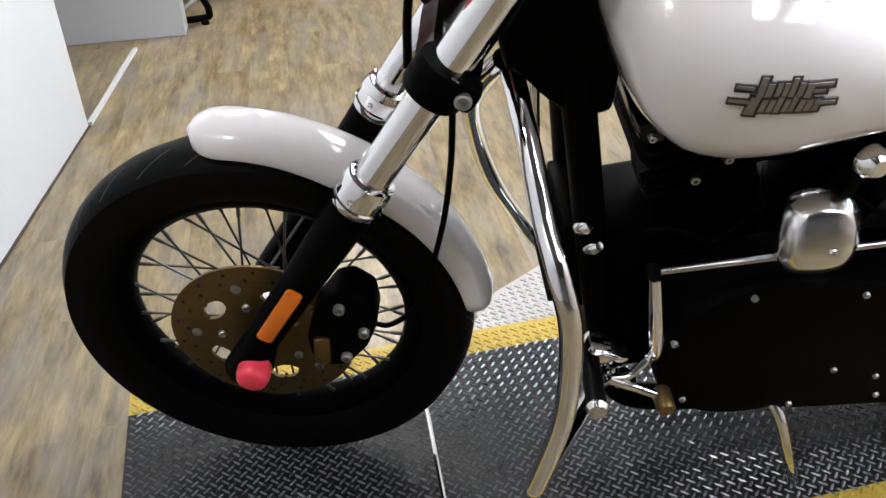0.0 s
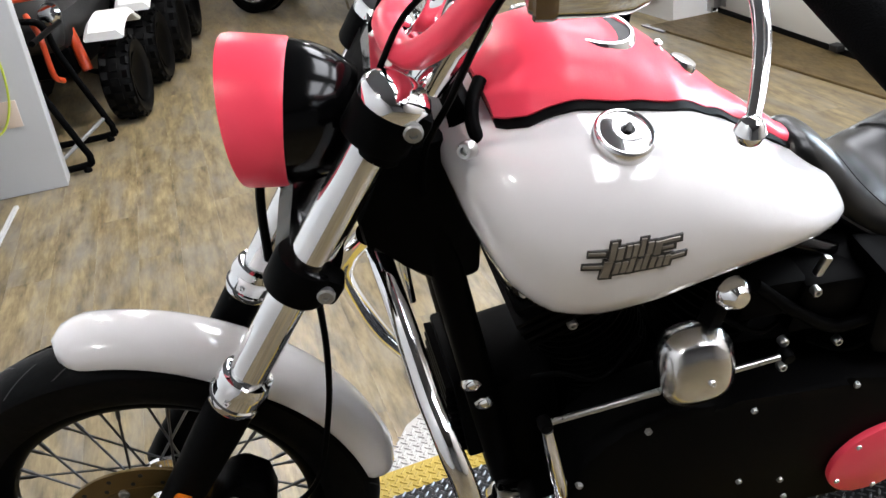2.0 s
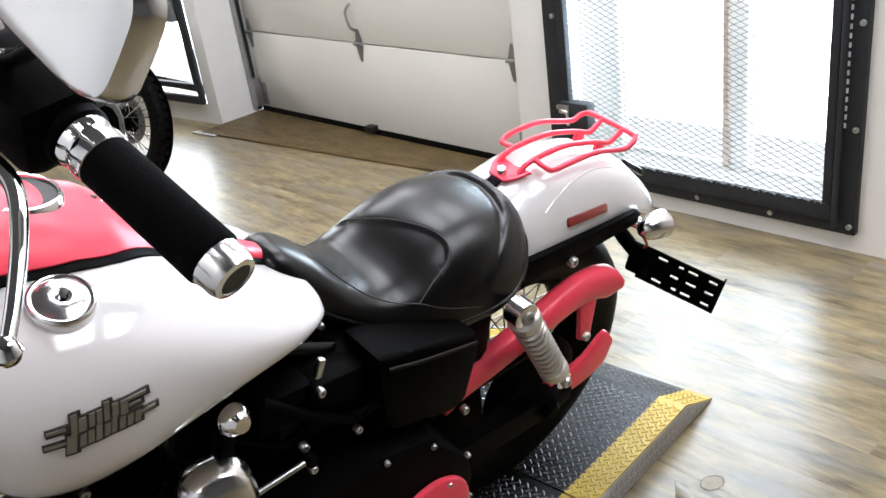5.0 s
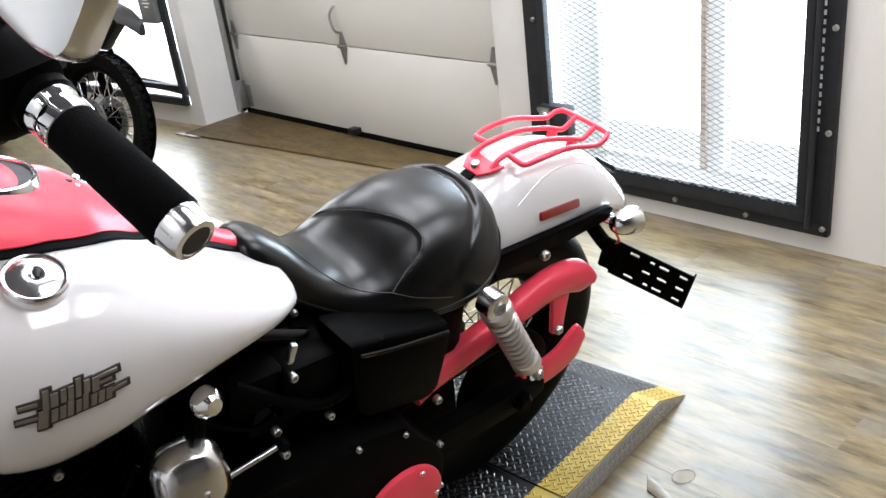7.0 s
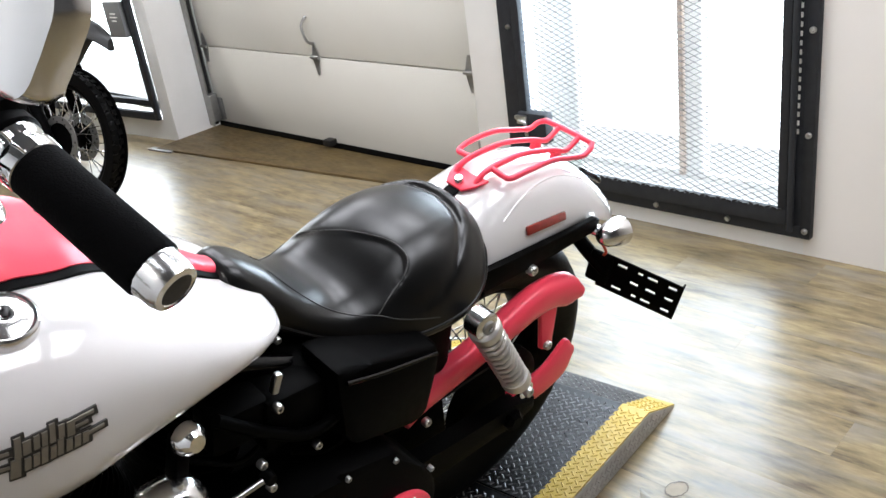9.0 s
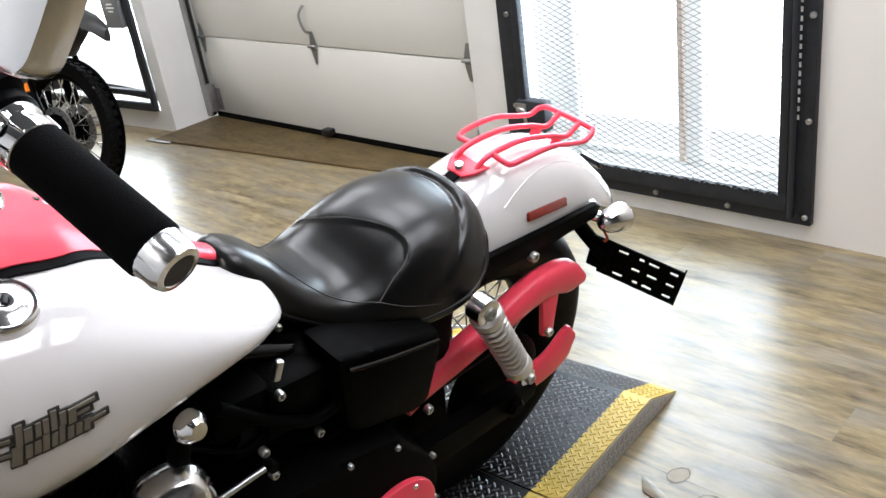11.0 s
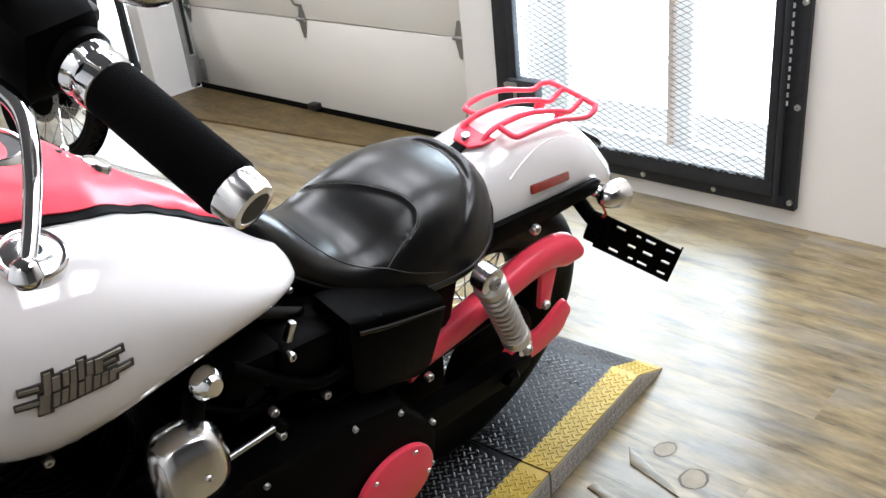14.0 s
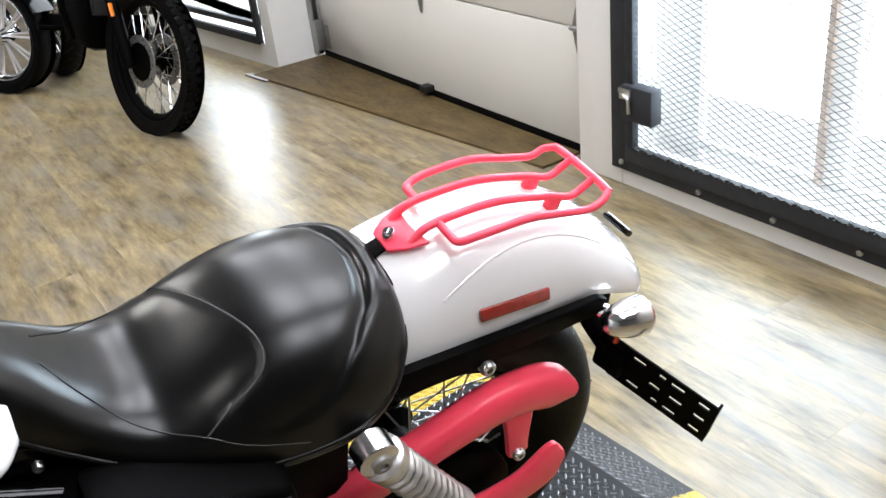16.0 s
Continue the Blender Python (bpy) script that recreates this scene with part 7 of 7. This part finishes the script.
def cruiser(at, h, label, body):
    b = thing("cruiser_motorcycle", label, "motorcycle", heading(at, h) @ Matrix.Rotation(radians(8), 4, "X"))
    for x, name in ((0.0, "front_wheel"), (1.62, "rear_wheel")):
        r = 0.305
        w = part(name, rim_mesh(0.238, 0.045), CHROME, b, "chromed cast wheel")
        w.matrix_basis = Matrix.Translation((x, 0, r))
        part("tyre", tyre_mesh(r, 0.064, 0.242), RUBBER, w, "black rubber tyre", smooth=60)
        part("hub", lathe([(0.03, -0.06), (0.05, -0.05), (0.045, 0.05), (0.03, 0.06)], 24, None, UPRIGHT), CHROME, w)
        for k in range(10):
            for d in (-0.055, 0.055):
                a = 2 * math.pi * k / 10 + d
                part("spoke", rod((0.04 * math.cos(a), 0, 0.04 * math.sin(a)), (0.225 * math.cos(a + d * 0.4), 0, 0.225 * math.sin(a + d * 0.4)), 0.0075, 8), SILVER, w)
    for s in (-1, 1):
        part("fork_leg", lathe([(0.03, 0), (0.034, 0.02), (0.032, 0.36), (0.026, 0.37), (0.026, 0.74)], 20, None, along((0.01, s * 0.11, 0.29), (0.36, s * 0.11, 0.92))[0]), CHROME, b, "chromed fork leg")
        part("saddlebag", box((0.50, 0.18, 0.30), (1.55, s * 0.27, 0.55), None, 0.06), body, b)
        part("exhaust_pipe", rod((0.75, s * 0.19, 0.26), (1.95, s * 0.21, 0.26), 0.042, 18), CHROME, b, "chromed exhaust pipe")
        part("grip", rod((0.55, s * 0.30, 1.12), (0.62, s * 0.42, 1.10), 0.018), GRIP_RUBBER, b)
    rings = []
    for k in range(15):
        a = radians(20 + 150 * k / 14)
        rings.append([Vector((-0.352 * math.cos(a), y, 0.315 + rr * math.sin(a) + (0 if True else 0))) for y, rr in ((-0.085, 0.325), (-0.07, 0.35), (0, 0.36), (0.07, 0.35), (0.085, 0.325), (0, 0.345))])
    part("front_fender", rings_to_mesh(rings), body, b, "black front fender")
    part("engine", lathe([(0.10, -0.17), (0.19, -0.15), (0.19, 0.15), (0.10, 0.17)], 28, None, Matrix.Translation((0.78, 0, 0.36)) @ UPRIGHT), BLACK_SATIN, b)
    for lean, x in ((-22, 0.72), (22, 0.86)):
        m = Matrix.Translation((x, 0, 0.46)) @ Matrix.Rotation(radians(lean), 4, "Y")
        prof = [v for k in range(9) for v in ((0.07, 0.03 * k), (0.095, 0.03 * k + 0.004), (0.095, 0.03 * k + 0.011), (0.07, 0.03 * k + 0.015))]
        part("cylinder", lathe(prof, 20, None, m), STEEL, b, "bright finned cylinder")
    part("air_cleaner", lathe([(0.06, 0), (0.10, 0.01), (0.10, 0.05), (0.07, 0.06)], 26, None, along((0.80, -0.13, 0.62), (0.80, -0.3, 0.62))[0]), CHROME, b)
    part("tank", box((0.52, 0.32, 0.24), (0.72, 0, 0.88), Euler((0, 0.08, 0)).to_matrix(), 0.09), body, b, "dark glossy fuel tank")
    part("seat", box((0.66, 0.30, 0.12), (1.22, 0, 0.74), None, 0.05), LEATHER, b)
    part("rear_fender", box((0.52, 0.20, 0.22), (1.68, 0, 0.66), None, 0.08), body, b)
    part("headlight", lathe([(0.02, -0.16), (0.07, -0.13), (0.10, -0.04), (0.105, 0.0), (0.08, 0.02), (0.01, 0.028)], 28, None, along((0.22, 0, 0.92), (0.0, 0, 0.90))[0]), CHROME, b, "chromed headlight")
    part("handlebar", tube([(0.62, -0.42, 1.10), (0.50, -0.26, 1.14), (0.38, -0.09, 1.02), (0.38, 0.09, 1.02), (0.50, 0.26, 1.14), (0.62, 0.42, 1.10)], 0.014, 10), CHROME, b)
    part("frame", tube([(0.40, 0, 0.95), (0.52, 0, 0.50), (0.62, 0, 0.20), (1.05, 0, 0.18), (1.15, 0, 0.6)], 0.022, 10), BLACK_SATIN, b)
    part("side_stand", rod((0.85, -0.10, 0.22), (0.92, -0.24, 0.008), 0.010), CHROME, b)


cruiser((1.67, 4.27, 0), (0.57, -0.82), "dark cruiser motorcycle with bright cast wheels", BLACK_GLOSS)
cruiser((0.92, 6.10, 0), (0.75, -0.66), "black cruiser motorcycle parked at the back", BLACK_GLOSS)


def shelf_unit():
    s = thing("shelf_unit", "white open shelf unit holding black parts cases", "shelf", pose(2.40, 4.62, 0))
    part("plinth", box((0.34, 1.9, 0.09), (0.17, 0.95, 0.045), None, 0.004), TRIM_PAINT, s)
    for y in (0.012, 0.64, 1.27, 1.888):
        part("upright", box((0.36, 0.024, 2.0), (0.18, y, 1.0), None, 0.003), TRIM_PAINT, s)
    for z in (0.10, 0.46, 0.86, 1.26, 1.66, 1.99):
        for y in (0.326, 0.955, 1.579):
            part("board", box((0.35, 0.59, 0.022), (0.178, y, z), None, 0.003), TRIM_PAINT, s)
    part("back", box((0.01, 1.86, 1.9), (0.352, 0.95, 1.03)), TRIM_PAINT, s)
    return s


shelf_unit()


def case_box(x, y, z, sx, sy, sz):
    c = thing("parts_case", "black plastic parts case on a white shelf", "case", pose(x, y, z), "cases on the shelf unit")
    part("base", box((sx, sy, sz * 0.62), (0, 0, sz * 0.31), None, 0.012), BLACK_PLASTIC, c)
    part("lid", box((sx * 1.02, sy * 1.02, sz * 0.36), (0, 0, sz * 0.81), None, 0.014), BLACK_PLASTIC, c)
    part("latch", box((0.012, 0.05, 0.04), (-sx / 2 - 0.006, 0, sz * 0.6), None, 0.003), DULL_STEEL, c)


for y, z, sy, sz in ((4.93, 0.112, 0.42, 0.26), (5.57, 0.112, 0.40, 0.25), (4.94, 0.472, 0.44, 0.30), (5.58, 0.472, 0.36, 0.22), (6.2, 0.112, 0.42, 0.26), (4.92, 0.872, 0.4, 0.24)):
    case_box(2.57, y, z, 0.28, sy, sz)


# dark worn patches in the boards
def stain(x, y, r, squash, seed):
    """A worn knot: a ragged dark ring round a scuffed middle."""
    rng = random.Random(seed)
    outer, inner = [], []
    for k in range(26):
        a = 2 * math.pi * k / 26
        rr = r * (0.93 + 0.10 * rng.random() + 0.07 * math.sin(2 * a + seed))
        share = 0.78 + 0.05 * rng.random() + 0.12 * math.sin(a + seed) ** 2
        outer.append((x + rr * math.cos(a), y + rr * squash * math.sin(a)))
        inner.append((x + rr * share * math.cos(a), y + rr * share * squash * math.sin(a)))
    bm = bmesh.new()
    vo, vi = [[bm.verts.new((u, v, 0.0008)) for u, v in ring] for ring in (outer, inner)]
    for k in range(26):
        bm.faces.new((vo[k], vo[(k + 1) % 26], vi[(k + 1) % 26], vi[k]))
    mark = tagged(part("floor_stain", bm, STAIN, smooth=0), "dark worn knot in the floor boards", "stain", "", "structure")
    part("worn_middle", slab(inner, 0.0002, 0.0005, 2), WORN_PATCH, mark, smooth=0)


for k, (x, y, r) in enumerate(((1.815, -0.471, 0.032), (1.762, -0.572, 0.040), (1.60, -0.52, 0.03))):
    stain(x, y, r, 0.75, k + 3)

# a lifted tongue of vinyl between the knots
tagged(part("floor_flap", slab([(1.772, -0.400), (1.722, -0.432), (1.688, -0.575), (1.712, -0.545)], 0.0004, 0.0045, 2, bevel=0.0015), PLANK), "lifted tongue of the vinyl floor beside the lift", "floor flap", "", "structure")
tagged(part("floor_flap", slab([(1.60, -0.395), (1.585, -0.46), (1.60, -0.475), (1.625, -0.40)], 0.0004, 0.004, 2, bevel=0.0015), PLANK), "lifted tongue of the vinyl floor beside the lift", "floor flap", "", "structure")

planks()
